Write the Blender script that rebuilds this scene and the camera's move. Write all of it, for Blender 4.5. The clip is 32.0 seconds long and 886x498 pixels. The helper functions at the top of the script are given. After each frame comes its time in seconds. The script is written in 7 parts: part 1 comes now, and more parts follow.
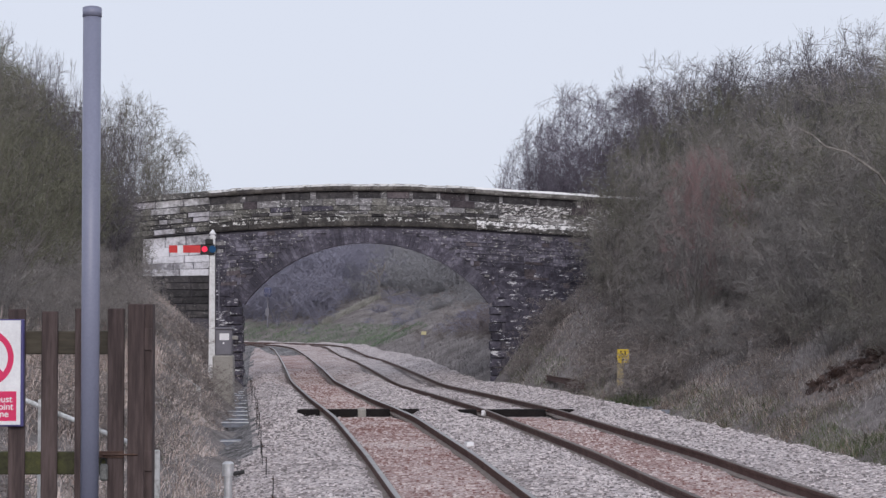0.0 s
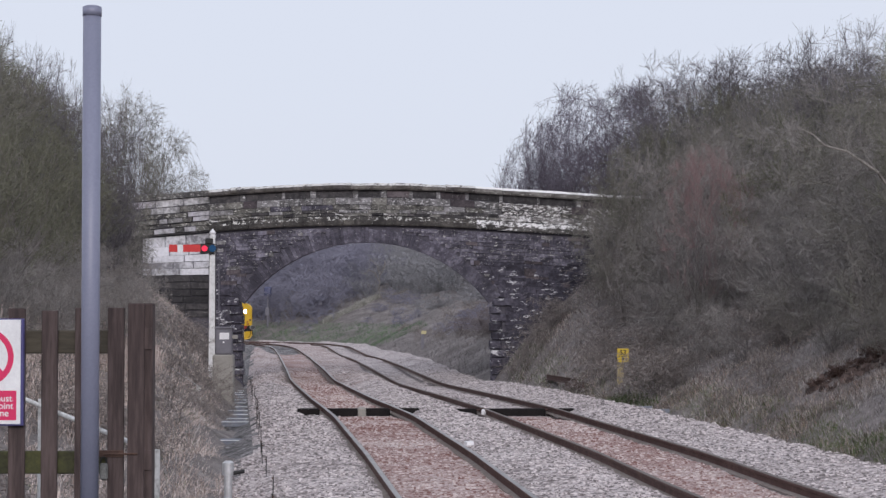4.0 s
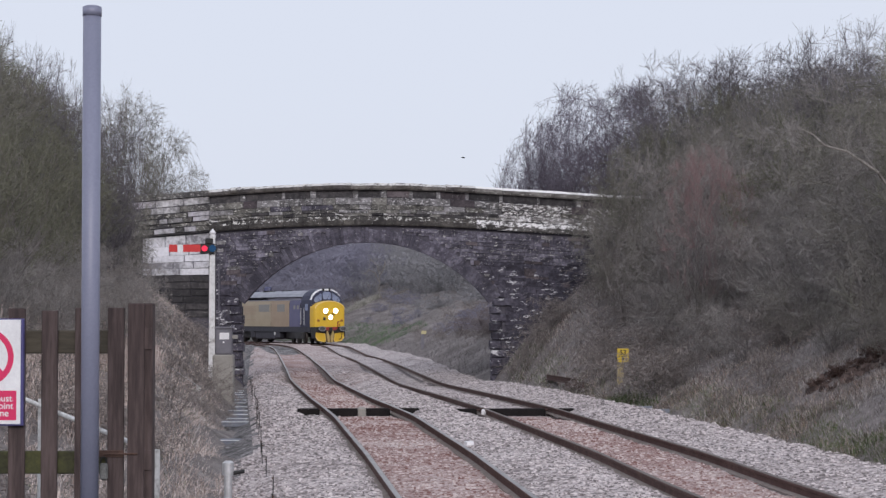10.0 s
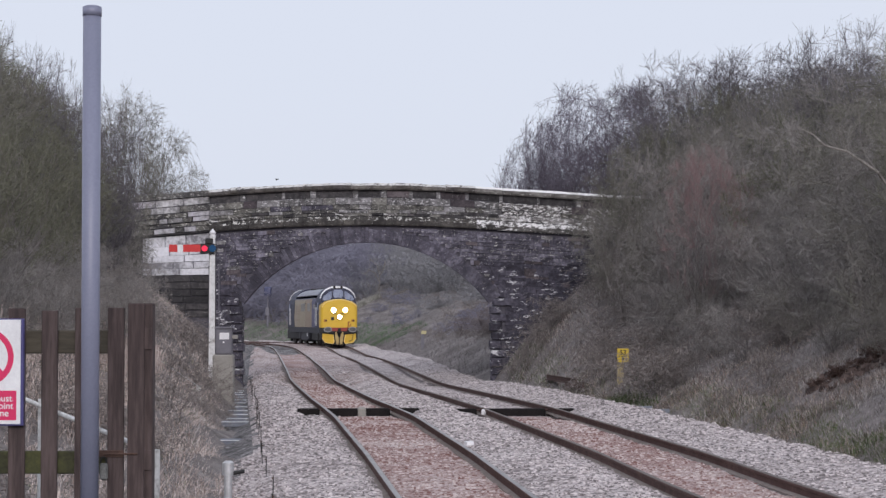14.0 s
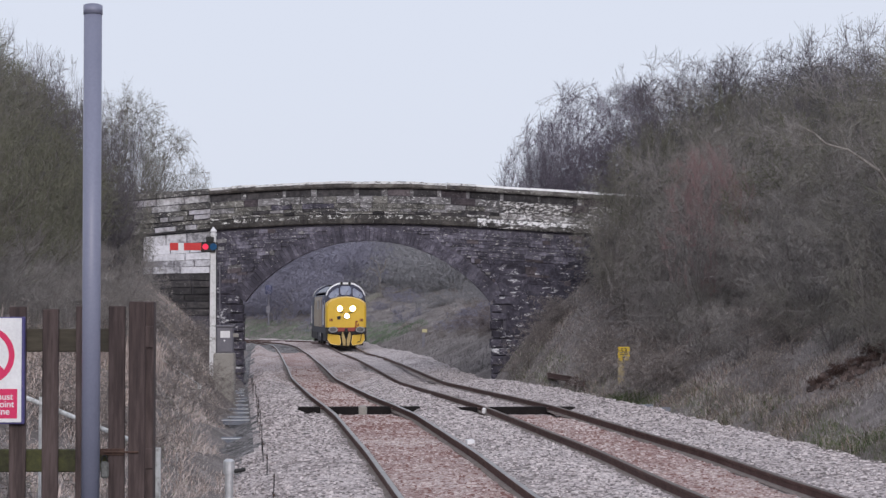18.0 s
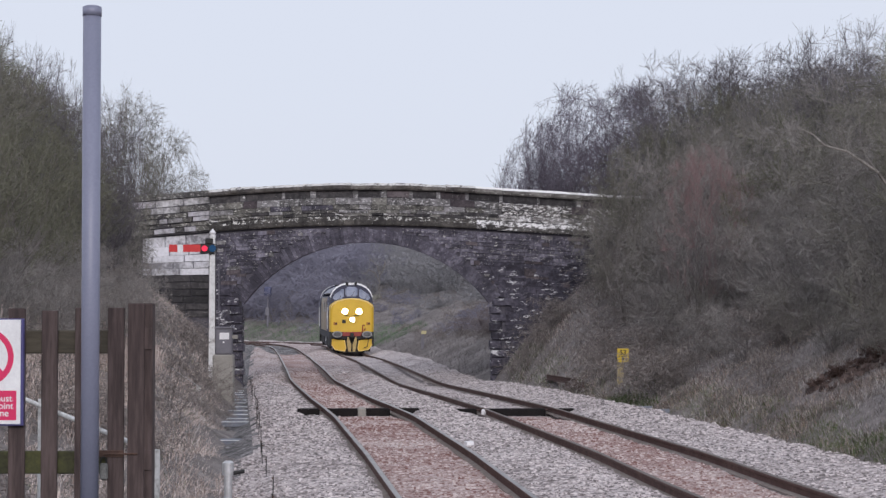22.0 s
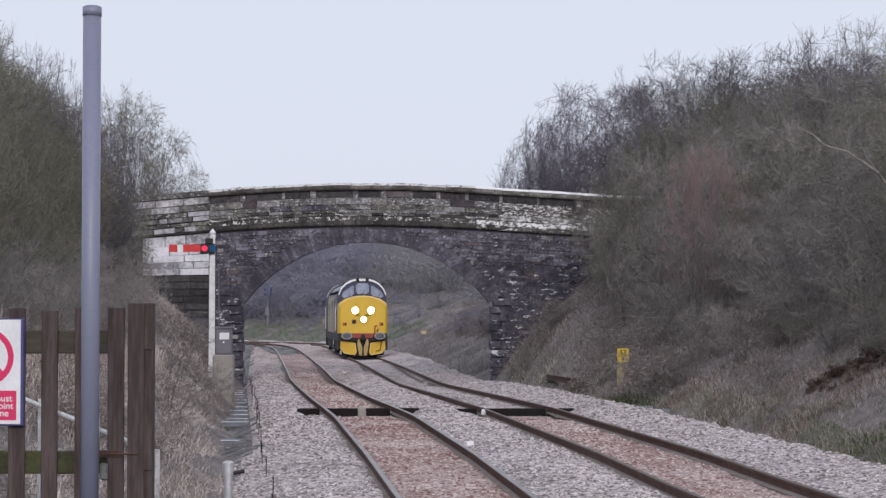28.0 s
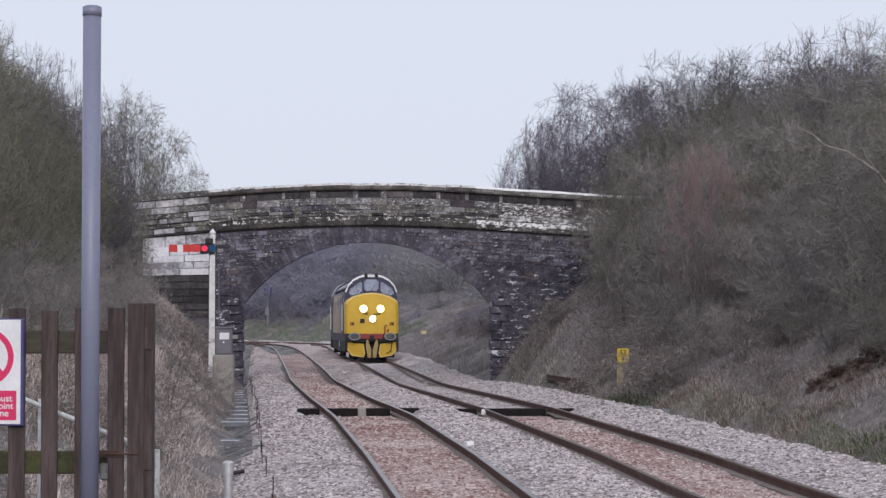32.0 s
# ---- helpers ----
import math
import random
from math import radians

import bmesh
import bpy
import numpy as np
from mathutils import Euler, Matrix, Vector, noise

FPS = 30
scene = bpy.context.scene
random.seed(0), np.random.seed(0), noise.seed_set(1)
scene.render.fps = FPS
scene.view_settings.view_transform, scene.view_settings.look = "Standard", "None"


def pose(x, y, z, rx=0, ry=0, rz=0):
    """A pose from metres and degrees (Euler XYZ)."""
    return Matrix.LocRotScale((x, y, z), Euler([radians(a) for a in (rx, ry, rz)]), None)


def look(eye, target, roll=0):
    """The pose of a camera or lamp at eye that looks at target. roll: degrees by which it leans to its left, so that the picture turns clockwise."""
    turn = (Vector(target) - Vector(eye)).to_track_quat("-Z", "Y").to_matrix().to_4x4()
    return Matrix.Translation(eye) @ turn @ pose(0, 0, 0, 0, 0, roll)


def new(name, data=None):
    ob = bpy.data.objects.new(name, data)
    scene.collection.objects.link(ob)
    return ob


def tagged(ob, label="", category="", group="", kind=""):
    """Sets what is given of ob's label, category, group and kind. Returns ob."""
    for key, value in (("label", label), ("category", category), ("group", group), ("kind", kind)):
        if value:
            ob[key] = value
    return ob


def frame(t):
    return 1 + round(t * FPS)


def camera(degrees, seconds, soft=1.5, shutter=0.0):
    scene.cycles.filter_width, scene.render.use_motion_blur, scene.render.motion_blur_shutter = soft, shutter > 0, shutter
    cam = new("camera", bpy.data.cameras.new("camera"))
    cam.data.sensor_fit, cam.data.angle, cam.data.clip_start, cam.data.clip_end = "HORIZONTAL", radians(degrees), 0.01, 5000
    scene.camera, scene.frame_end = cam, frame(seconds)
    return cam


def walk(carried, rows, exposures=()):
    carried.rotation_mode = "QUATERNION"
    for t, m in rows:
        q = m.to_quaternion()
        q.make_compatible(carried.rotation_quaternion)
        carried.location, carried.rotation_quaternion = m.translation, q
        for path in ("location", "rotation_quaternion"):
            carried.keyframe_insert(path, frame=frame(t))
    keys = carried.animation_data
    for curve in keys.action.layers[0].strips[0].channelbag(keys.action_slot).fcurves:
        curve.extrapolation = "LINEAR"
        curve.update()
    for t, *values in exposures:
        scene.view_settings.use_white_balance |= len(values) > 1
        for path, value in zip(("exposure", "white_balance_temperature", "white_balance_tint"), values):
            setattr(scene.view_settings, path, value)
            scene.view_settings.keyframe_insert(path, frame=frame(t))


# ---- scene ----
# The camera stands on a tripod at the platform's end; gusts make it nod a little.
F = 3500.0
EYE = (0.0, 0.0, 2.44)
cam = camera(2 * math.degrees(math.atan(784 / F)), 32.0, soft=1.4)
NODS = ((0, 1.3), (0.5, 0), (1, 1.3), (1.5, 2), (2, 0), (2.5, 1.3), (3, 0), (3.5, 0), (5.5, 0), (6.5, 0), (7, 1), (7.5, 0),
        (11.5, 0), (12, -1.3), (12.5, 1.5), (13, 0), (14, 0), (14.5, -1.5), (16.5, 3), (17, -3), (17.5, 1.6), (18, -3),
        (18.5, -4.5), (19, 1.6), (19.5, -2), (20, 0), (20.5, 5), (21, -4.5), (21.5, 2), (22, 0), (22.5, -4.5), (23, 0),
        (23.5, -2.7), (24, 0), (24.5, -1.5), (25, -1.3), (25.5, 0), (27.5, -1.3), (28, 0), (32, 0))
YAWS = {18: 1.5, 18.5: 1.5, 23.5: -1, 24.5: -1, 25: -1, 27.5: -1, 31: 1.5, 31.5: 1}
walk(cam, [(t, pose(*EYE, 90 + math.degrees(math.atan((109.7 + d) / F)), 0, math.degrees(YAWS.get(t, 0) / F))) for t, d in NODS],
     exposures=((0, 0.0, 6500, 13), (32, 0.0, 6500, 13)))

# ---- light: a bright overcast sky with a weak, wide sun behind the camera, over its right shoulder ----
world = bpy.data.worlds.new("sky")
scene.world = world
world.use_nodes = True
wn, wl = world.node_tree.nodes, world.node_tree.links
sky = wn.new("ShaderNodeTexSky")
sky.sky_type, sky.sun_disc = "NISHITA", False
sky.sun_elevation, sky.sun_rotation, sky.dust_density = radians(24), radians(174), 4.0
scaled = wn.new("ShaderNodeMix")
scaled.data_type = "RGBA"
scaled.inputs["Factor"].default_value = 0.93
scaled.inputs["B"].default_value = (7.28, 7.9, 9.0, 1)
wl.new(sky.outputs[0], scaled.inputs["A"])
wl.new(scaled.outputs["Result"], wn["Background"].inputs["Color"])
wn["Background"].inputs["Strength"].default_value = 0.1
sun = new("sun", bpy.data.lights.new("sun", "SUN"))
sun.data.energy, sun.data.angle, sun.data.color = 1.5, radians(24), (1.0, 0.965, 0.94)
sun.matrix_world = look((8, -40, 36), (0, 40, 0))


# ---- helpers ----
def part(name, bm, material, parent=None, label=""):
    """One mesh object from a bmesh, under its thing."""
    me = bpy.data.meshes.new(name)
    bm.to_mesh(me)
    bm.free()
    me.materials.append(material)
    ob = new(name, me)
    ob.parent = parent
    if label:
        ob["label"] = label
    return ob


def mesh_part(name, verts, faces, material, parent=None, label="", smooth=False):
    me = bpy.data.meshes.new(name)
    verts = np.asarray(verts, dtype=np.float64)
    if isinstance(faces, np.ndarray):
        n, k = faces.shape
        me.vertices.add(len(verts))
        me.vertices.foreach_set("co", verts.ravel())
        me.loops.add(n * k)
        me.loops.foreach_set("vertex_index", faces.ravel().astype(np.int32))
        me.polygons.add(n)
        me.polygons.foreach_set("loop_start", np.arange(0, n * k, k, dtype=np.int32))
        me.update(calc_edges=True)
    else:
        me.from_pydata([tuple(v) for v in verts], [], faces)
    me.materials.append(material)
    if smooth:
        me.polygons.foreach_set("use_smooth", [True] * len(me.polygons))
    ob = new(name, me)
    ob.parent = parent
    if label:
        ob["label"] = label
    return ob


def empty(name, m=None, parent=None):
    ob = new(name)
    ob.empty_display_size = 0.2
    ob.parent = parent
    if m is not None:
        ob.matrix_basis = m
    return ob


def box(bm, x0, x1, y0, y1, z0, z1, bevel=0.0, m=None):
    """A box, its edges bevelled, added to bm."""
    made = bmesh.ops.create_cube(bm, size=1)["verts"]
    for v in made:
        v.co = Vector((x0 if v.co.x < 0 else x1, y0 if v.co.y < 0 else y1, z0 if v.co.z < 0 else z1))
    if bevel:
        edges = list({e for v in made for e in v.link_edges})
        out = bmesh.ops.bevel(bm, geom=edges, offset=bevel, segments=1, affect="EDGES")
        made = list({v for f in out["faces"] for v in f.verts} | {v for v in made if v.is_valid})
    if m is not None:
        bmesh.ops.transform(bm, matrix=m, verts=made)
    return bm


def boxed(*args, **kw):
    return box(bmesh.new(), *args, **kw)


def rod(bm, a, b, r0, r1=None, n=10, caps=True):
    """A round bar from a to b."""
    a, b = Vector(a), Vector(b)
    d = b - a
    m = Matrix.Translation((a + b) / 2) @ d.to_track_quat("Z", "Y").to_matrix().to_4x4()
    bmesh.ops.create_cone(bm, cap_ends=caps, segments=n, radius1=r0, radius2=r0 if r1 is None else r1, depth=d.length, matrix=m)
    return bm


def sweep(sections, closed=True, caps=True):
    """A mesh through equal rings of points."""
    n = len(sections[0])
    verts = [p for s in sections for p in s]
    faces = []
    for i in range(len(sections) - 1):
        for j in range(n if closed else n - 1):
            k = (j + 1) % n
            faces.append((i * n + j, i * n + k, (i + 1) * n + k, (i + 1) * n + j))
    if caps and closed:
        faces += [tuple(range(n))[::-1], tuple((len(sections) - 1) * n + j for j in range(n))]
    return verts, faces


# ---- materials ----
def surface(name, colours, rough=0.8, metal=0.0, scale=3.0, fine=40.0, bump=0.2, dist=0.01, per_piece=0.0, islands=False, stretch=(1, 1, 1), contrast=0.5, lichen=0.0, patch=2.5, pale=(0.55, 0.54, 0.52), top=None, bare=0.0, stain=0.0):
    """A worn surface: two or three colours mixed by coarse and fine noise, with relief."""
    m = bpy.data.materials.new(name)
    m.use_nodes = True
    nt = m.node_tree
    nodes, links = nt.nodes, nt.links
    bsdf = nodes["Principled BSDF"]
    geo = nodes.new("ShaderNodeTexCoord")
    mapping = nodes.new("ShaderNodeMapping")
    mapping.inputs["Scale"].default_value = stretch
    links.new(geo.outputs["Object"], mapping.inputs["Vector"])
    coarse, grain = nodes.new("ShaderNodeTexNoise"), nodes.new("ShaderNodeTexNoise")
    for tex, s, d in ((coarse, scale, 6), (grain, fine, 4)):
        tex.inputs["Scale"].default_value, tex.inputs["Detail"].default_value = s, d
        tex.inputs["Roughness"].default_value = 0.65
        links.new(mapping.outputs[0], tex.inputs["Vector"])
    mix = nodes.new("ShaderNodeMath")
    mix.operation = "MULTIPLY_ADD"
    mix.inputs[1].default_value = 0.45
    links.new(grain.outputs[0], mix.inputs[0])
    half = nodes.new("ShaderNodeMath")
    half.operation = "MULTIPLY"
    half.inputs[1].default_value = 0.55
    links.new(coarse.outputs[0], half.inputs[0])
    links.new(half.outputs[0], mix.inputs[2])
    last = mix.outputs[0]
    if per_piece:
        if islands:
            rnd = nodes.new("ShaderNodeNewGeometry").outputs["Random Per Island"]
        else:
            rnd = nodes.new("ShaderNodeObjectInfo").outputs["Random"]
        shift = nodes.new("ShaderNodeMath")
        shift.operation = "MULTIPLY_ADD"
        shift.inputs[1].default_value = per_piece
        shift.inputs[2].default_value = -per_piece / 2
        links.new(rnd, shift.inputs[0])
        add = nodes.new("ShaderNodeMath")
        links.new(last, add.inputs[0])
        links.new(shift.outputs[0], add.inputs[1])
        last = add.outputs[0]
    ramp = nodes.new("ShaderNodeValToRGB")
    ramp.color_ramp.elements[0].position = 0.5 - contrast / 2 * 0.6
    ramp.color_ramp.elements[1].position = 0.5 + contrast / 2 * 0.6
    ramp.color_ramp.elements[0].color = (*colours[0], 1)
    ramp.color_ramp.elements[1].color = (*colours[-1], 1)
    if len(colours) == 3:
        ramp.color_ramp.elements.new(0.5).color = (*colours[1], 1)
    links.new(last, ramp.inputs[0])
    colour = ramp.outputs[0]
    if stain:  # soot washed down the wall in tall patches
        wash = nodes.new("ShaderNodeTexNoise")
        wash.inputs["Scale"].default_value, wash.inputs["Detail"].default_value, wash.inputs["Roughness"].default_value = 0.9, 7, 0.68
        tall = nodes.new("ShaderNodeMapping")
        tall.inputs["Scale"].default_value = (1.1, 1, 0.55)
        links.new(geo.outputs["Object"], tall.inputs["Vector"])
        links.new(tall.outputs[0], wash.inputs["Vector"])
        where = nodes.new("ShaderNodeMapRange")
        where.inputs["From Min"].default_value, where.inputs["From Max"].default_value, where.inputs["To Max"].default_value = 0.44, 0.62, stain
        links.new(wash.outputs[0], where.inputs["Value"])
        soot = nodes.new("ShaderNodeMix")
        soot.data_type = "RGBA"
        soot.inputs["B"].default_value = (0.03, 0.028, 0.04, 1)
        links.new(where.outputs["Result"], soot.inputs["Factor"])
        links.new(colour, soot.inputs["A"])
        colour = soot.outputs["Result"]
    if lichen:
        spots = nodes.new("ShaderNodeTexNoise")
        spots.inputs["Scale"].default_value, spots.inputs["Detail"].default_value, spots.inputs["Roughness"].default_value = patch, 8, 0.75
        long = nodes.new("ShaderNodeMapping")
        long.inputs["Scale"].default_value = (0.7, 1, 1.9)
        links.new(geo.outputs["Object"], long.inputs["Vector"])
        links.new(long.outputs[0], spots.inputs["Vector"])
        edge = nodes.new("ShaderNodeMapRange")
        edge.inputs["From Min"].default_value, edge.inputs["From Max"].default_value = 0.66 - 0.2 * lichen, 0.7 - 0.2 * lichen
        links.new(spots.outputs[0], edge.inputs["Value"])
        blend = nodes.new("ShaderNodeMix")
        blend.data_type = "RGBA"
        blend.inputs["B"].default_value = (*pale, 1)
        links.new(edge.outputs["Result"], blend.inputs["Factor"])
        links.new(colour, blend.inputs["A"])
        colour = blend.outputs["Result"]
    if top:  # growth, with sky glare in its pale colour, on the faces that look up
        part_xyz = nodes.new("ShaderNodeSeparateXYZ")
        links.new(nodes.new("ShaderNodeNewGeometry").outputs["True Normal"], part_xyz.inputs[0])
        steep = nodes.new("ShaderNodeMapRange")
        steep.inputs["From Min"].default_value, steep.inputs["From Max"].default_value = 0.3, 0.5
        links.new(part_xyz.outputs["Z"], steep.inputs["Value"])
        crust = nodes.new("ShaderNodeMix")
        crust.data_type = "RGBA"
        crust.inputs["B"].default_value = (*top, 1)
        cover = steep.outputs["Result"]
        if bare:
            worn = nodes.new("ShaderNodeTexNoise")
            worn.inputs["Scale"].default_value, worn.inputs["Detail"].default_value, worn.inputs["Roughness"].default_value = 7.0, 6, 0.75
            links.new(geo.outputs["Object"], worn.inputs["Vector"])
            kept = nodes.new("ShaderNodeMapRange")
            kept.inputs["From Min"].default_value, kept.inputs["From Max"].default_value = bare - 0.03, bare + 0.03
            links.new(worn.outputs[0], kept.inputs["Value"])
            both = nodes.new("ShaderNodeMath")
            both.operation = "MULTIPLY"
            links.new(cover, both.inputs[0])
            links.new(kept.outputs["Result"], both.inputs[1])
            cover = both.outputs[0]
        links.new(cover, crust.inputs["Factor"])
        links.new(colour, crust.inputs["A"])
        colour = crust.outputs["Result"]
    links.new(colour, bsdf.inputs["Base Color"])
    bsdf.inputs["Roughness"].default_value, bsdf.inputs["Metallic"].default_value = rough, metal
    if bump:
        b = nodes.new("ShaderNodeBump")
        b.inputs["Strength"].default_value, b.inputs["Distance"].default_value = bump, dist
        links.new(grain.outputs[0], b.inputs["Height"])
        links.new(b.outputs[0], bsdf.inputs["Normal"])
    return m


def glow(name, colour, strength):
    m = bpy.data.materials.new(name)
    m.use_nodes = True
    b = m.node_tree.nodes["Principled BSDF"]
    b.inputs["Base Color"].default_value = (*colour, 1)
    b.inputs["Emission Color"].default_value = (*colour, 1)
    b.inputs["Emission Strength"].default_value = strength
    return m


def gravel(name, colours, size, mottle):
    """Packed broken stones: each cell a stone of its own tint, dark joints, and wide stains."""
    m = bpy.data.materials.new(name)
    m.use_nodes = True
    nodes, links = m.node_tree.nodes, m.node_tree.links
    at = nodes.new("ShaderNodeTexCoord").outputs["Object"]
    cell = nodes.new("ShaderNodeTexVoronoi")
    cell.inputs["Scale"].default_value = 1 / size
    links.new(at, cell.inputs["Vector"])
    tint = nodes.new("ShaderNodeSeparateColor")
    links.new(cell.outputs["Color"], tint.inputs[0])
    stain = nodes.new("ShaderNodeTexNoise")
    stain.inputs["Scale"].default_value, stain.inputs["Detail"].default_value = mottle, 5
    links.new(at, stain.inputs["Vector"])
    total = nodes.new("ShaderNodeMath")
    total.operation = "MULTIPLY_ADD"
    total.inputs[1].default_value = 0.5
    links.new(tint.outputs[0], total.inputs[0])
    shift = nodes.new("ShaderNodeMath")
    shift.operation = "MULTIPLY_ADD"
    shift.inputs[1].default_value, shift.inputs[2].default_value = 1.3, -0.4
    links.new(stain.outputs[0], shift.inputs[0])
    links.new(shift.outputs[0], total.inputs[2])
    ramp = nodes.new("ShaderNodeValToRGB")
    for e, pos, c in zip((ramp.color_ramp.elements[0], ramp.color_ramp.elements.new(0.5), ramp.color_ramp.elements[-1]), (0.12, 0.5, 0.92), colours):
        e.position, e.color = pos, (*c, 1)
    links.new(total.outputs[0], ramp.inputs[0])
    gap = nodes.new("ShaderNodeMapRange")
    gap.inputs["From Min"].default_value, gap.inputs["From Max"].default_value = 0.5, 0.85
    links.new(cell.outputs["Distance"], gap.inputs["Value"])
    joint = nodes.new("ShaderNodeMix")
    joint.data_type = "RGBA"
    joint.inputs["B"].default_value = (*[0.6 * c for c in colours[0]], 1)
    links.new(gap.outputs["Result"], joint.inputs["Factor"])
    links.new(ramp.outputs[0], joint.inputs["A"])
    bsdf = nodes["Principled BSDF"]
    links.new(joint.outputs["Result"], bsdf.inputs["Base Color"])
    bsdf.inputs["Roughness"].default_value = 0.95
    b = nodes.new("ShaderNodeBump")
    b.inputs["Strength"].default_value, b.inputs["Distance"].default_value = 0.8, size * 0.5
    b.invert = True
    links.new(cell.outputs["Distance"], b.inputs["Height"])
    links.new(b.outputs[0], bsdf.inputs["Normal"])
    return m


M_BALLAST = gravel("ballast", ((0.22, 0.189, 0.188), (0.5, 0.436, 0.432), (0.7, 0.63, 0.629)), 0.05, 1.6)
M_BALLAST_RED = gravel("rusty_ballast", ((0.25, 0.115, 0.1), (0.43, 0.327, 0.31), (0.58, 0.495, 0.48)), 0.05, 0.5)
M_BALLAST_TAN = gravel("tan_ballast", ((0.27, 0.2, 0.188), (0.49, 0.405, 0.392), (0.64, 0.565, 0.555)), 0.05, 0.8)
M_CESS = gravel("dirty_cess", ((0.05, 0.047, 0.048), (0.17, 0.16, 0.164), (0.42, 0.4, 0.41)), 0.07, 1.4)
M_STONE_LOOSE = surface("ballast_stone", ((0.15, 0.13, 0.13), (0.46, 0.403, 0.402), (0.66, 0.594, 0.596)), 0.95, scale=5, fine=40, bump=0.4, per_piece=0.45, islands=True)
M_STONE_RED = surface("rusty_stone", ((0.2, 0.1, 0.09), (0.42, 0.32, 0.303), (0.58, 0.49, 0.475)), 0.95, scale=0.5, fine=40, bump=0.4, per_piece=0.5, islands=True)
M_RAIL_WEB = surface("rusty_rail", ((0.07, 0.036, 0.031), (0.11, 0.06, 0.052), (0.17, 0.103, 0.09)), 0.8, 0.2, scale=3, fine=60, bump=0.3)
M_RAIL_FOOT = surface("dusty_rail_foot", ((0.16, 0.13, 0.115), (0.3, 0.255, 0.235)), 0.9, 0.0, scale=3, fine=40, bump=0.3)
M_RAIL_HEAD = surface("worn_rail_head", ((0.2, 0.18, 0.17), (0.42, 0.395, 0.38)), 0.38, 0.9, scale=2, fine=30, bump=0.05)
M_RAIL_DULL = surface("dull_rail_head", ((0.09, 0.065, 0.055), (0.16, 0.12, 0.1)), 0.5, 0.6, scale=2, fine=30, bump=0.05)
M_TIMBER = surface("creosoted_timber", ((0.01, 0.009, 0.01), (0.024, 0.021, 0.021)), 1.0, scale=3, fine=30, bump=0.3)
M_TIMBER.node_tree.nodes["Principled BSDF"].inputs["Specular IOR Level"].default_value = 0.1
M_SOIL = surface("bank_soil", ((0.075, 0.065, 0.063), (0.17, 0.15, 0.146), (0.31, 0.28, 0.272)), 1.0, scale=0.7, fine=9, bump=0.8, dist=0.06)
M_STONE = surface("bridge_stone", ((0.036, 0.033, 0.046), (0.106, 0.098, 0.129), (0.25, 0.236, 0.295)), 0.92, scale=3.2, fine=9, bump=0.8, dist=0.04, per_piece=0.2, stain=0.75, lichen=0.4, patch=9)
M_STONE_LICHEN = surface("lichened_stone", ((0.063, 0.061, 0.062), (0.157, 0.151, 0.157), (0.284, 0.274, 0.287)), 0.92, scale=3.2, fine=9, bump=0.8, dist=0.04, per_piece=0.15, lichen=0.55, patch=8, pale=(0.62, 0.61, 0.62))
M_STONE_LIGHT = surface("pale_bridge_stone", ((0.137, 0.133, 0.134), (0.273, 0.264, 0.277), (0.491, 0.473, 0.521)), 0.92, scale=3.0, fine=9, bump=0.7, dist=0.03, per_piece=0.3, lichen=0.3, patch=6, pale=(0.6, 0.59, 0.58))
M_MORTAR = surface("sooty_mortar", ((0.044, 0.041, 0.055), (0.134, 0.127, 0.153)), 1.0, scale=2, fine=30, bump=0.4)
M_WHITEWASH = surface("whitewashed_stone", ((0.2, 0.195, 0.215), (0.58, 0.575, 0.62), (0.76, 0.755, 0.81)), 0.9, scale=1.6, fine=9, bump=0.6, dist=0.03, per_piece=0.2)
M_TWIG = surface("bare_twigs", ((0.12, 0.112, 0.098), (0.172, 0.163, 0.145), (0.232, 0.221, 0.2)), 0.95, scale=0.6, fine=6, bump=0.0, per_piece=0.16, islands=True)
M_TWIG_MID = surface("bush_limbs", ((0.11, 0.097, 0.095), (0.175, 0.156, 0.153), (0.25, 0.224, 0.22)), 0.95, scale=0.6, fine=6, bump=0.0, per_piece=0.16, islands=True)
M_TWIG_PALE = surface("pale_thorn_twigs", ((0.17, 0.156, 0.149), (0.24, 0.224, 0.216), (0.325, 0.306, 0.296)), 0.95, scale=0.6, fine=6, bump=0.0, per_piece=0.16, islands=True)
# distance haze is put into the bluish grey of far twigs and brush
M_TWIG_HAZED = surface("hazed_far_twigs", ((0.186, 0.181, 0.234), (0.215, 0.21, 0.268), (0.248, 0.243, 0.306)), 0.95, scale=0.6, fine=6, bump=0.0, per_piece=0.1, islands=True)
M_BRUSH = surface("hazed_brush", ((0.202, 0.199, 0.213), (0.25, 0.247, 0.264), (0.306, 0.303, 0.322)), 0.95, scale=0.6, fine=6, bump=0.0, per_piece=0.2, islands=True)
M_BRUSH_BROWN = surface("brown_brush", ((0.13, 0.11, 0.113), (0.185, 0.158, 0.162), (0.25, 0.215, 0.22)), 0.95, scale=0.6, fine=6, bump=0.0, per_piece=0.2, islands=True)
M_BRAMBLE = surface("bramble_stems", ((0.13, 0.11, 0.103), (0.215, 0.188, 0.177), (0.33, 0.296, 0.282)), 0.95, scale=0.6, fine=6, bump=0.0, per_piece=0.24, islands=True)
M_BRACKEN = surface("dead_bracken", ((0.045, 0.026, 0.022), (0.075, 0.045, 0.038), (0.13, 0.082, 0.07)), 0.95, scale=0.6, fine=6, bump=0.0, per_piece=0.4, islands=True)
M_TWIG_GREEN = surface("lichened_twigs", ((0.083, 0.082, 0.058), (0.13, 0.129, 0.093), (0.19, 0.187, 0.142)), 0.95, scale=0.6, fine=6, bump=0.0, per_piece=0.16, islands=True)
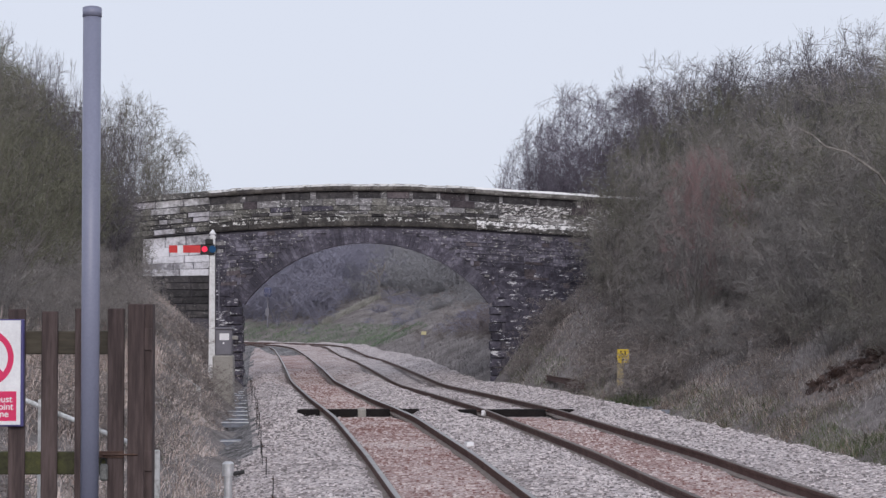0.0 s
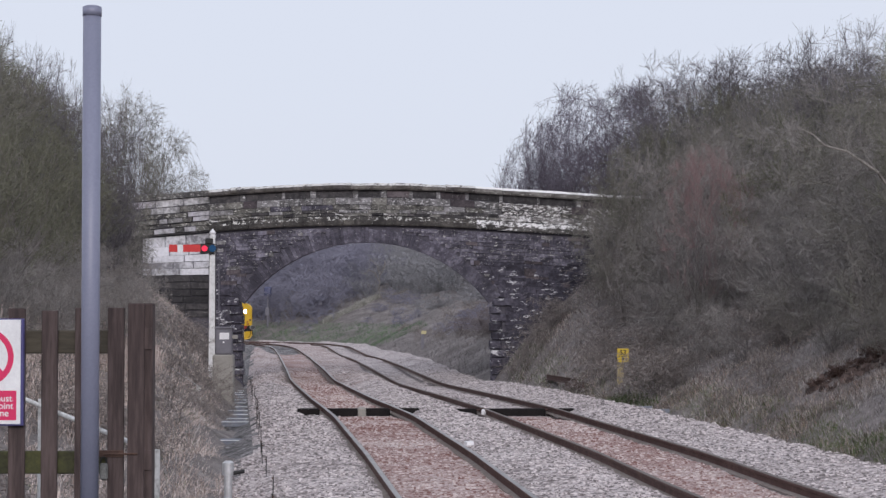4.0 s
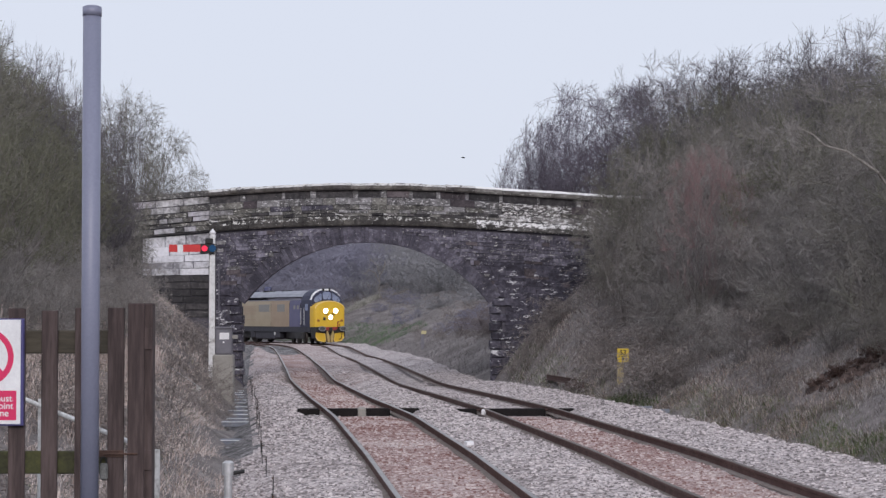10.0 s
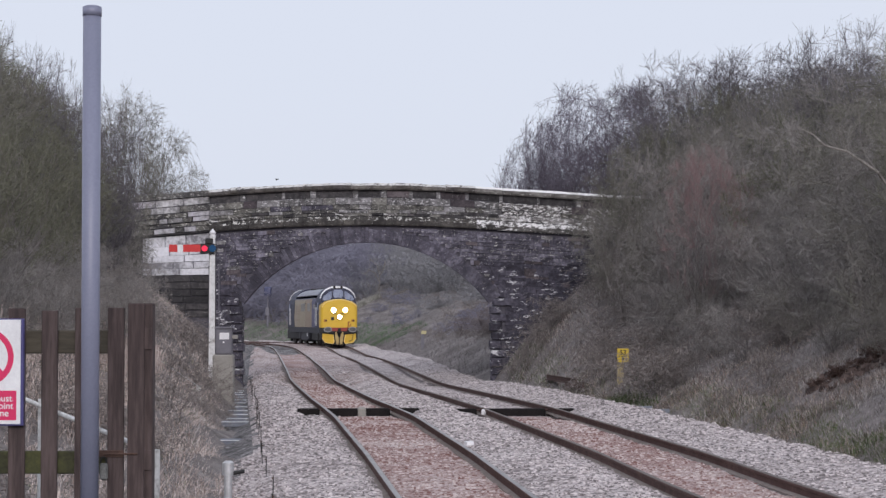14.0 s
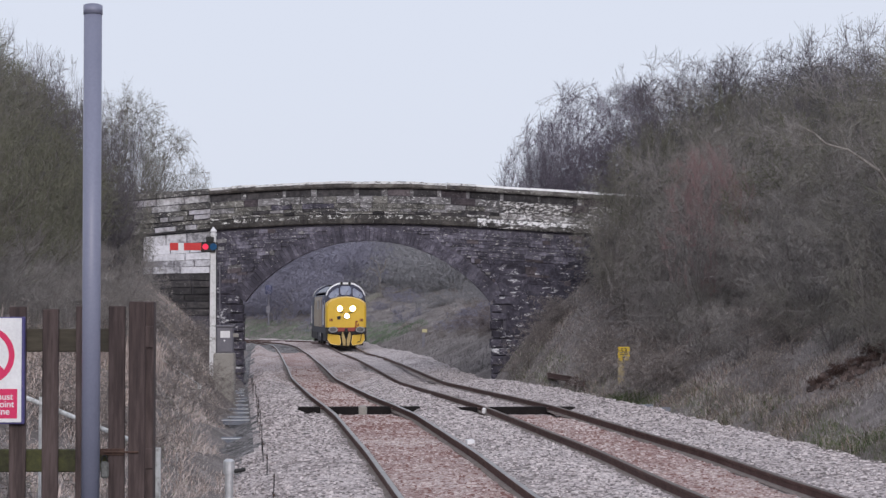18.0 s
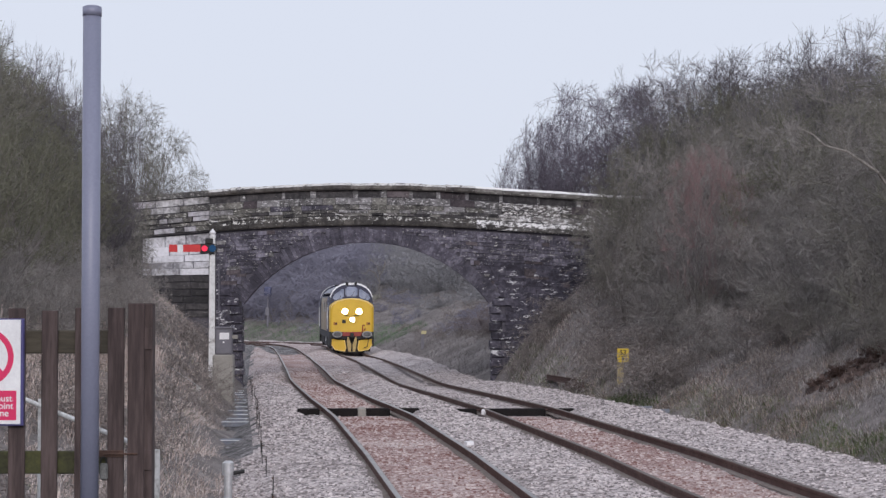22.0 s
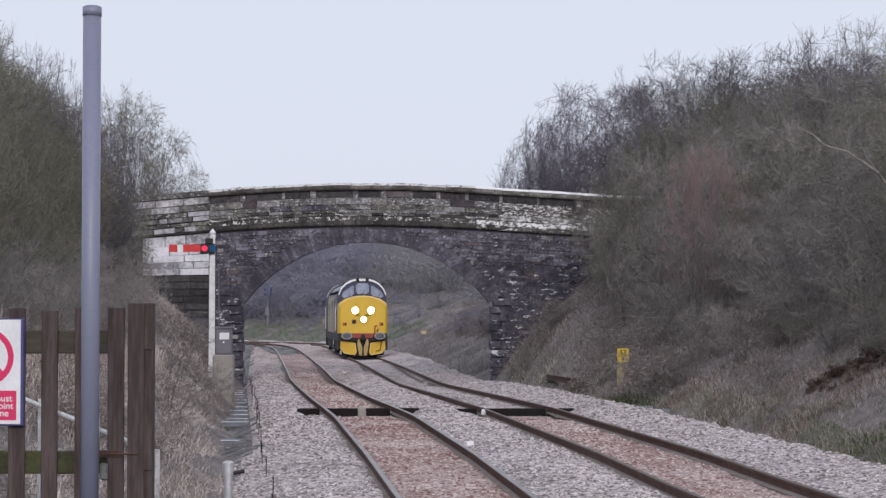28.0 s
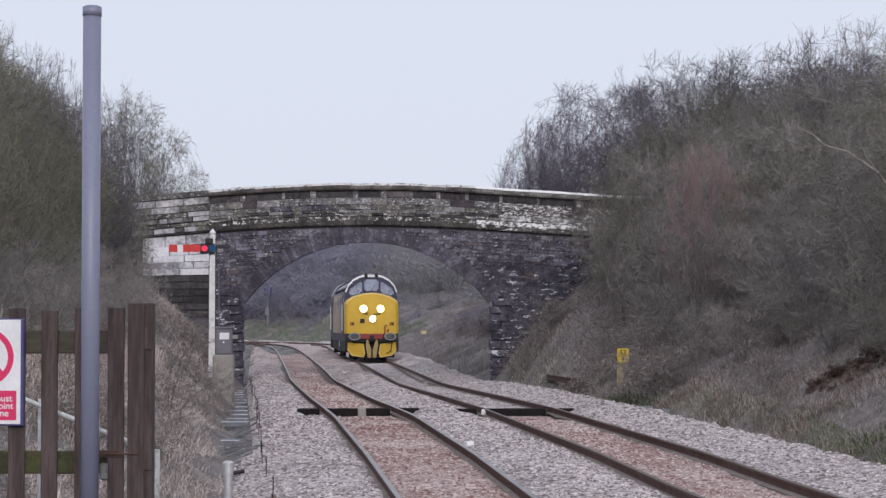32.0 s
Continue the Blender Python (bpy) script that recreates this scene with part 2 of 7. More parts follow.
M_TWIG_DARK = surface("dark_branches", ((0.07, 0.063, 0.073), (0.12, 0.11, 0.125), (0.18, 0.167, 0.185)), 0.95, scale=0.6, fine=6, bump=0.0, per_piece=0.16, islands=True)
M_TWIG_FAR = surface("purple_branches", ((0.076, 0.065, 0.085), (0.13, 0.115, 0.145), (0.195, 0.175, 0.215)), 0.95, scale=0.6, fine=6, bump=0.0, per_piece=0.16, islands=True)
M_TWIG_RED = surface("reddish_twigs", ((0.19, 0.135, 0.135), (0.27, 0.17, 0.172)), 0.95, scale=0.6, fine=6, bump=0.0, per_piece=0.16, islands=True)
M_GRASS_DEAD = surface("dead_grass", ((0.15, 0.131, 0.127), (0.36, 0.322, 0.314), (0.57, 0.524, 0.512)), 0.95, scale=0.9, fine=6, bump=0.0, per_piece=0.3, islands=True, contrast=0.42)
# bleached straw; the left bank's brighter light is in this pale colour too
M_GRASS_BLEACHED_LIT = surface("bleached_grass", ((0.35, 0.268, 0.235), (0.52, 0.418, 0.376), (0.68, 0.577, 0.535)), 1.0, scale=0.35, fine=3, bump=0.0, per_piece=0.35, islands=True)
M_GRASS_OLIVE = surface("olive_grass", ((0.085, 0.09, 0.06), (0.15, 0.155, 0.105), (0.24, 0.245, 0.17)), 1.0, scale=0.5, fine=3, bump=0.0, per_piece=0.35, islands=True)
M_GRASS_BROWN = surface("matted_grass", ((0.09, 0.075, 0.065), (0.16, 0.135, 0.115), (0.27, 0.23, 0.2)), 1.0, scale=0.5, fine=3, bump=0.0, per_piece=0.4, islands=True)
M_GRASS_TAN = surface("tan_grass", ((0.3, 0.2, 0.15), (0.46, 0.335, 0.27), (0.62, 0.49, 0.41)), 1.0, scale=0.5, fine=3, bump=0.0, per_piece=0.35, islands=True)
M_GRASS_GREEN = surface("rough_grass", ((0.05, 0.072, 0.03), (0.105, 0.145, 0.058), (0.19, 0.235, 0.11)), 1.0, scale=0.35, fine=3, bump=0.0, per_piece=0.3, islands=True)
M_POLE = surface("grey_painted_steel", ((0.185, 0.195, 0.275), (0.225, 0.235, 0.32)), 0.45, 0.0, scale=2, fine=60, bump=0.05)
M_FENCE = surface("weathered_fence_wood", ((0.026, 0.017, 0.017), (0.06, 0.041, 0.04), (0.112, 0.081, 0.078)), 0.85, scale=5, fine=34, bump=0.45, stretch=(1, 1, 0.1), contrast=0.45)
M_FENCE_RAIL = surface("weathered_fence_rail", ((0.036, 0.031, 0.023), (0.066, 0.056, 0.042), (0.1, 0.088, 0.066)), 0.9, scale=4, fine=30, bump=0.4, stretch=(0.2, 1, 1))
M_FENCE_MOSS = surface("mossy_fence_rail", ((0.024, 0.024, 0.013), (0.048, 0.048, 0.021), (0.076, 0.08, 0.028)), 0.9, scale=4, fine=30, bump=0.4)
M_WHITE = surface("white_paint", ((0.66, 0.65, 0.68), (0.82, 0.82, 0.84)), 0.55, scale=3, fine=50, bump=0.05)
M_WHITE_OLD = surface("chipped_white_paint", ((0.3, 0.29, 0.28), (0.6, 0.6, 0.6), (0.72, 0.72, 0.73)), 0.7, scale=6, fine=40, bump=0.3)
M_RED = surface("red_paint", ((0.55, 0.022, 0.026), (0.66, 0.04, 0.038)), 0.5, scale=3, fine=50, bump=0.05)
M_CRIMSON = surface("crimson_print", ((0.6, 0.012, 0.09), (0.68, 0.02, 0.12)), 0.5, scale=3, fine=50, bump=0.0)
M_NAVY = surface("navy_edge", ((0.05, 0.045, 0.16), (0.07, 0.06, 0.2)), 0.5, bump=0.0)
M_GREY = surface("grey_cabinet_paint", ((0.12, 0.116, 0.139), (0.18, 0.174, 0.205)), 0.6, scale=3, fine=40, bump=0.1)
M_CONCRETE = surface("old_concrete", ((0.22, 0.21, 0.19), (0.36, 0.34, 0.32)), 0.95, scale=3, fine=40, bump=0.4)
M_BLACK = surface("black_iron", ((0.012, 0.012, 0.013), (0.03, 0.029, 0.03)), 0.6, 0.3, scale=4, fine=50, bump=0.15)
M_GALV = surface("galvanised_steel", ((0.42, 0.42, 0.43), (0.6, 0.6, 0.62)), 0.5, 0.6, scale=4, fine=40, bump=0.1)
M_YELLOW_SIGN = surface("yellow_sign_paint", ((0.5, 0.34, 0.02), (0.62, 0.44, 0.03)), 0.6, scale=4, fine=40, bump=0.1)
M_PALE_SIGN = surface("faded_sign_paint", ((0.42, 0.37, 0.2), (0.55, 0.5, 0.3)), 0.7, scale=4, fine=40, bump=0.1)
M_ASPHALT = surface("platform_asphalt", ((0.04, 0.04, 0.042), (0.07, 0.068, 0.066)), 0.95, scale=2, fine=60, bump=0.5)
# locomotive
# far grasses, with some distance haze mixed into their bluish tint
M_GRASS_FAR = surface("hazed_winter_grass", ((0.09, 0.081, 0.084), (0.145, 0.131, 0.134), (0.235, 0.213, 0.213)), 0.95, scale=0.6, fine=6, bump=0.0, per_piece=0.3, islands=True)
M_GRASS_FARGREEN = surface("hazed_green_grass", ((0.09, 0.13, 0.085), (0.14, 0.2, 0.125), (0.21, 0.275, 0.175)), 1.0, scale=0.12, fine=1.2, bump=0.0, per_piece=0.3, islands=True)
M_L_YELLOW = surface("loco_yellow", ((0.56, 0.345, 0.022), (0.65, 0.415, 0.034)), 0.45, scale=1.5, fine=20, bump=0.03)
M_L_BLUE = surface("loco_navy", ((0.026, 0.028, 0.054), (0.046, 0.048, 0.084)), 0.55, scale=1.5, fine=20, bump=0.03)
M_L_CREAM = surface("loco_ochre_panel", ((0.3, 0.24, 0.16), (0.375, 0.305, 0.215)), 0.5, scale=1.2, fine=14, bump=0.05)
M_L_RUSTY = surface("loco_rusty_panel", ((0.28, 0.2, 0.135), (0.35, 0.27, 0.195)), 0.55, scale=1.2, fine=14, bump=0.05)
M_L_ROOF = surface("loco_grey_roof", ((0.192, 0.2, 0.238), (0.32, 0.328, 0.374)), 0.6, scale=1.0, fine=14, bump=0.08)
M_L_BLACK = surface("loco_underframe", ((0.01, 0.01, 0.012), (0.03, 0.028, 0.028)), 0.75, scale=3, fine=30, bump=0.2)
M_L_RED = surface("loco_red_beam", ((0.2, 0.025, 0.02), (0.3, 0.04, 0.03)), 0.5, scale=3, fine=30, bump=0.05)
# cab panes: the sky's reflection is put into the base colour, gloss kept low
M_L_SKYGLASS = surface("cab_glass_with_sky", ((0.13, 0.16, 0.25), (0.25, 0.285, 0.4)), 0.35, 0.0, scale=1, fine=4, bump=0.0)
M_L_BLUE.node_tree.nodes["Principled BSDF"].inputs["Specular IOR Level"].default_value = 0.25
M_L_SKYGLASS.node_tree.nodes["Principled BSDF"].inputs["Specular IOR Level"].default_value = 0.25
M_L_LILAC = surface("loco_faded_blue", ((0.085, 0.083, 0.155), (0.125, 0.12, 0.21)), 0.6, scale=1.2, fine=14, bump=0.05)
M_L_LAMP = glow("lit_headlamp", (1.0, 0.97, 0.9), 28)
M_RED_GLASS = glow("red_spectacle_glass", (0.9, 0.02, 0.08), 0.35)
M_BLUE_GLASS = surface("blue_spectacle_glass", ((0.02, 0.07, 0.16), (0.03, 0.1, 0.22)), 0.1, bump=0.0)

# ---- the line: two tracks that run straight under the bridge, then curve away to the left ----
TURN = math.atan(0.0945)
BEND = ((0, 5.4), (6, 7.3), (12, 9.1), (18, 13.3), (23.5, 21.0), (29.5, 36.6), (38, 40.7), (50, 45.7), (200, 45.7))
STRAIGHT_END = 131.3
GAP = 3.5  # between the tracks' centres
GAUGE = 1.505
STEP = 0.25


def smooth_table(rows, xs):
    ys = np.interp(xs, [r[0] for r in rows], [r[1] for r in rows])
    k = np.exp(-np.linspace(-2, 2, 13) ** 2)
    return np.convolve(np.pad(ys, 6, mode="edge"), k / k.sum(), mode="valid")


LINE = [(5.6 + 0.0945 * 30, -30.0)]
HEADING = [TURN]
past = 0.0
for _ in range(1200):
    x, y = LINE[-1]
    if y > STRAIGHT_END:
        past += STEP
    a = radians(np.interp(past, [b[0] for b in BEND], [b[1] for b in BEND])) if past else TURN
    LINE.append((x - math.sin(a) * STEP, y + math.cos(a) * STEP))
    HEADING.append(a)
LINE = np.array(LINE)
HEADING = np.array(HEADING)
ARC = np.arange(len(LINE)) * STEP
DEPTH = LINE[:, 1].copy()  # grows steadily, as the line never turns back
RIGHT_DROP = ((-40, 2.0), (23.75, 2.02), (28, 1.99), (42.5, 2.06), (50, 2.17), (58, 2.3), (66, 2.43), (69, 2.44), (85, 2.385), (97.5, 2.38),
              (105, 2.43), (114, 2.5), (122, 2.46), (135, 2.4), (145, 2.45), (160, 2.5), (300, 2.6))
LEFT_DROP = ((-40, 2.05), (22, 2.07), (28, 1.98), (37.4, 1.955), (43, 2.04), (49.7, 2.16), (60, 2.29), (68.4, 2.38), (80.5, 2.33), (103, 2.36), (120, 2.46),
             (133, 2.55), (150, 2.52), (300, 2.6))
RIGHT_Z = EYE[2] - smooth_table(RIGHT_DROP, DEPTH)
LEFT_Z = EYE[2] - smooth_table(LEFT_DROP, DEPTH)
NORMAL = np.stack([np.cos(HEADING), np.sin(HEADING)], 1)  # to the right of the line


GAP_AT = np.interp(DEPTH, (20, 70, 140), (3.22, 3.6, 3.55))  # the tracks draw apart towards the bridge


def at_line(i, u, dz=0.0):
    """The point u metres right of the right track's centre at the i-th step of the line."""
    p = LINE[i] + NORMAL[i] * (u - (GAP_AT[i] - GAP) * min(1.0, max(0.0, (-u - 1.0) / 1.7)))
    w = min(1.0, max(0.0, (-u - 0.9) / 1.7))
    return (p[0], p[1], RIGHT_Z[i] * (1 - w) + LEFT_Z[i] * w + dz)


def index_at(depth):
    return int(np.searchsorted(DEPTH, depth))


def line_coords(xy):
    """For points: the offset to the right of the line, and the index of the nearest step."""
    xy = np.asarray(xy, dtype=float)
    us, idx = np.empty(len(xy)), np.empty(len(xy), dtype=int)
    coarse = np.arange(0, len(LINE), 4)
    for a in range(0, len(xy), 4000):
        q = xy[a:a + 4000]
        d = ((q[:, None, :] - LINE[coarse][None]) ** 2).sum(2)
        k = coarse[d.argmin(1)]
        idx[a:a + 4000] = k
        us[a:a + 4000] = ((q - LINE[k]) * NORMAL[k]).sum(1)
    return us, idx


def rough(x, y, s, seed=0.0):
    return noise.noise((x * s, y * s, seed))


def ground_height(xy):
    """The cutting: a flat bed for the tracks and a grassy bank on both sides."""
    xy = np.asarray(xy, dtype=float)
    u, k = line_coords(xy)
    base = np.minimum(RIGHT_Z[k], LEFT_Z[k]) - 0.45
    yy = DEPTH[k]
    right = np.clip(u - 3.2, 0, None)
    left = np.clip(-u - GAP - 2.8, 0, None)
    r_slope = np.interp(yy, (0, 30, 60, 66, 73.5, 78, 120, 150, 400), (0.5, 0.62, 0.66, 1.15, 1.35, 0.5, 0.42, 0.36, 0.3))
    r_top = np.interp(yy, (0, 20, 60, 90, 130, 170, 400), (3.0, 4.4, 6.2, 6.5, 7.5, 9.0, 16))
    rise_r = r_top * (1 - np.exp(-right * r_slope / r_top * 1.25))
    l_slope = np.interp(yy, (0, 14, 30, 60, 72, 80, 120, 400), (0.3, 0.45, 0.8, 1.4, 1.75, 0.5, 0.3, 0.2))
    l_top = np.interp(yy, (0, 14, 30, 60, 90, 400), (0.9, 1.2, 3.4, 5.2, 5.0, 4.0))
    rise_l = l_top * (1 - np.exp(-left * l_slope / l_top * 1.25))
    bumps = np.array([rough(a, b, 0.35) * 0.35 + rough(a, b, 1.3, 5.0) * 0.12 for a, b in xy])
    amount = np.clip((right + left) / 1.5, 0, 1)
    return base + rise_r + rise_l + bumps * amount


# ---- ground, ballast and rails ----
def spread(dense0, dense1, step, far):
    mid = list(np.arange(dense0, dense1 + 1e-6, step))
    lo, hi, d = [], [], step
    a, b = dense0, dense1
    while a > -far or b < far:
        d *= 1.35
        a, b = a - d, b + d
        lo.append(a), hi.append(b)
    return np.array(lo[::-1] + mid + hi)


def build_ground():
    xs, ys = spread(-34, 34, 0.7, 2500), spread(4, 215, 0.9, 2500)
    gx, gy = np.meshgrid(xs, ys, indexing="ij")
    pts = np.stack([gx.ravel(), gy.ravel()], 1)
    z = ground_height(pts)
    n, m = len(xs), len(ys)
    i = np.arange(n * m).reshape(n, m)
    faces = np.stack([i[:-1, :-1], i[1:, :-1], i[1:, 1:], i[:-1, 1:]], -1).reshape(-1, 4)
    ob = mesh_part("ground", np.column_stack([pts, z]), faces, M_SOIL, smooth=True)
    return tagged(ob, "brown soil and turf of a railway cutting", "ground", kind="structure")


# heaps of ballast: across, half-width, along, near and far slopes, height
HEAPS = ((-5.2, 0.45, 66.8, 9.0, 0.5, 0.42), (-1.85, 0.6, 67.0, 8.0, 0.6, 0.36), (-5.5, 0.55, 117.0, 16.0, 1.6, 0.52), (-1.65, 0.6, 116.5, 10.0, 2.2, 0.26),
         (2.1, 0.75, 58.0, 14.0, 9.0, 0.13), (2.1, 0.8, 100.0, 24.0, 22.0, 0.16))


def heaped(u, depth):
    out = 0.0
    for cu, su, cd, near, far, h in HEAPS:
        out = out + h * np.exp(-((u - cu) / su) ** 2) * np.exp(-((depth - cd) / np.where(depth < cd, near, far)) ** 2)
    return out


def bed_height(u, depth):
    """Height of the ballast over the rail tops, across the two tracks."""
    h = np.interp(u, (-7.2, -6.3, -5.5, -5.0, -4.4, -4.25, -2.75, -2.6, -2.2, -1.75, -1.3, -0.9, -0.75, 0.75, 0.9, 1.5, 2.1, 2.65, 3.5, 4.2),
                  (-0.62, -0.5, -0.2, -0.13, -0.12, -0.15, -0.15, -0.12, -0.08, -0.05, -0.08, -0.12, -0.15, -0.15, -0.12, -0.03, 0.0, -0.03, -0.6, -0.85))
    dug = np.interp(depth, (39.6, 40.6, 42.2, 42.5, 42.9, 43.1), (0, 1, 1, 1, 1, 0)) * (np.abs(np.minimum(np.abs(u), np.abs(u + GAP))) < 1.25)
    return h + heaped(u, depth) - 0.06 * dug - 0.13 * np.interp(depth, (67.3, 67.9, 84, 92), (0, 1, 1, 0)) - 0.1 * np.interp(depth, (118, 118.8, 130, 140), (0, 1, 1, 0))


BED_U = np.concatenate([np.linspace(-7.2, -5.2, 11), np.linspace(-5.0, 2.0, 64), np.linspace(2.15, 4.2, 13)])


def bed_lumps(x, y):
    far = min(1.0, max(0.0, (y - 62) / 12))
    return 0.035 * rough(x, y, 6.0) + 0.05 * rough(x, y, 1.1, 3.0) + (0.16 * rough(x, y, 0.45, 8.0) + 0.07 * rough(x, y, 2.2, 2.0)) * far


def build_ballast():
    idx = list(range(3, index_at(16), 4)) + list(range(index_at(16), index_at(60), 1)) + list(range(index_at(60), index_at(215), 2))
    verts = []
    for i in idx:
        for u in BED_U:
            x, y, z = at_line(i, u)
            h = float(bed_height(u, y))
            lumps = bed_lumps(x, y)
            if abs(u) < 0.82 or abs(u + GAP) < 0.82:
                lumps *= 0.55
            verts.append((x, y, z + h + lumps))
    n, m = len(idx), len(BED_U)
    k = np.arange(n * m).reshape(n, m)
    faces = np.stack([k[:-1, :-1], k[:-1, 1:], k[1:, 1:], k[1:, :-1]], -1).reshape(-1, 4)
    ob = mesh_part("ballast", verts, faces, M_BALLAST, smooth=True)
    # the four-foot of both tracks is stained by rust and brake dust
    ob.data.materials.append(M_BALLAST_RED)
    mid = 0.5 * (BED_U[:-1] + BED_U[1:])
    red = (np.abs(mid) < 0.72) | (np.abs(mid + GAP) < 0.72)
    left_only = np.abs(mid + GAP) < 0.72
    ob.data.materials.append(M_CESS)
    ob.data.materials.append(M_BALLAST_TAN)
    rows = []
    for i in idx[:-1]:
        row = (red if DEPTH[i] < 42.5 else left_only).astype(int)
        edge = -5.72 + 0.2 * rough(0.0, DEPTH[i], 0.8, 6.0) + np.interp(DEPTH[i], (27, 34), (-0.5, 0.0))
        row[mid < edge] = 2
        if DEPTH[i] > 62:
            row[(mid < -0.9) & (row == 0)] = 3
        # beyond the far heap the left side of the bed is darker
        if DEPTH[i] > 119.5:
            row[mid < -2.7] = 2
        rows.append(row)
    ob.data.polygons.foreach_set("material_index", np.concatenate(rows).astype(np.int32))
    return tagged(ob, "pale grey-pink granite ballast heaped round both tracks", "ballast", kind="structure")


def build_rail(name, offset, z_table, head_material):
    """A flat-bottomed rail, foot, web and head; its worn top is a part of its own."""
    prof = ((-0.014, -0.13), (0.014, -0.13), (0.012, -0.05), (0.036, -0.035), (0.036, -0.006),
            (-0.036, -0.006), (-0.036, -0.035), (-0.012, -0.05))
    foot = ((-0.072, -0.156), (0.072, -0.156), (0.072, -0.142), (0.016, -0.118), (-0.016, -0.118), (-0.072, -0.142))
    idx = list(range(3, index_at(210), 2))
    rings, top, low = [], [], []
    for i in idx:
        c, nv = at_line(i, offset), NORMAL[i]
        z = z_table[i]
        rings.append([(c[0] + nv[0] * a, c[1] + nv[1] * a, z + b) for a, b in prof])
        low.append([(c[0] + nv[0] * a, c[1] + nv[1] * a, z + b) for a, b in foot])
        top.append([(c[0] + nv[0] * a, c[1] + nv[1] * a, z + b) for a, b in ((-0.033, -0.005), (-0.024, 0.0), (0.024, 0.0), (0.033, -0.005))])
    v, f = sweep(rings)
    ob = mesh_part("rail", v, f, M_RAIL_WEB, smooth=False)
    tagged(ob, "rusty brown steel running rail on ballast", "rail", "running rails", kind="structure")
    v, f = sweep(low)
    mesh_part("rail_foot", v, f, M_RAIL_FOOT, ob, "dusty pale rail foot")
    v, f = sweep(top, closed=False)
    mesh_part("rail_head", v, [q[::-1] for q in f], head_material, ob, "polished top of the rail")
    return ob


def build_sleepers():
    """Concrete sleepers show only as edges in the ballast; two tarred timbers lie bare across the tracks."""
    for u, depth, zt in ((-GAP, 42.5, LEFT_Z), (0.0, 42.7, RIGHT_Z)):
        i = index_at(depth)
        c = at_line(i, u)
        ob = empty("bare_sleeper", pose(c[0], c[1], zt[i], 0, 0, math.degrees(HEADING[i])))
        tagged(ob, "tarred black timber sleeper lying bare in the ballast", "sleeper", "bare sleepers")
        for x0, x1 in ((-1.3, -0.83), (-0.67, 0.67), (0.83, 1.3)):
            part("timber", boxed(x0, x1, -0.14, 0.14, -0.4, -0.045, 0.015), M_TIMBER, ob)
        for s in (-1, 1):
            part("rail_chair", boxed(s * GAUGE / 2 - 0.13, s * GAUGE / 2 + 0.13, -0.1, 0.1, -0.086, -0.06, 0.01), M_RAIL_WEB, ob)
        if u < -1:
            part("stone_patch", boxed(-0.02, 0.16, -0.17, 0.16, -0.3, -0.02, 0.03), M_CONCRETE, ob, "pale concrete pad")


def scatter_stones():
    """Loose ballast stones along the nearer length of line, in two heaps of stuff."""
    rng = np.random.default_rng(4)
    base = np.array([(-1, -0.8, -0.6), (1, -0.9, -0.5), (0.8, 1, -0.6), (-0.9, 0.8, -0.5), (-0.6, -0.5, 0.6), (0.5, -0.6, 0.5), (0.6, 0.55, 0.7), (-0.5, 0.6, 0.5)])
    quads = np.array([(4, 5, 6, 7), (0, 1, 5, 4), (1, 2, 6, 5), (2, 3, 7, 6), (3, 0, 4, 7)])
    for reddish in (False, True):
        count = 11000 if reddish else 36000
        t = rng.random(count)
        depth = 17.0 * (88.0 / 17.0) ** t
        if reddish:
            u = rng.uniform(-0.66, 0.66, count) - GAP * ((rng.random(count) < 0.5) | (depth > 42.2))
        else:
            lanes = rng.random(count)
            u = np.where((lanes < 0.1) & (depth > 43.4), rng.uniform(-0.66, 0.66, count), 0)
            u = np.where(u != 0, u, np.where(lanes < 0.33, np.where(depth < 32, rng.uniform(-6.6, -4.35, count), rng.uniform(-5.7, -4.35, count)), np.where(lanes < 0.62, rng.uniform(-2.65, -0.85, count), rng.uniform(0.85, 3.3, count))))
        depth = np.where((np.abs(depth - 42.6) < 0.6) & (np.abs(np.minimum(np.abs(u), np.abs(u + GAP))) < 1.35), depth + 1.6, depth)
        size = rng.uniform(0.011, 0.03, count) * np.clip(depth / 34, 0.85, 1.1)
        verts = np.empty((count, 8, 3))
        for n in range(count):
            i = index_at(depth[n])
            x, y, z = at_line(i, u[n])
            z += float(bed_height(u[n], y)) + bed_lumps(x, y) * (0.55 if reddish else 1)
            a = rng.uniform(0, 6.28)
            c, s = math.cos(a), math.sin(a)
            q = base * rng.uniform((0.8, 0.6, 0.35), (1.7, 1.1, 0.8)) * size[n]
            verts[n, :, 0] = x + q[:, 0] * c - q[:, 1] * s
            verts[n, :, 1] = y + q[:, 0] * s + q[:, 1] * c
            verts[n, :, 2] = z + q[:, 2] + 0.008
        faces = (quads[None] + 8 * np.arange(count)[:, None, None]).reshape(-1, 4)
        ob = mesh_part("ballast_stones", verts.reshape(-1, 3), faces, M_STONE_RED if reddish else M_STONE_LOOSE)
        tagged(ob, "rust-stained loose ballast stones between the rails" if reddish else "loose grey granite ballast stones beside the tracks", "ballast", kind="stuff")


build_ground()
build_ballast()
for off in (-GAUGE / 2, GAUGE / 2):
    build_rail("rail", off - GAP, LEFT_Z, M_RAIL_HEAD)
    build_rail("rail", off, RIGHT_Z, M_RAIL_DULL)
build_sleepers()
scatter_stones()

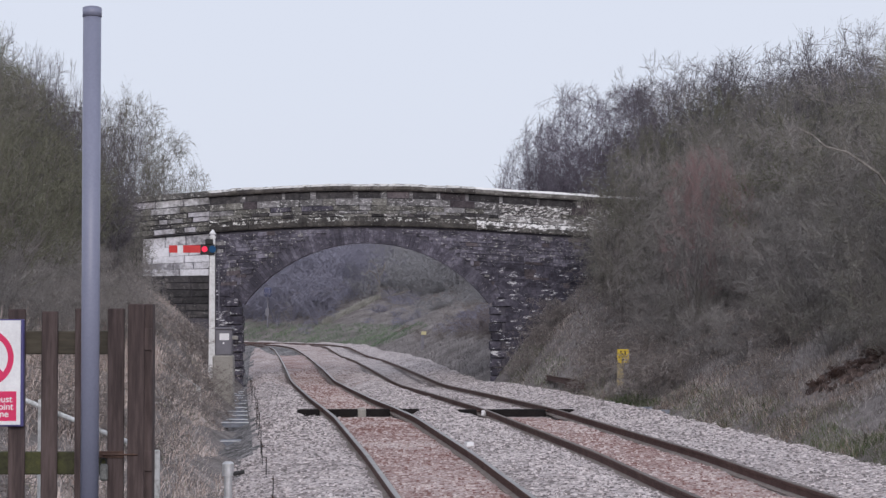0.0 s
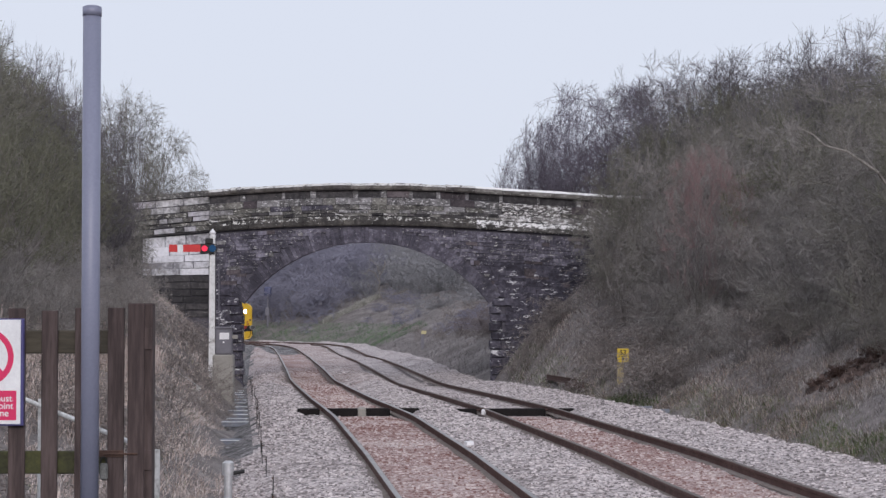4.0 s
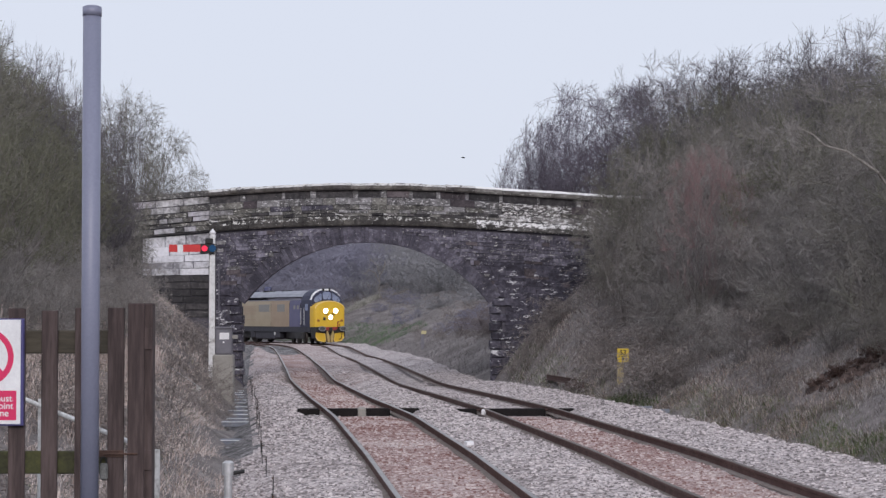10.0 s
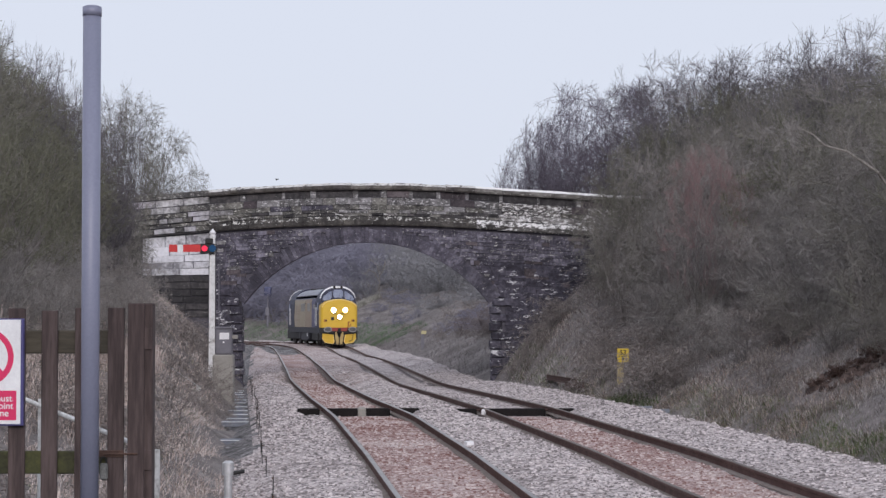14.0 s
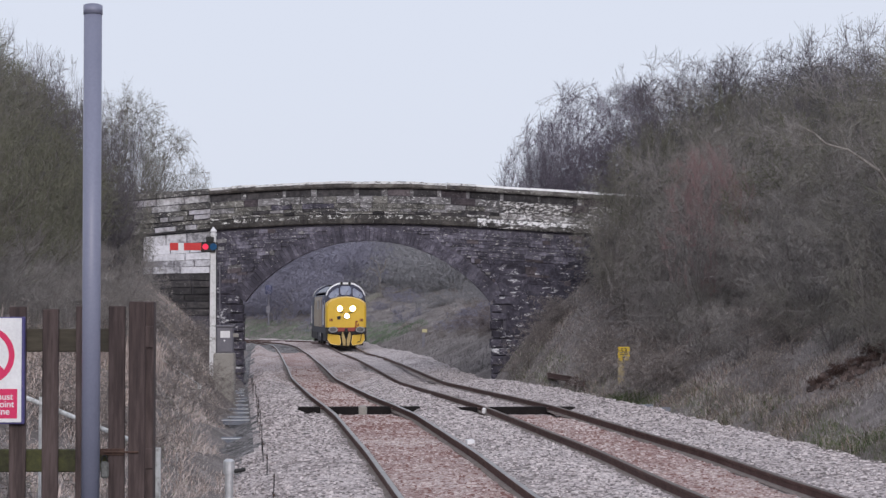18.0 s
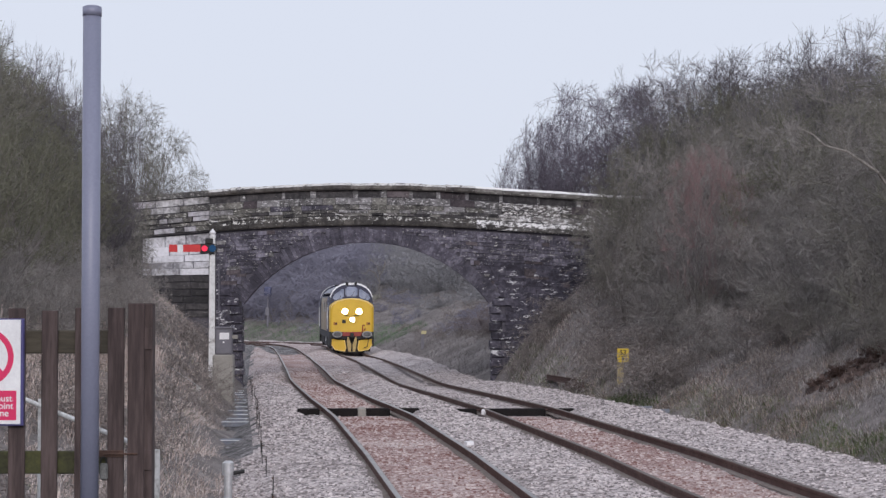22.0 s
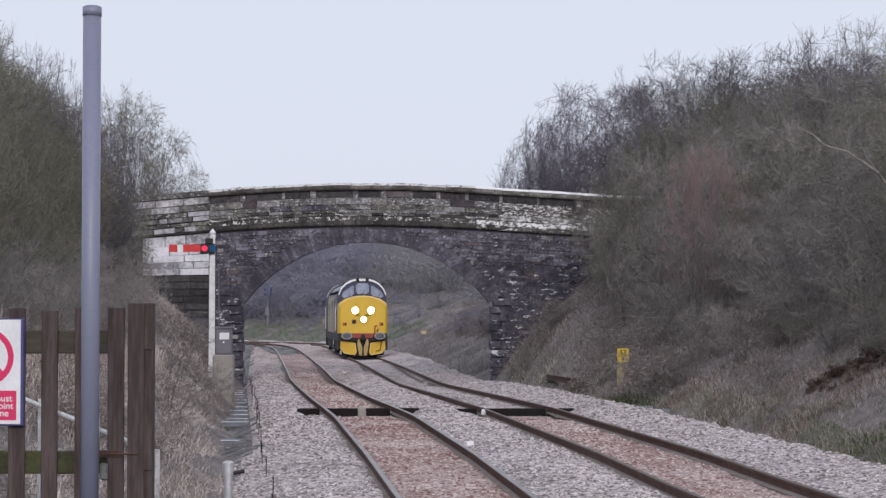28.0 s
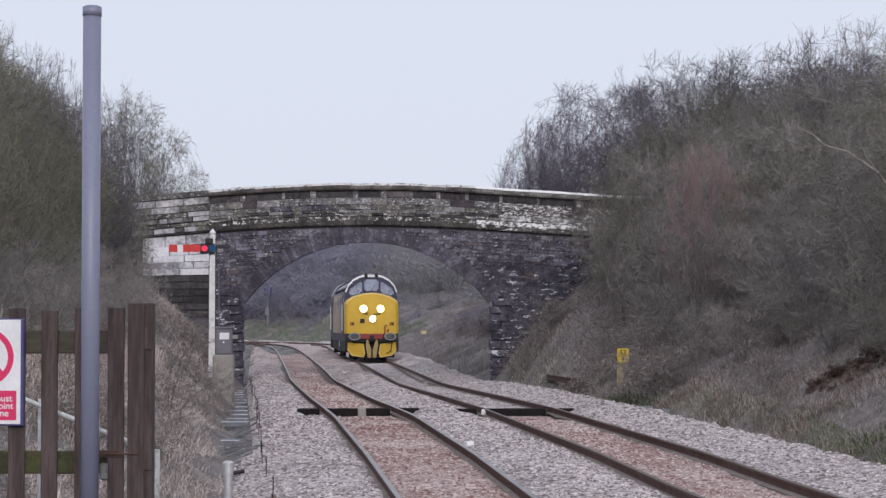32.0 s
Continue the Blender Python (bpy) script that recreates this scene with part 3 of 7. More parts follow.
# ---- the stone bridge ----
# coping tops: lichen patches, with glare from the sky painted into the pale tone
M_COPING = surface("lichen_glare_coping", ((0.05, 0.044, 0.04), (0.12, 0.108, 0.1), (0.22, 0.205, 0.19)), 0.95, scale=3, fine=9, bump=0.6, dist=0.03, per_piece=0.15, stain=0.5, lichen=0.2, patch=7, top=(0.6, 0.585, 0.575), bare=0.46)
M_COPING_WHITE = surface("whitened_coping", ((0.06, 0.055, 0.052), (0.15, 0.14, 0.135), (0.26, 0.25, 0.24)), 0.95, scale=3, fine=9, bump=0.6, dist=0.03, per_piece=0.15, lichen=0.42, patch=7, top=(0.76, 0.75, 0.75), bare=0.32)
M_LEDGE = surface("dark_ledge", ((0.022, 0.02, 0.02), (0.055, 0.05, 0.048), (0.12, 0.11, 0.1)), 0.95, scale=3, fine=9, bump=0.8, dist=0.03, per_piece=0.15, lichen=0.2, patch=9, top=(0.6, 0.59, 0.57), bare=0.57)
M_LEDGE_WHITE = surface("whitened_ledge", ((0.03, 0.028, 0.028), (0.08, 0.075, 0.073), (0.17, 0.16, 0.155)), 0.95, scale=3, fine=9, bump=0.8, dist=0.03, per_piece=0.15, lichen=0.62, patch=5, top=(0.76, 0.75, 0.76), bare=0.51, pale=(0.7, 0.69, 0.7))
M_VOUSSOIR = surface("arch_ring_stone", ((0.036, 0.033, 0.046), (0.102, 0.094, 0.125), (0.23, 0.217, 0.272)), 0.92, scale=3.2, fine=9, bump=0.8, dist=0.04, per_piece=0.1, stain=0.75, lichen=0.24, patch=9)
M_STONE_DARK = surface("dark_stone", ((0.018, 0.017, 0.019), (0.045, 0.042, 0.046), (0.1, 0.092, 0.095)), 0.92, scale=3, fine=9, bump=0.8, dist=0.04, per_piece=0.15, lichen=0.12, patch=9)
M_STONE_MOSS = surface("mossy_stone", ((0.045, 0.043, 0.04), (0.125, 0.12, 0.11), (0.24, 0.23, 0.216)), 0.95, scale=3.2, fine=9, bump=0.8, dist=0.04, per_piece=0.16, stain=0.6, lichen=0.5, patch=12)
M_STONE_FLECK = surface("flecked_stone", ((0.03, 0.028, 0.029), (0.085, 0.079, 0.079), (0.17, 0.16, 0.158)), 0.95, scale=3.2, fine=9, bump=0.8, dist=0.04, per_piece=0.16, lichen=0.74, patch=8, pale=(0.72, 0.71, 0.71))
M_STONE_SOOT = surface("sooty_flecked_stone", ((0.02, 0.018, 0.027), (0.051, 0.047, 0.066), (0.114, 0.106, 0.138)), 0.92, scale=3, fine=9, bump=0.8, dist=0.04, per_piece=0.15, lichen=0.44, patch=3.2, pale=(0.62, 0.62, 0.65))
M_STONE_BROWN = surface("rust_brown_stone", ((0.03, 0.025, 0.03), (0.078, 0.064, 0.072), (0.155, 0.132, 0.142)), 0.92, scale=3, fine=9, bump=0.8, dist=0.04, per_piece=0.15, lichen=0.15, patch=9)
M_STONE_WHITE = surface("whitened_stone", ((0.08, 0.075, 0.075), (0.2, 0.19, 0.19), (0.36, 0.35, 0.35)), 0.95, scale=3.2, fine=9, bump=0.8, dist=0.04, per_piece=0.3, lichen=0.7, patch=6, pale=(0.74, 0.73, 0.75))
M_STONE_PALE = surface("worn_whitewash", ((0.2, 0.195, 0.2), (0.45, 0.44, 0.46), (0.66, 0.65, 0.68)), 0.92, scale=2.2, fine=9, bump=0.5, dist=0.03, per_piece=0.15, contrast=0.4)
BY = 74.0  # its near face
BS = BY / F
ARCH_X, ARCH_R, ARCH_Z = -2.86, 5.72, -0.70
HALF = 4.59
SPRING = 2.72
LEFT_END, RIGHT_END = -8.75, 10.0
DEEP = 2.6
SKEW = -0.03


def camber(x):
    return -0.0074 * (x - ARCH_X) ** 2 if x < 2.4 else -0.0074 * (2.4 - ARCH_X) ** 2 - 0.062 * (x - 2.4)


def stone_mesh(corners, y_back, y_front, chamfer=0.02):
    """A dressed stone from four corners (x, z), anticlockwise, with a chamfered face."""
    cx = sum(c[0] for c in corners) / 4
    cz = sum(c[1] for c in corners) / 4
    v = [(x, y_back, z) for x, z in corners] + [(x, y_front + chamfer, z) for x, z in corners]
    for x, z in corners:
        dx, dz = cx - x, cz - z
        n = math.hypot(dx, dz) or 1
        k = min(chamfer * 1.3, n * 0.3)
        v.append((x + dx / n * k, y_front, z + dz / n * k))
    f = [(8, 9, 10, 11)]
    for i in range(4):
        j = (i + 1) % 4
        f += [(i, j, 4 + j, 4 + i), (4 + i, 4 + j, 8 + j, 8 + i)]
    return v, f


def build_bridge():
    bridge = empty("stone_bridge")
    tagged(bridge, "soot-dark coursed stone arch bridge with pale lichened parapet", "bridge")
    rng = random.Random(11)
    # core: wall with the arch cut through
    xs = sorted(set([LEFT_END, RIGHT_END, ARCH_X - HALF - 0.251, ARCH_X + HALF + 0.251] + list(np.linspace(LEFT_END, RIGHT_END, 60)) + list(np.linspace(ARCH_X - HALF - 0.249, ARCH_X + HALF + 0.249, 49))))
    v, f = [], []

    def low(x):
        d = abs(x - ARCH_X)
        return ARCH_Z + math.sqrt((ARCH_R + 0.3) ** 2 - d * d) if d <= HALF + 0.25 else -1.2

    for x in xs:
        top = 5.64 + camber(x)
        for y, z in ((BY + 0.06, low(x)), (BY + 0.06, top), (BY + DEEP, top), (BY + DEEP, low(x))):
            v.append((x + SKEW * (y - BY), y, z))
    n = len(xs)
    for i in range(n - 1):
        a, b = 4 * i, 4 * i + 4
        f += [(a, b, b + 1, a + 1), (a + 1, b + 1, b + 2, a + 2), (a + 2, b + 2, b + 3, a + 3), (a + 3, b + 3, b, a)]
    f += [(0, 1, 2, 3), tuple(4 * (n - 1) + k for k in (3, 2, 1, 0))]
    mesh_part("wall_core", v, f, M_MORTAR, bridge, "dark mortar and rubble wall")
    # two parapet walls, each a core with stones on the near one
    for y0, y1 in ((BY + 0.08, BY + 0.42), (BY + DEEP - 0.4, BY + DEEP - 0.02)):
        vv = []
        for x in xs:
            for y, z in ((y0, 5.5), (y0, 6.97), (y1, 6.97), (y1, 5.5)):
                vv.append((x + SKEW * (y - BY), y, z + camber(x)))
        mesh_part("parapet_core", vv, f, M_MORTAR, bridge)
    # arch ring
    ang = math.asin(HALF / ARCH_R)
    count = 71
    for i in range(count):
        a0, a1 = -ang + 2 * ang * i / count + 0.0005, -ang + 2 * ang * (i + 1) / count - 0.0005
        r1 = ARCH_R + 0.54 + rng.uniform(-0.09, 0.1)
        cs = [(ARCH_X + math.sin(a) * r, ARCH_Z + math.cos(a) * r) for a, r in ((a0, ARCH_R - 0.01), (a1, ARCH_R - 0.01), (a1, r1), (a0, r1))]
        vv, ff = stone_mesh(cs, BY + 0.42, BY + rng.uniform(-0.016, 0.006), 0.006)
        mesh_part("voussoir", vv, ff, M_VOUSSOIR, bridge)
    # quoins at the openings
    for side in (-1, 1):
        z = -0.9
        k = 0
        while z < SPRING + 0.3:
            h = rng.uniform(0.28, 0.36)
            wide = (0.45, 0.7)[k % 2] + rng.uniform(-0.05, 0.05)
            e = ARCH_X + side * (HALF - rng.uniform(-0.07, 0.03) + max(0.0, z + h - SPRING) * 0.75)
            x0, x1 = sorted((e, e + side * wide))
            vv, ff = stone_mesh([(x0, z + 0.008), (x1, z + 0.008), (x1, z + h - 0.008), (x0, z + h - 0.008)], BY + 0.45, BY - rng.uniform(0.02, 0.08), 0.07)
            mesh_part("quoin", vv, ff, M_STONE_SOOT, bridge)
            z += h
            k += 1
    # spandrels in courses
    z, pieces = -0.9, 0
    rest_v, rest_f, soot_v, soot_f = [], [], [], []
    while z < 5.52:
        h = rng.uniform(0.1, 0.19)
        x = LEFT_END + rng.uniform(0, 0.2)
        while x < RIGHT_END:
            w = rng.uniform(0.2, 0.68)
            x0, x1 = x + 0.004, x + w - 0.004
            x += w
            bend = 1.0 if z > 4.2 else max(0, (z - 2) / 2.2)
            dz = camber(0.5 * (x0 + x1)) * bend
            z0, z1 = z + dz + 0.004, z + h + dz - 0.004
            if z1 > 5.63 + camber(0.5 * (x0 + x1)):
                z1 = 5.63 + camber(0.5 * (x0 + x1))
                if z1 - z0 < 0.08:
                    continue
            zm = 0.5 * (z0 + z1)
            if zm > SPRING - 0.1:
                r = ARCH_R + 0.58
                dd = r * r - (zm - ARCH_Z) ** 2
                edge = math.sqrt(dd) if dd > 0 else 0
            else:
                edge = HALF + 0.6
            if edge:
                a, b = ARCH_X - edge, ARCH_X + edge
                if x0 > a and x1 < b:
                    continue
                if x0 < a < x1:
                    x1 = a
                if x0 < b < x1:
                    x0 = b
                if x1 - x0 < 0.09:
                    continue
            j = lambda: rng.uniform(-0.008, 0.008)
            da, db = camber(x0) * bend - dz, camber(x1) * bend - dz
            vv, ff = stone_mesh([(x0 + j(), z0 + da + j()), (x1 + j(), z0 + db + j()), (x1 + j(), z1 + db + j()), (x0 + j(), z1 + da + j())], BY + 0.3, BY - rng.uniform(-0.01, 0.03), 0.01)
            material = M_STONE_LICHEN if rng.random() < 0.035 else M_STONE_BROWN if rng.random() < 0.1 else (M_STONE_SOOT if x0 > ARCH_X + HALF - 0.4 and z < 4.4 else M_STONE)
            seen = -8.8 < x0 < 5.0 and z > 3.4
            if seen and pieces < 300:
                mesh_part("stone", vv, ff, material, bridge)
                pieces += 1
            else:
                pile_v, pile_f = (soot_v, soot_f) if (x0 > ARCH_X + HALF - 0.4 and z < 4.4) or (x1 < ARCH_X - HALF + 0.3 and z < 3.6) else (rest_v, rest_f)
                o = len(pile_v)
                pile_v += vv
                pile_f += [tuple(o + q for q in face) for face in ff]
        z += h
    tagged(mesh_part("lower_stone", rest_v, rest_f, M_STONE, bridge), kind="stuff")
    tagged(mesh_part("lower_stone", soot_v, soot_f, M_STONE_SOOT, bridge), kind="stuff")
    # the ledge over the spandrels: a dark face under a weathered, lichened slope
    x = LEFT_END
    while x < RIGHT_END - 1:
        w = rng.uniform(0.35, 0.95)
        xs = np.linspace(x + 0.005, x + w - 0.005, 4)
        x += w
        rings = []
        for q in xs:
            a, b, c = (rng.uniform(-0.012, 0.012) for _ in range(3))
            k = camber(q)
            rings.append([(q, BY + 0.3, 5.64 + k), (q, BY - 0.1 + a, 5.64 + k), (q, BY - 0.13 + a, 5.68 + k), (q, BY - 0.12 + b, 5.83 + k + b), (q, BY - 0.02 + c, 5.985 + k), (q, BY + 0.3, 5.99 + k)])
        v, f = sweep(rings)
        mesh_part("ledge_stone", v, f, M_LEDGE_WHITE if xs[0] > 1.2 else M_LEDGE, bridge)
    # parapet courses follow the camber
    for z0, z1, wide, proud, mats in ((6.0, 6.11, (0.25, 0.7), 0.02, (M_STONE_MOSS, M_STONE_FLECK, M_STONE_DARK)),
                                      (6.11, 6.23, (0.25, 0.7), 0.03, (M_STONE_MOSS, M_STONE_DARK, M_STONE_LICHEN)),
                                      (6.23, 6.42, (0.3, 0.9), 0.01, (M_STONE_MOSS, M_STONE_MOSS, M_STONE, M_STONE_LICHEN)),
                                      (6.42, 6.69, (0.4, 0.95), 0.0, (M_STONE_LICHEN, M_STONE_LICHEN, M_STONE_MOSS, M_STONE_LICHEN, M_STONE_BROWN)),
                                      # course right below the coping: darker long stones, pale narrow ones between
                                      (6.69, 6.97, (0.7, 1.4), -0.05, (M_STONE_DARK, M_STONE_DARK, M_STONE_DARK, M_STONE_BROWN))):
        x = LEFT_END
        k = 0
        while x < RIGHT_END - 1:
            w = rng.uniform(*wide)
            if z0 > 6.6 and k % 2:
                w = rng.uniform(0.1, 0.26)
            x0, x1 = x + 0.006, x + w - 0.006
            x += w
            mat = rng.choice(mats)
            if z0 > 6.6 and k % 2:
                mat = M_STONE_LICHEN
            if x0 > 1.9 and z1 < 6.3 and rng.random() < 0.8:
                mat = M_STONE_WHITE
            elif x0 > 1.9 and z1 < 6.7 and rng.random() < 0.6:
                mat = M_STONE_FLECK
            k += 1
            j = lambda: rng.uniform(-0.012, 0.012)
            cs = [(x0, z0 + camber(x0) + 0.006 + j()), (x1, z0 + camber(x1) + 0.006 + j()), (x1, z1 + camber(x1) - 0.006), (x0, z1 + camber(x0) - 0.006)]
            vv, ff = stone_mesh(cs, BY + 0.3, BY - proud - rng.uniform(-0.02, 0.03), 0.014)
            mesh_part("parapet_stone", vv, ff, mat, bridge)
    # coping stones: an overhanging worn face and a rough crust on top, paled by painted sky glare
    for y0, y1 in ((BY - 0.14, BY + 0.5), (BY + DEEP - 0.5, BY + DEEP + 0.1)):
        x = LEFT_END - 0.05
        while x < RIGHT_END:
            w = rng.uniform(0.7, 1.2)
            drop = rng.uniform(-0.014, 0.014)
            rings = []
            for q in np.linspace(x + 0.004, x + w - 0.004, 6):
                a, b, c = (rng.uniform(-0.012, 0.012) for _ in range(3))
                k = camber(q) + drop
                a, b = 0.6 * a, 0.6 * b
                rings.append([(q, y0 + 0.06, 6.975 + k - drop), (q, y1, 6.975 + k - drop), (q, y1, 7.12 + k), (q, y1 - 0.16, 7.235 + k + b), (q, y0 + 0.16 + c, 7.235 + k + a),
                              (q, y0 + c, 7.14 + k + b), (q, y0 + 0.01, 7.03 + k)])
            v, f = sweep(rings)
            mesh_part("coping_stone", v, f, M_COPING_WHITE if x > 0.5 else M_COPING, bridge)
            x += w
    return bridge



def build_wing_wall():
    """The wing wall beside the signal, whitewashed behind its arm."""
    wing = empty("wing_wall")
    tagged(wing, "stone wing wall of the bridge with a whitewashed sighting patch", "wall")
    rng = random.Random(5)
    y = BY + 0.3
    x_end = -14.0

    def slope(x):
        return camber(LEFT_END) + 0.085 * (x - LEFT_END)

    v = []
    for x in (x_end, LEFT_END + 0.03):
        for yy, z in ((y + 0.06, -1.0), (y + 0.06, 7.05 + slope(x)), (y + 0.7, 7.05 + slope(x)), (y + 0.7, -1.0)):
            v.append((x, yy, z))
    f = [(0, 4, 5, 1), (1, 5, 6, 2), (2, 6, 7, 3), (3, 7, 4, 0), (0, 1, 2, 3), (7, 6, 5, 4)]
    mesh_part("wall_core", v, f, M_MORTAR, wing)
    rows = [(2.2 + 0.265 * n, 2.2 + 0.265 * (n + 1), (0.5, 1.1), M_STONE_DARK, M_STONE_DARK, 0.0) for n in range(6)]
    rows += [(3.79, 4.06, (0.5, 1.2), M_WHITEWASH, M_STONE_DARK, 0.0), (4.06, 4.32, (0.6, 1.2), M_WHITEWASH, M_STONE_DARK, 0.0),
             (4.32, 4.6, (0.5, 1.3), M_WHITEWASH, M_STONE_DARK, 0.0), (4.6, 4.98, (0.7, 1.3), M_WHITEWASH, M_STONE_DARK, 0.0), (4.98, 5.39, (0.7, 1.3), M_WHITEWASH, M_STONE_DARK, 0.0),
             (5.4, 5.47, (0.7, 1.2), M_STONE_DARK, M_STONE_DARK, 0.12), (5.47, 5.68, (0.3, 0.9), M_STONE_LIGHT, M_STONE_MOSS, 0.04), (5.68, 5.84, (0.3, 0.8), M_STONE_MOSS, M_STONE_MOSS, 0.0),
             (5.84, 6.04, (0.3, 0.8), M_STONE_LIGHT, M_STONE_MOSS, 0.05), (6.04, 6.23, (0.3, 0.9), M_STONE_LIGHT, M_STONE_MOSS, 0.0), (6.23, 6.48, (0.5, 1.2), M_STONE_PALE, M_STONE_MOSS, 0.0),
             (6.48, 6.77, (0.6, 1.3), M_STONE_PALE, M_STONE_LIGHT, 0.0)]
    for z0, z1, wide, mat, other, proud in rows:
        x = LEFT_END
        while x > x_end:
            w = rng.uniform(*wide)
            if x > -11.3 and x - w < -11.0 and z1 < 5.4:
                w = x + 11.3
            x0, x1 = x - w + 0.012, x - 0.012
            x -= w
            lean = 0.085 * min(1.0, max(0.0, (z1 - 3.8) / 1.4))
            k0, k1 = (x0 - LEFT_END) * lean, (x1 - LEFT_END) * lean
            use = mat if (x0 > -11.35 and (mat is not M_STONE_MOSS)) else other
            if use is mat and z0 > 5.4 and rng.random() < (0.12 if z0 > 6.2 else 0.35):
                use = other
            j = lambda: rng.uniform(-0.014, 0.014)
            vv, ff = stone_mesh([(x0 + j(), z0 + k0 + 0.012 + j()), (x1 + j(), z0 + k1 + 0.012 + j()), (x1 + j(), z1 + k1 - 0.014), (x0 + j(), z1 + k0 - 0.014)], y + 0.3, y - proud - rng.uniform(-0.02, 0.03), 0.025)
            mesh_part("stone", vv, ff, use, wing)
    x = LEFT_END
    while x > x_end:
        w = rng.uniform(0.7, 1.1)
        cs = [(x - w + 0.006, 7.035 + slope(x - w)), (x - 0.006, 7.035 + slope(x)), (x - 0.006, 7.24 + slope(x)), (x - w + 0.006, 7.24 + slope(x - w))]
        vv, ff = stone_mesh(cs, y + 0.75, y - 0.1, 0.02)
        mesh_part("coping_stone", vv, ff, M_STONE_MOSS, wing)
        x -= w


build_bridge()
build_wing_wall()


# ---- signal, cabinet and lineside things ----
def spot(px, py, depth):
    """The place that is seen px right and py below the camera's level line, at a depth."""
    return ((px - 784) * depth / F, depth, EYE[2] - (py - 550.7) * depth / F)


def ground_at(x, y):
    return float(ground_height([(x, y)])[0])


def on_ground(px, py):
    """Where the sight line through a point of the view meets the bank."""
    d = 14.0
    while d < 240:
        p = Vector(spot(px, py, d))
        if p.z < ground_at(p.x, p.y):
            return p
        d += 0.2
    return p


def disc(bm, centre, r, depth, n=20, axis="Y"):
    d = Vector((0, depth / 2, 0)) if axis == "Y" else Vector((0, 0, depth / 2))
    c = Vector(centre)
    return rod(bm, c - d, c + d, r, n=n)


def build_signal():
    x, y, top = spot(376, 420, 56)
    base = ground_at(x, y)
    sig = empty("semaphore_signal", pose(x, y, 0))
    tagged(sig, "white-posted semaphore signal with red arm at danger", "signal")
    bm = bmesh.new()
    v = []
    post = bmesh.ops.create_cone(bm, cap_ends=True, segments=4, radius1=0.135, radius2=0.1, depth=top - base, matrix=Matrix.Translation((0, 0, (top + base) / 2)) @ Matrix.Rotation(radians(45), 4, "Z"))
    part("post", bm, M_WHITE_POST, sig, "white painted wooden post")
    fin = part("finial", rod(rod(rod(bmesh.new(), (0, 0, top), (0, 0, top + 0.06), 0.1, 0.1), (0, 0, top + 0.06), (0, 0, top + 0.12), 0.06, 0.1), (0, 0, top + 0.12), (0, 0, top + 0.24), 0.1, 0.015), M_WHITE, sig)
    pivot = EYE[2] - (440 - 550.7) * 56 / F
    k = 56 / F
    arm = part("arm", boxed(-76 * k, -20 * k, -0.145, -0.12, pivot - 0.105, pivot + 0.105, 0.006), M_RED, sig, "red enamelled arm")
    part("stripe", boxed(-61 * k, -51 * k, -0.149, -0.147, pivot - 0.104, pivot + 0.104), M_WHITE, arm, "white stripe")
    bm = bmesh.new()
    box(bm, -21 * k, 5 * k, -0.15, -0.118, pivot - 0.16, pivot + 0.13, 0.02)
    box(bm, -12 * k, 2 * k, -0.15, -0.118, pivot + 0.12, pivot + 0.28, 0.02)
    plate = part("spectacle_plate", bm, M_BLACK, sig, "black iron spectacle casting")
    part("red_glass", disc(bmesh.new(), (-13 * k, -0.16, pivot - 0.005), 0.085, 0.02), M_RED_GLASS, plate, "lit red glass")
    part("blue_glass", disc(bmesh.new(), (1 * k, -0.16, pivot - 0.005), 0.1, 0.02), M_BLUE_GLASS, plate, "blue glass")
    bm = bmesh.new()
    box(bm, -0.09, 0.09, 0.1, 0.3, pivot - 0.1, pivot + 0.14, 0.02)
    rod(bm, (0, 0.2, pivot + 0.14), (0, 0.2, pivot + 0.24), 0.06, 0.04)
    part("lamp_case", bm, M_BLACK, sig)
    part("down_rod", rod(bmesh.new(), (0.1, -0.1, base), (0.1, -0.1, pivot), 0.012, n=6), M_BLACK, sig)
    bm = bmesh.new()
    for s in (-0.14, 0.14):
        rod(bm, (s + 0.02, 0.3, base), (s + 0.02, 0.2, pivot - 0.5), 0.014, n=6)
    for n in range(12):
        z = base + 0.3 * n + 0.2
        rod(bm, (-0.12, 0.29 - n * 0.008, z), (0.16, 0.29 - n * 0.008, z), 0.009, n=5)
    part("ladder", bm, M_GREY, sig)


def build_cabinet():
    d = 52.0
    k = d / F
    x, y, z0 = spot(397, 628, d)
    z1 = EYE[2] - (582 - 550.7) * k
    cab = empty("relay_cabinet", pose(x, y, 0))
    tagged(cab, "small grey lineside cabinet with a white label plate", "cabinet")
    part("body", boxed(-0.23, 0.2, 0, 0.35, z0, z1, 0.012), M_GREY, cab)
    part("lid", boxed(-0.26, 0.24, -0.04, 0.39, z1, z1 + 0.05, 0.012), M_GREY, cab)
    part("door", boxed(-0.2, 0.17, -0.018, -0.002, z0 + 0.03, z1 - 0.03, 0.006), M_GREY, cab)
    part("label_plate", boxed(-8 * k, 9 * k, -0.026, -0.018, z1 - 19 * k, z1 - 7 * k), M_WHITE, cab, "white label plate")
    part("lock", disc(bmesh.new(), (-0.01, -0.03, z1 - 24 * k), 0.025, 0.02, 10), M_WHITE, cab)
    part("side_bracket", boxed(0.2, 0.34, 0.08, 0.2, z1 - 0.27, z1 - 0.17, 0.01), M_CONCRETE, cab)
    plinth = boxed(-0.3, 0.24, -0.05, 0.4, ground_at(x, y) - 0.2, z0, 0.03)
    part("plinth", plinth, M_CONCRETE, cab, "pale concrete plinth")


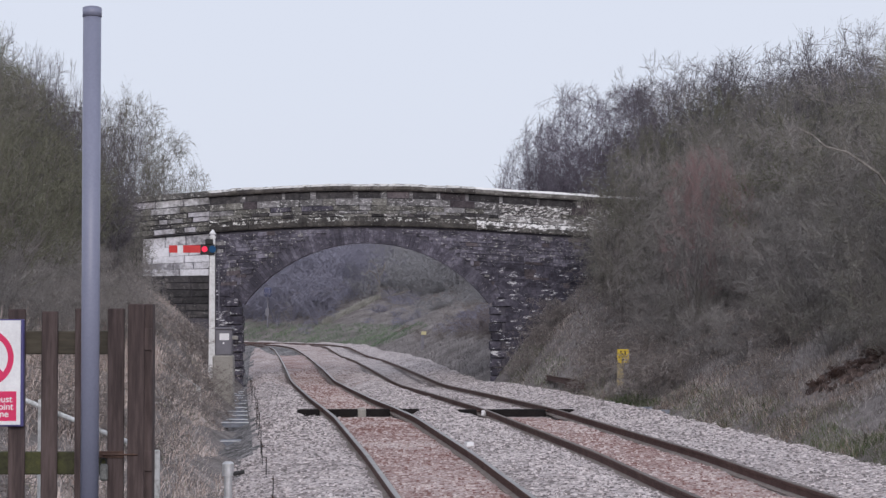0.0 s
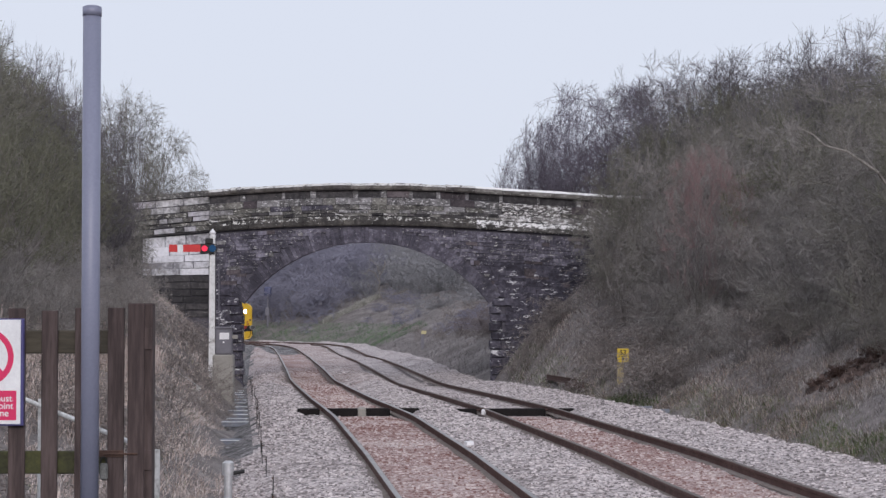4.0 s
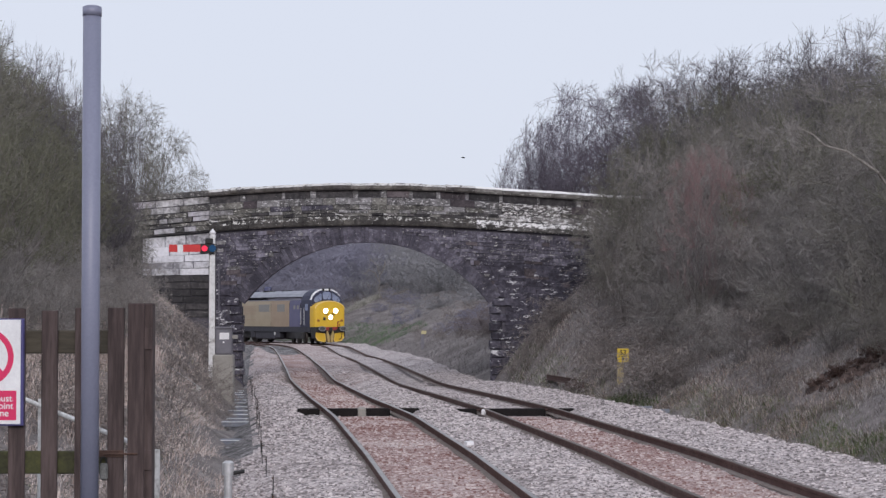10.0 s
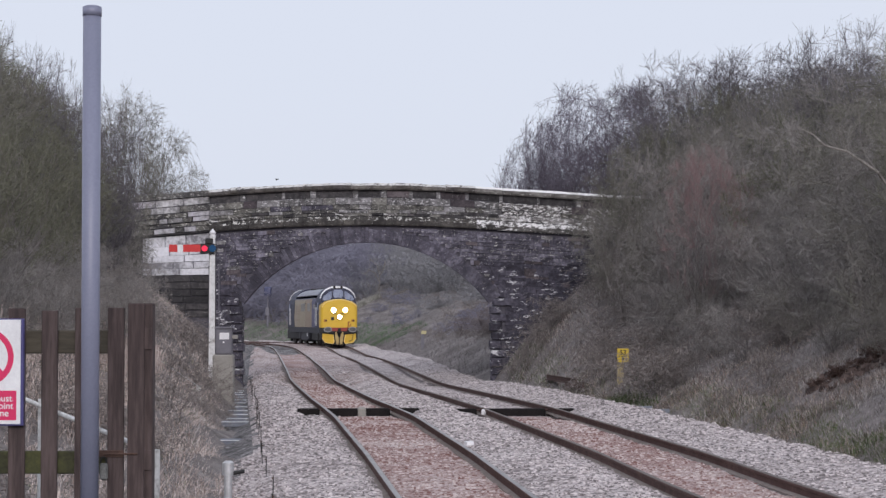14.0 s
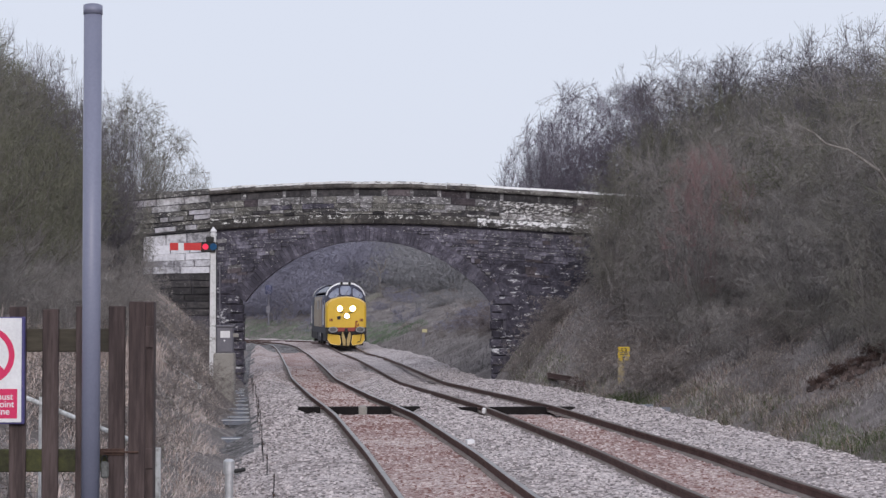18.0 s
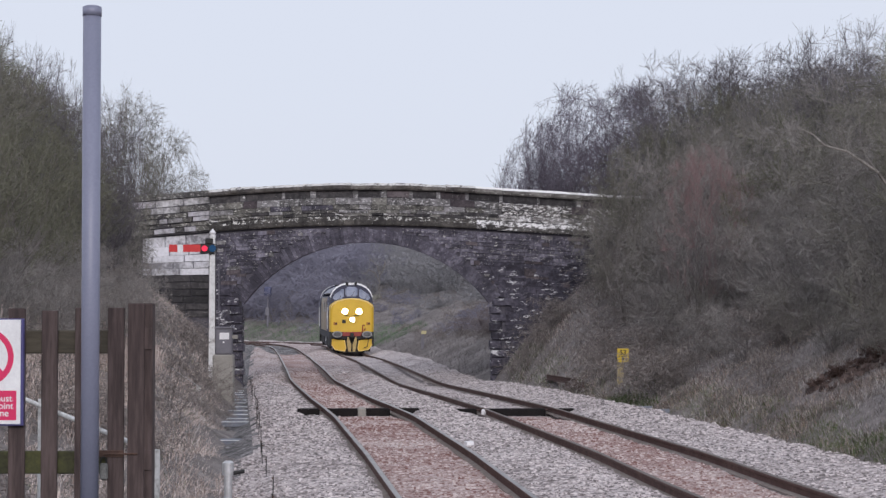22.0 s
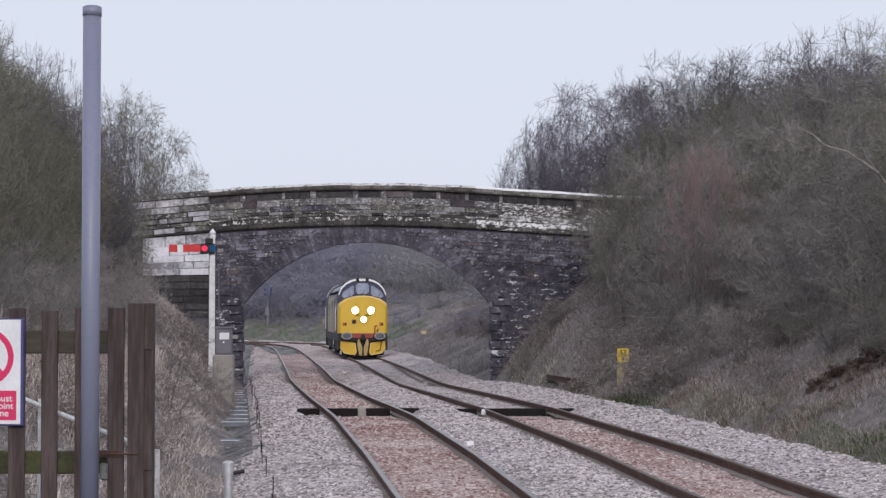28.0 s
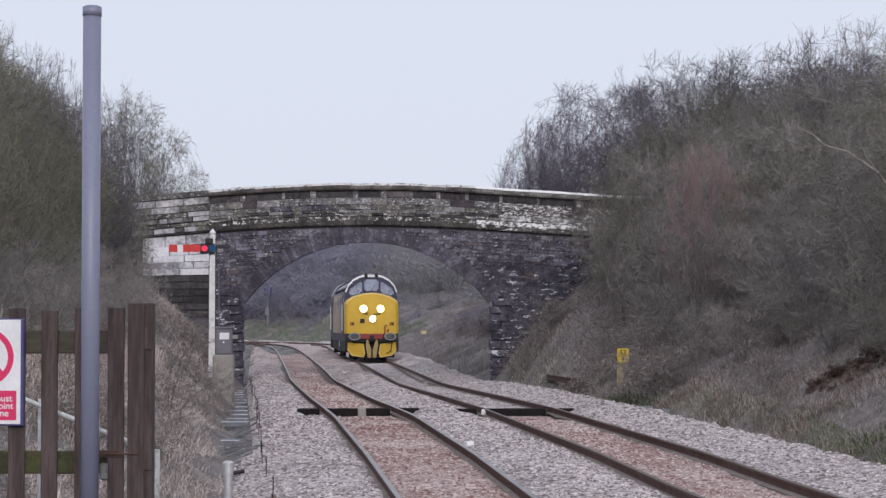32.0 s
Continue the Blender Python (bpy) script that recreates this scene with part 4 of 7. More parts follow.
M_POST = surface("faded_yellow_post", ((0.3, 0.24, 0.12), (0.42, 0.35, 0.2)), 0.8, scale=4, fine=30, bump=0.2)


def build_marker(px, py, d, wide, high, post_to, text):
    x, y, z = spot(px, py, d)
    k = d / F
    ob = empty("distance_marker", pose(x, y, 0))
    tagged(ob, "yellow lineside marker board with black figures on a post" if text else "small faded yellow lineside plate on the bank", "sign")
    part("board", boxed(-wide * k / 2, wide * k / 2, -0.02, 0.005, z - high * k, z, 0.004), M_YELLOW_SIGN if text else M_PALE_SIGN, ob)
    g = ground_at(x, y)
    part("post", boxed(-0.16, 0.02, 0.005, 0.06, min(g - 0.2, z - high * k - 0.3), z - 0.02, 0.008), M_POST if text else M_GREY, ob, "faded yellow post" if text else "")
    if text:
        for body, zz, size in (("53", z - 11 * k, 12 * k),):
            lettering(body, size, pose(0, -0.024, zz, 90), M_BLACK, ob)
        part("bar", boxed(-7 * k, 7 * k, -0.023, -0.02, z - 14.2 * k, z - 13 * k), M_BLACK, ob)
        part("figure_bar", boxed(-2.2 * k, 2.2 * k, -0.023, -0.02, z - 20.5 * k, z - 17 * k), M_BLACK, ob)
        part("lug", boxed(-12.5 * k, -10.5 * k, -0.015, 0.0, z - 20 * k, z - 16 * k), M_BLACK, ob)


def lettering(body, size, m, material, parent, align="CENTER"):
    cu = bpy.data.curves.new("lettering", "FONT")
    cu.body, cu.size, cu.align_x, cu.extrude, cu.offset = body, size, align, 0.001, size * 0.012
    tmp = bpy.data.objects.new("lettering", cu)
    me = bpy.data.meshes.new_from_object(tmp)
    bpy.data.objects.remove(tmp)
    me.name = "lettering"
    me.materials.clear()
    me.materials.append(material)
    ob = new("lettering", me)
    ob.parent, ob.matrix_basis = parent, m
    return ob


def build_fence():
    d = 11.7
    k = d / F
    z_low = 1.1
    fence = empty("picket_fence", pose(0, d, 0))
    tagged(fence, "weathered brown timber picket fence with mossy rails", "fence")

    def fx(px):
        return (px - 784) * k

    def fz(py):
        return EYE[2] - (py - 550.7) * k

    rng = random.Random(3)
    for x0, x1, top in ((-166, -136, 548), (-108, -78, 549), (-48, -18, 547), (17, 47, 546), (75, 104, 550), (134, 163, 545), (192, 221, 545)):
        bm = boxed(fx(x0), fx(x1), -0.02, 0.003, z_low, fz(top), 0.004)
        for v in bm.verts:
            v.co.x += rng.uniform(-0.002, 0.002)
        part("picket", bm, M_FENCE, fence)
    for y0, y1 in ((585, 626), (798, 838)):
        part("rail", boxed(fx(-190), fx(195), 0.004, 0.05, fz(y1), fz(y0), 0.006), M_FENCE_MOSS if y0 > 700 else M_FENCE_RAIL, fence, "green mossy horizontal rail" if y0 > 700 else "")
    gate = part("post", boxed(fx(250), fx(271), 0.0, 0.1, z_low, fz(537), 0.006), M_FENCE, fence, "thick end post")
    part("cover_board", boxed(fx(228), fx(257), -0.03, 0.0, z_low, fz(537), 0.004), M_FENCE, fence)
    for y0, y1 in ((580, 619), (796, 832)):
        part("rail_end", boxed(fx(255), fx(270), -0.012, 0.02, fz(y1), fz(y0), 0.004), M_FENCE, fence)
    bolt = part("bolt_plate", boxed(fx(176), fx(222), -0.028, -0.02, fz(808), fz(796), 0.002), M_RUST, fence, "rusty slide bolt")
    part("bolt_bar", rod(bmesh.new(), (fx(186), -0.036, fz(802)), (fx(246), -0.036, fz(802)), 0.006, n=8), M_RUST, bolt)
    lock = empty("padlock", pose(fx(187), d - 0.04, 0))
    tagged(lock, "grey steel padlock hanging from the fence bolt", "padlock")
    part("body", boxed(-0.022, 0.026, -0.012, 0.012, fz(848), fz(818), 0.01), M_LOCK, lock)
    bm = bmesh.new()
    pts = [Vector((0.018 * math.cos(a), 0, fz(818) + 0.035 * math.sin(a))) for a in np.linspace(0, math.pi, 8)]
    for a, b in zip(pts, pts[1:]):
        rod(bm, a, b, 0.005, n=6)
    part("shackle", bm, M_BLACK, lock)


M_WHITE_POST = surface("weathered_white_post", ((0.42, 0.41, 0.41), (0.7, 0.7, 0.71), (0.8, 0.8, 0.82)), 0.7, scale=6, fine=40, bump=0.3)
M_LOCK = surface("worn_lock_steel", ((0.12, 0.12, 0.115), (0.3, 0.3, 0.29)), 0.5, 0.5, scale=20, fine=80, bump=0.2)
M_RUST = surface("rusted_iron", ((0.05, 0.028, 0.022), (0.12, 0.07, 0.055)), 0.8, 0.3, scale=6, fine=60, bump=0.2)


def build_notice():
    d = 11.66
    k = d / F

    def nx(px):
        return (px - 784) * k

    def nz(py):
        return EYE[2] - (py - 550.7) * k

    left, right, top, low = -88, 39, 566, 750
    ob = empty("warning_notice", pose(0, d, 0))
    tagged(ob, "white and crimson no-crossing notice fixed to the fence", "sign")
    part("backing", boxed(nx(left - 2), nx(right + 5), -0.02, 0.012, nz(low + 3), nz(top - 2), 0.003), M_NAVY, ob, "dark blue edge")
    part("face", boxed(nx(left), nx(right), -0.026, -0.021, nz(low), nz(top), 0.002), M_WHITE, ob)
    cx, cz, r = nx(-24), nz(632), 51 * k
    ring_v, ring_f = [], []
    for i in range(64):
        a = 2 * math.pi * i / 64
        for rr, yy in ((r, -0.027), (r * 0.8, -0.027), (r * 0.8, -0.0265), (r, -0.0265)):
            ring_v.append((cx + rr * math.cos(a), yy - 0.001, cz + rr * math.sin(a)))
        b = (i + 1) % 64
        for q in range(4):
            w = (q + 1) % 4
            ring_f.append((4 * i + q, 4 * i + w, 4 * b + w, 4 * b + q))
    part_ring = mesh_part("prohibition_ring", ring_v, ring_f, M_CRIMSON, ob, "crimson prohibition ring")
    bm = boxed(-r * 0.9, r * 0.9, -0.0275, -0.027, -r * 0.1, r * 0.1)
    bmesh.ops.transform(bm, matrix=Matrix.Translation((cx, -0.001, cz)) @ Matrix.Rotation(radians(45), 4, "Y"), verts=bm.verts)
    part("diagonal_bar", bm, M_CRIMSON, ob)
    panel = part("text_panel", boxed(nx(-80), nx(32), -0.0285, -0.0265, nz(743), nz(691)), M_CRIMSON, ob, "crimson panel with white words")
    for words, py in (("must", 710), ("point", 723), ("line", 736)):
        lettering(words, 16.5 * k, pose(nx({"must": 25, "point": 27, "line": 19}[words]), -0.03, nz(py), 90), M_WHITE, ob, "RIGHT")


def build_pole():
    d = 11.2
    k = d / F
    x = (160.5 - 784) * k
    top = EYE[2] - (11 - 550.7) * k
    ob = empty("grey_post", pose(x, d, 0))
    tagged(ob, "tall plain blue-grey painted steel post with a cap", "post")
    bm = bmesh.new()
    rod(bm, (0, 0, 0.9), (0, 0, top - 0.02), 16 * k, n=40)
    part("shaft", bm, M_POLE, ob)
    part("cap", rod(rod(bmesh.new(), (0, 0, top - 0.052), (0, 0, top), 16.9 * k, n=40), (0, 0, top), (0, 0, top + 0.008), 17 * k, 12 * k, n=40), M_POLE, ob)
    for o in ob.children:
        for p in o.data.polygons:
            p.use_smooth = abs(p.normal.z) < 0.5


def build_handrail():
    ob = empty("white_handrail", pose(0, 0, 0))
    tagged(ob, "white painted tubular handrail down the platform ramp", "handrail")
    a, b = Vector(spot(-40, 672, 13.6)), Vector(spot(232, 782, 13.0))
    part("rail", rod(bmesh.new(), a, b, 0.016, n=10), M_WHITE_OLD, ob)
    for px, py, d, name in ((73, 706, 13.35, "upright"), (-20, 690, 13.55, "upright")):
        p = Vector(spot(px, py, d))
        part(name, rod(bmesh.new(), (p.x, p.y, 0.9), p, 0.017, n=10), M_WHITE_OLD, ob)
    p = Vector(spot(279, 795, 13.2))
    ob2 = empty("white_stake")
    tagged(ob2, "white painted square stake beside the fence", "stake")
    part("stake", boxed(p.x - 0.018, p.x + 0.018, p.y - 0.018, p.y + 0.018, 0.7, p.z, 0.003), M_WHITE_OLD, ob2)
    p = on_ground(352, 700)
    tall = 18 * p.y / F
    ob3 = empty("white_stake")
    tagged(ob3, "short white stake in the dead grass of the bank", "stake")
    part("stake", boxed(p.x - 0.04, p.x + 0.04, p.y - 0.03, p.y + 0.03, p.z - 0.3, p.z + tall, 0.006), M_WHITE_OLD, ob3)
    a = on_ground(278, 642)
    part("wire", rod(bmesh.new(), (a.x, a.y, a.z + 8 * a.y / F), (p.x, p.y, p.z + tall - 0.02), 0.009, n=6), M_WHITE_OLD, ob3, "thin white guide wire")
    p = Vector(spot(405, 815, 19.5))
    ob4 = empty("bollard_post")
    tagged(ob4, "galvanised round marker post with a domed cap", "post")
    part("shaft", rod(bmesh.new(), (p.x, p.y, ground_at(p.x, p.y) - 0.1), (p.x, p.y, p.z - 0.12), 0.042, n=16), M_GALV, ob4)
    bm = rod(bmesh.new(), (p.x, p.y, p.z - 0.14), (p.x, p.y, p.z - 0.02), 0.058, n=16)
    rod(bm, (p.x, p.y, p.z - 0.02), (p.x, p.y, p.z), 0.058, 0.035, n=16)
    part("cap", bm, M_GALV, ob4)
    part("side_arm", rod(bmesh.new(), (p.x, p.y, p.z - 0.13), (p.x + 0.16, p.y - 0.02, p.z - 0.1), 0.02, n=8), M_BLACK, ob4)


def build_platform():
    """The end of the platform under the tripod."""
    rings = []
    for i in (index_at(-9), index_at(0), index_at(12.4)):
        edge = LINE[i] + NORMAL[i] * (-GAP - 1.5)
        rings.append([(edge[0], edge[1], 1.26), (edge[0], edge[1], -0.3), (edge[0] - 6, edge[1] - 0.3, -0.3), (edge[0] - 6, edge[1] - 0.3, 1.26)])
    v, f = sweep(rings)
    tagged(mesh_part("platform", v, f, M_ASPHALT), "asphalt station platform", "platform", kind="structure")


def build_cess():
    """Cable-trough slabs in the cess, a signal wire on stakes, and a length of spare rail."""
    for depth in (36.6, 42.6, 44.2, 47, 49.8, 52.6, 55.5, 58, 60.5, 63, 65, 67, 69):
        i = index_at(depth)
        x, y, z = at_line(i, -GAP - 2.6)
        z = LEFT_Z[i] + float(bed_height(-GAP - 2.6, depth)) + (0.1 if depth > 40 else 0.02)
        ob = empty("trough_slab", pose(x, y, z, 0, 0, math.degrees(HEADING[i])))
        tagged(ob, "worn bluish cable-trough slab with a white front edge", "slab", "trough slabs")
        part("slab", boxed(-0.3, 0.26, -0.02, 0.42, -0.1, 0.012, 0.01), M_BLUE_GREY, ob)
        part("edge", boxed(-0.32, 0.27, -0.04, -0.02, 0.0, 0.013, 0.003), M_WHITE, ob, "white painted edge")
    rng = random.Random(8)
    prev = None
    for n in range(24):
        depth = 21 + n * 2.1
        i = index_at(depth)
        x, y, z = at_line(i, -GAP - 2.15 + rng.uniform(-0.05, 0.05))
        z = LEFT_Z[i] + float(bed_height(-GAP - 2.15, depth))
        ob = empty("wire_stake", pose(x, y, z))
        tagged(ob, "thin dark stake carrying the signal wire", "stake", "signal wire stakes")
        h = rng.uniform(0.2, 0.34)
        part("stake", rod(bmesh.new(), (0, 0, -0.1), (rng.uniform(-0.02, 0.02), 0, h), 0.007, n=6), M_BLACK, ob)
        part("pulley", disc(bmesh.new(), (0, 0, h * 0.85), 0.013, 0.02, 8), M_RUST, ob)
    for x0, y0, x1, y1 in ((968, 677, 1020, 686), (1000, 690, 1032, 693)):
        a, b = on_ground(x0, y0), on_ground(x1, y1)
        m, d = (a + b) / 2, b - a
        ob = empty("spare_rail", pose(m.x, m.y, m.z + 0.14) @ d.to_track_quat("Y", "Z").to_matrix().to_4x4())
        tagged(ob, "short rusty length of spare rail lying beside the ballast", "rail", "spare rails")
        h = d.length / 2
        part("web", boxed(-0.012, 0.012, -h, h, -0.02, 0.1), M_RAIL_WEB, ob)
        part("head", boxed(-0.036, 0.036, -h, h, 0.08, 0.12, 0.008), M_RUST, ob)
        part("foot", boxed(-0.07, 0.07, -h, h, -0.05, -0.02, 0.004), M_RUST, ob)


M_BLUE_GREY = surface("bluish_slab", ((0.08, 0.086, 0.1), (0.16, 0.174, 0.215), (0.27, 0.286, 0.32)), 0.8, scale=3, fine=30, bump=0.3)

M_FAR_BLUE = surface("faded_blue_enamel", ((0.06, 0.066, 0.13), (0.085, 0.092, 0.17)), 0.7, bump=0.1)


def build_far_signal():
    x, y, z = spot(474, 508, 172)
    ob = empty("far_signal", pose(x, y, 0))
    tagged(ob, "distant dark signal head on a grey post", "signal")
    k = y / F
    part("post", rod(bmesh.new(), (0, 0, ground_at(x, y) - 0.2), (0, 0, z - 0.4), 0.09, n=10), M_GREY, ob)
    part("head", boxed(-6.5 * k, 6.5 * k, -0.15, 0.15, z - 17 * k, z, 0.1), M_FAR_BLUE, ob, "dark blue signal head")
    part("plate", boxed(-4 * k, 3 * k, -0.14, -0.1, z - 50 * k, z - 37 * k, 0.01), M_GREY, ob, "pale plate")


build_platform()
build_far_signal()
build_signal()
build_cabinet()
build_marker(1102, 617, 53.5, 21, 24, 690, True)
build_marker(750, 585.5, 120.0, 9, 6, 620, False)
build_fence()
build_notice()
build_pole()
build_handrail()
build_cess()


def build_litter():
    """Pale scraps and a painted rail clip on the ballast."""
    for px, py, d, w, h, m, nm, label in ((830, 781, 31.0, 0.06, 0.02, M_WHITE, "white_scrap", "white scrap of litter on the ballast"),
                                          (1352, 768, 32.3, 0.045, 0.02, M_CONCRETE, "flat_stone", "pale flat stone at the ballast edge"),
                                          (1140, 719, 43.0, 0.16, 0.02, M_BLUE_GREY, "flat_slab", "bluish concrete slab at the foot of the bank"),
                                          (1175, 724, 42.0, 0.1, 0.02, M_BLUE_GREY, "flat_slab", "bluish concrete slab at the foot of the bank")):
        x, y, z = spot(px, py, d)
        ob = empty(nm, pose(x, y, z, 0, 0, 20))
        tagged(ob, label, "litter")
        part("piece", boxed(-w, w, -0.06, 0.06, -0.08, h * 0.2, 0.008), m, ob)
    i = index_at(41.6)
    c = LINE[i] + NORMAL[i] * (-GAUGE / 2 - 0.05)
    ob = empty("painted_clip", pose(c[0], c[1], RIGHT_Z[i] - 0.07))
    tagged(ob, "white painted rail clip beside the rail", "rail clip")
    part("clip", boxed(-0.06, 0.04, -0.05, 0.05, -0.06, 0.06, 0.02), M_WHITE, ob)


build_litter()


# ---- the locomotive ----
LW, LTOP, LLEN = 1.31, 4.15, 18.75


def hull(y, w=LW, low=1.27, top=LTOP, cut=None):
    """Half-open ring of the body's section at y, from the right sill over the roof to the left sill."""
    s = (top - 3.0) / (LTOP - 3.0)
    half = [(w, low), (w * 1.01, 2.0), (w, 2.75), (w * 0.99, 3.0), (w * 0.955, 3.0 + 0.3 * s), (w * 0.86, 3.0 + 0.62 * s), (w * 0.68, 3.0 + 0.88 * s), (w * 0.44, 3.0 + 1.05 * s), (w * 0.2, 3.0 + 1.13 * s), (0, top)]
    return [(x, y, z) for x, z in half] + [(-x, y, z) for x, z in half[-2::-1]]


def build_loco():
    loco = empty("diesel_locomotive")
    tagged(loco, "navy and ochre diesel locomotive with yellow nose and lit headlamps", "locomotive")
    # main body between the cabs: ochre sides, grey roof
    y0, y1 = 2.4, 14.3
    side = lambda ring, s: [p for p in ring if p[0] * s > 0 and p[2] < 3.31]
    for s in (1, -1):
        for a0, a1, material, label in ((y0, 4.5, M_L_LILAC, "faded blue side panel"), (4.5, 8.0, M_L_RUSTY, "rusty orange side panel"), (8.0, y1, M_L_CREAM, "faded ochre side panel")):
            rings = []
            for y in np.linspace(a0, a1, 5):
                q = sorted(side(hull(y), s), key=lambda p: p[2])
                rings.append(q + [(p[0] - s * 0.06, p[1], p[2]) for p in q[::-1]])
            v, f = sweep(rings)
            panel = mesh_part("side_panel", v, f, material, loco, label)
            if a0 == y0:
                for y in (2.75, 3.4):
                    part("window", boxed(s * LW - 0.01, s * LW + 0.012, y, y + 0.35, 2.6, 2.9, 0.004), M_L_GREYGLASS, panel, "small body window")
        for a, b in ((5.4, 6.8), (8.3, 10.4)):
            part("window", boxed(s * LW - 0.01, s * LW + 0.012, a, b, 2.42, 3.0, 0.004), M_L_GREYGLASS, panel, "grey body window")
        for y in (2.46, 4.5, 8.0, 14.22):
            part("seam", boxed(s * LW - 0.008, s * LW + 0.008, y - (0.05 if y in (2.46, 14.22) else 0.012), y + (0.05 if y in (2.46, 14.22) else 0.012), 1.3, 3.1), M_L_BLACK, panel)
        for n in range(9):
            part("grille_slat", boxed(s * LW - 0.01, s * LW + 0.02, 11.0, 13.6, 1.75 + n * 0.13, 1.83 + n * 0.13, 0.004), M_L_RUSTY, panel)
    rings = [[p for p in hull(y, top=4.04) if p[2] > 3.28] for y in np.linspace(y0, y1, 8)]
    rings = [r + [(p[0] * 0.94, p[1], p[2] - 0.05) for p in r[::-1]] for r in rings]
    v, f = sweep(rings)
    roof = mesh_part("roof", v, f, M_L_ROOF, loco, "dusty grey roof")
    for y in (3.1, 6.4, 9.7, 12.4, 14.4):
        r = [p for p in hull(y, top=4.04) if p[2] > 3.28]
        band = [[(p[0] * 1.006, y + d, p[2] * 1.003) for p in r] + [(p[0] * 0.98, y + d, p[2] - 0.03) for p in r[::-1]] for d in (-0.03, 0.03)]
        v, f = sweep(band)
        mesh_part("roof_rib", v, f, M_L_ROOF, roof)
    part("roof_fan", disc(bmesh.new(), (0, 11.2, LTOP - 0.09), 0.55, 0.1, 24, "Z"), M_L_BLACK, roof)
    part("exhaust", boxed(-0.25, 0.25, 7.4, 8.4, LTOP - 0.14, LTOP - 0.05, 0.02), M_L_BLACK, roof)
    part("sill", boxed(-LW + 0.03, LW - 0.03, 0.8, LLEN - 0.8, 0.86, 1.28, 0.01), M_L_UNDER, loco, "blue-black solebar")
    for s in (1, -1):
        for a, b in ((6.5, 7.3), (11.45, 12.2)):
            part("battery_box", boxed(min(s * 0.85, s * 1.24), max(s * 0.85, s * 1.24), a, b, 0.42, 0.88, 0.02), M_L_UNDER, loco)
        part("filler_pipe", boxed(min(s * 1.2, s * 1.27), max(s * 1.2, s * 1.27), 7.32, 7.46, 0.6, 1.1, 0.01), M_WHITE_OLD, loco, "pale vertical filler pipe")
        part("gutter", boxed(min(s * LW * 0.95, s * LW * 0.985), max(s * LW * 0.95, s * LW * 0.985), y0 + 0.1, y1 - 0.1, 3.28, 3.34, 0.01), M_L_ROOF, loco)
    for end in (0, 1):
        flip = Matrix.Identity(4) if end == 0 else Matrix.Translation((0, LLEN, 0)) @ Matrix.Rotation(math.pi, 4, "Z")
        depth = y0 if end == 0 else LLEN - y1
        rings = [hull(0.74, LW * 0.975, top=LTOP - 0.05), hull(0.92, LW * 0.99, top=LTOP - 0.02), hull(1.4), hull(depth)]
        v, f = sweep(rings)
        cab = mesh_part("cab", [flip @ Vector(p) for p in v], f, M_L_BLUE, loco, "dark navy driver's cab")

        def put(name, bm, material, label="", cab=cab, flip=flip):
            bmesh.ops.transform(bm, matrix=flip, verts=bm.verts)
            return part(name, bm, material, cab, label)

        def put_mesh(name, v, f, material, label="", cab=cab, flip=flip, smooth=False):
            return mesh_part(name, [flip @ Vector(p) for p in v], f, material, cab, label, smooth)

        def nose_ring(y, grow, lift):
            w = 1.26 + grow
            half = [(w, 1.27), (w + 0.01, 2.0), (w, 2.7 + lift), (w - 0.06, 2.86 + lift), (w * 0.72, 3.06 + lift), (w * 0.36, 3.19 + lift), (0, 3.23 + lift)]
            return [(x, y, z) for x, z in half] + [(-x, y, z) for x, z in half[-2::-1]]

        v, f = sweep([nose_ring(0.0, -0.13, -0.05), nose_ring(0.04, -0.06, -0.01), nose_ring(0.13, 0.0, 0.01), nose_ring(0.28, 0.03, 0.015)] + ([nose_ring(0.74, 0.05, 0.02)] if end == 0 else []))
        put_mesh("nose_front", v, f, M_L_YELLOW, "warning-yellow cab front")
        v, f = sweep([nose_ring(0.742 if end == 0 else 0.282, 0.05, 0.02), nose_ring(0.95, 0.055, 0.03)])
        put_mesh("nose_side", v, f, M_L_BLUE)
        # brow strip along the top of the yellow
        top = [(x, z) for x, _, z in nose_ring(0, -0.05, 0.0) if z > 2.6]
        v, f = sweep([[(x, -0.012, z), (x, 0.06, z + 0.02), (x * 0.985, 0.06, z - 0.05), (x * 0.985, -0.012, z - 0.05)] for x, z in top])
        put_mesh("brow_strip", v, f, M_L_BRIGHT, "pale yellow brow strip")
        # windscreen wall leaning back over the yellow front
        lean_y = lambda z: 0.46 + 0.2 * (z - 2.7) / 1.4
        base = [(p[0], lean_y(p[2]), p[2]) for p in hull(0, LW * 0.965, top=LTOP - 0.09) if p[2] > 2.7]
        back = [(p[0], 0.76, p[2]) for p in hull(0, LW * 0.972, top=LTOP - 0.06) if p[2] > 2.7]
        v, f = sweep([base, back], closed=True)
        put_mesh("windscreen_wall", v, f, M_L_BLUE)
        for x0, x1, zl, zh0, zh1 in ((-0.35, 0.35, 3.34, 3.9, 3.9), (0.45, 1.08, 3.1, 3.84, 3.4), (-1.08, -0.45, 3.1, 3.4, 3.84)):
            off = abs(x0 + x1) > 0.1
            zl0, zl1 = (zl + 0.14, zl) if x0 > 0 else ((zl, zl + 0.14) if off else (zl, zl))
            fr, bk = [], []
            bm = bmesh.new()
            for x, z in [(x0, zl0), (x1, zl1), (x1, zh1), (x0, zh0)]:
                fr.append(bm.verts.new((x, lean_y(z) - 0.022, z)))
                bk.append(bm.verts.new((x, lean_y(z) + 0.02, z)))
            bm.faces.new(fr)
            bm.faces.new(bk[::-1])
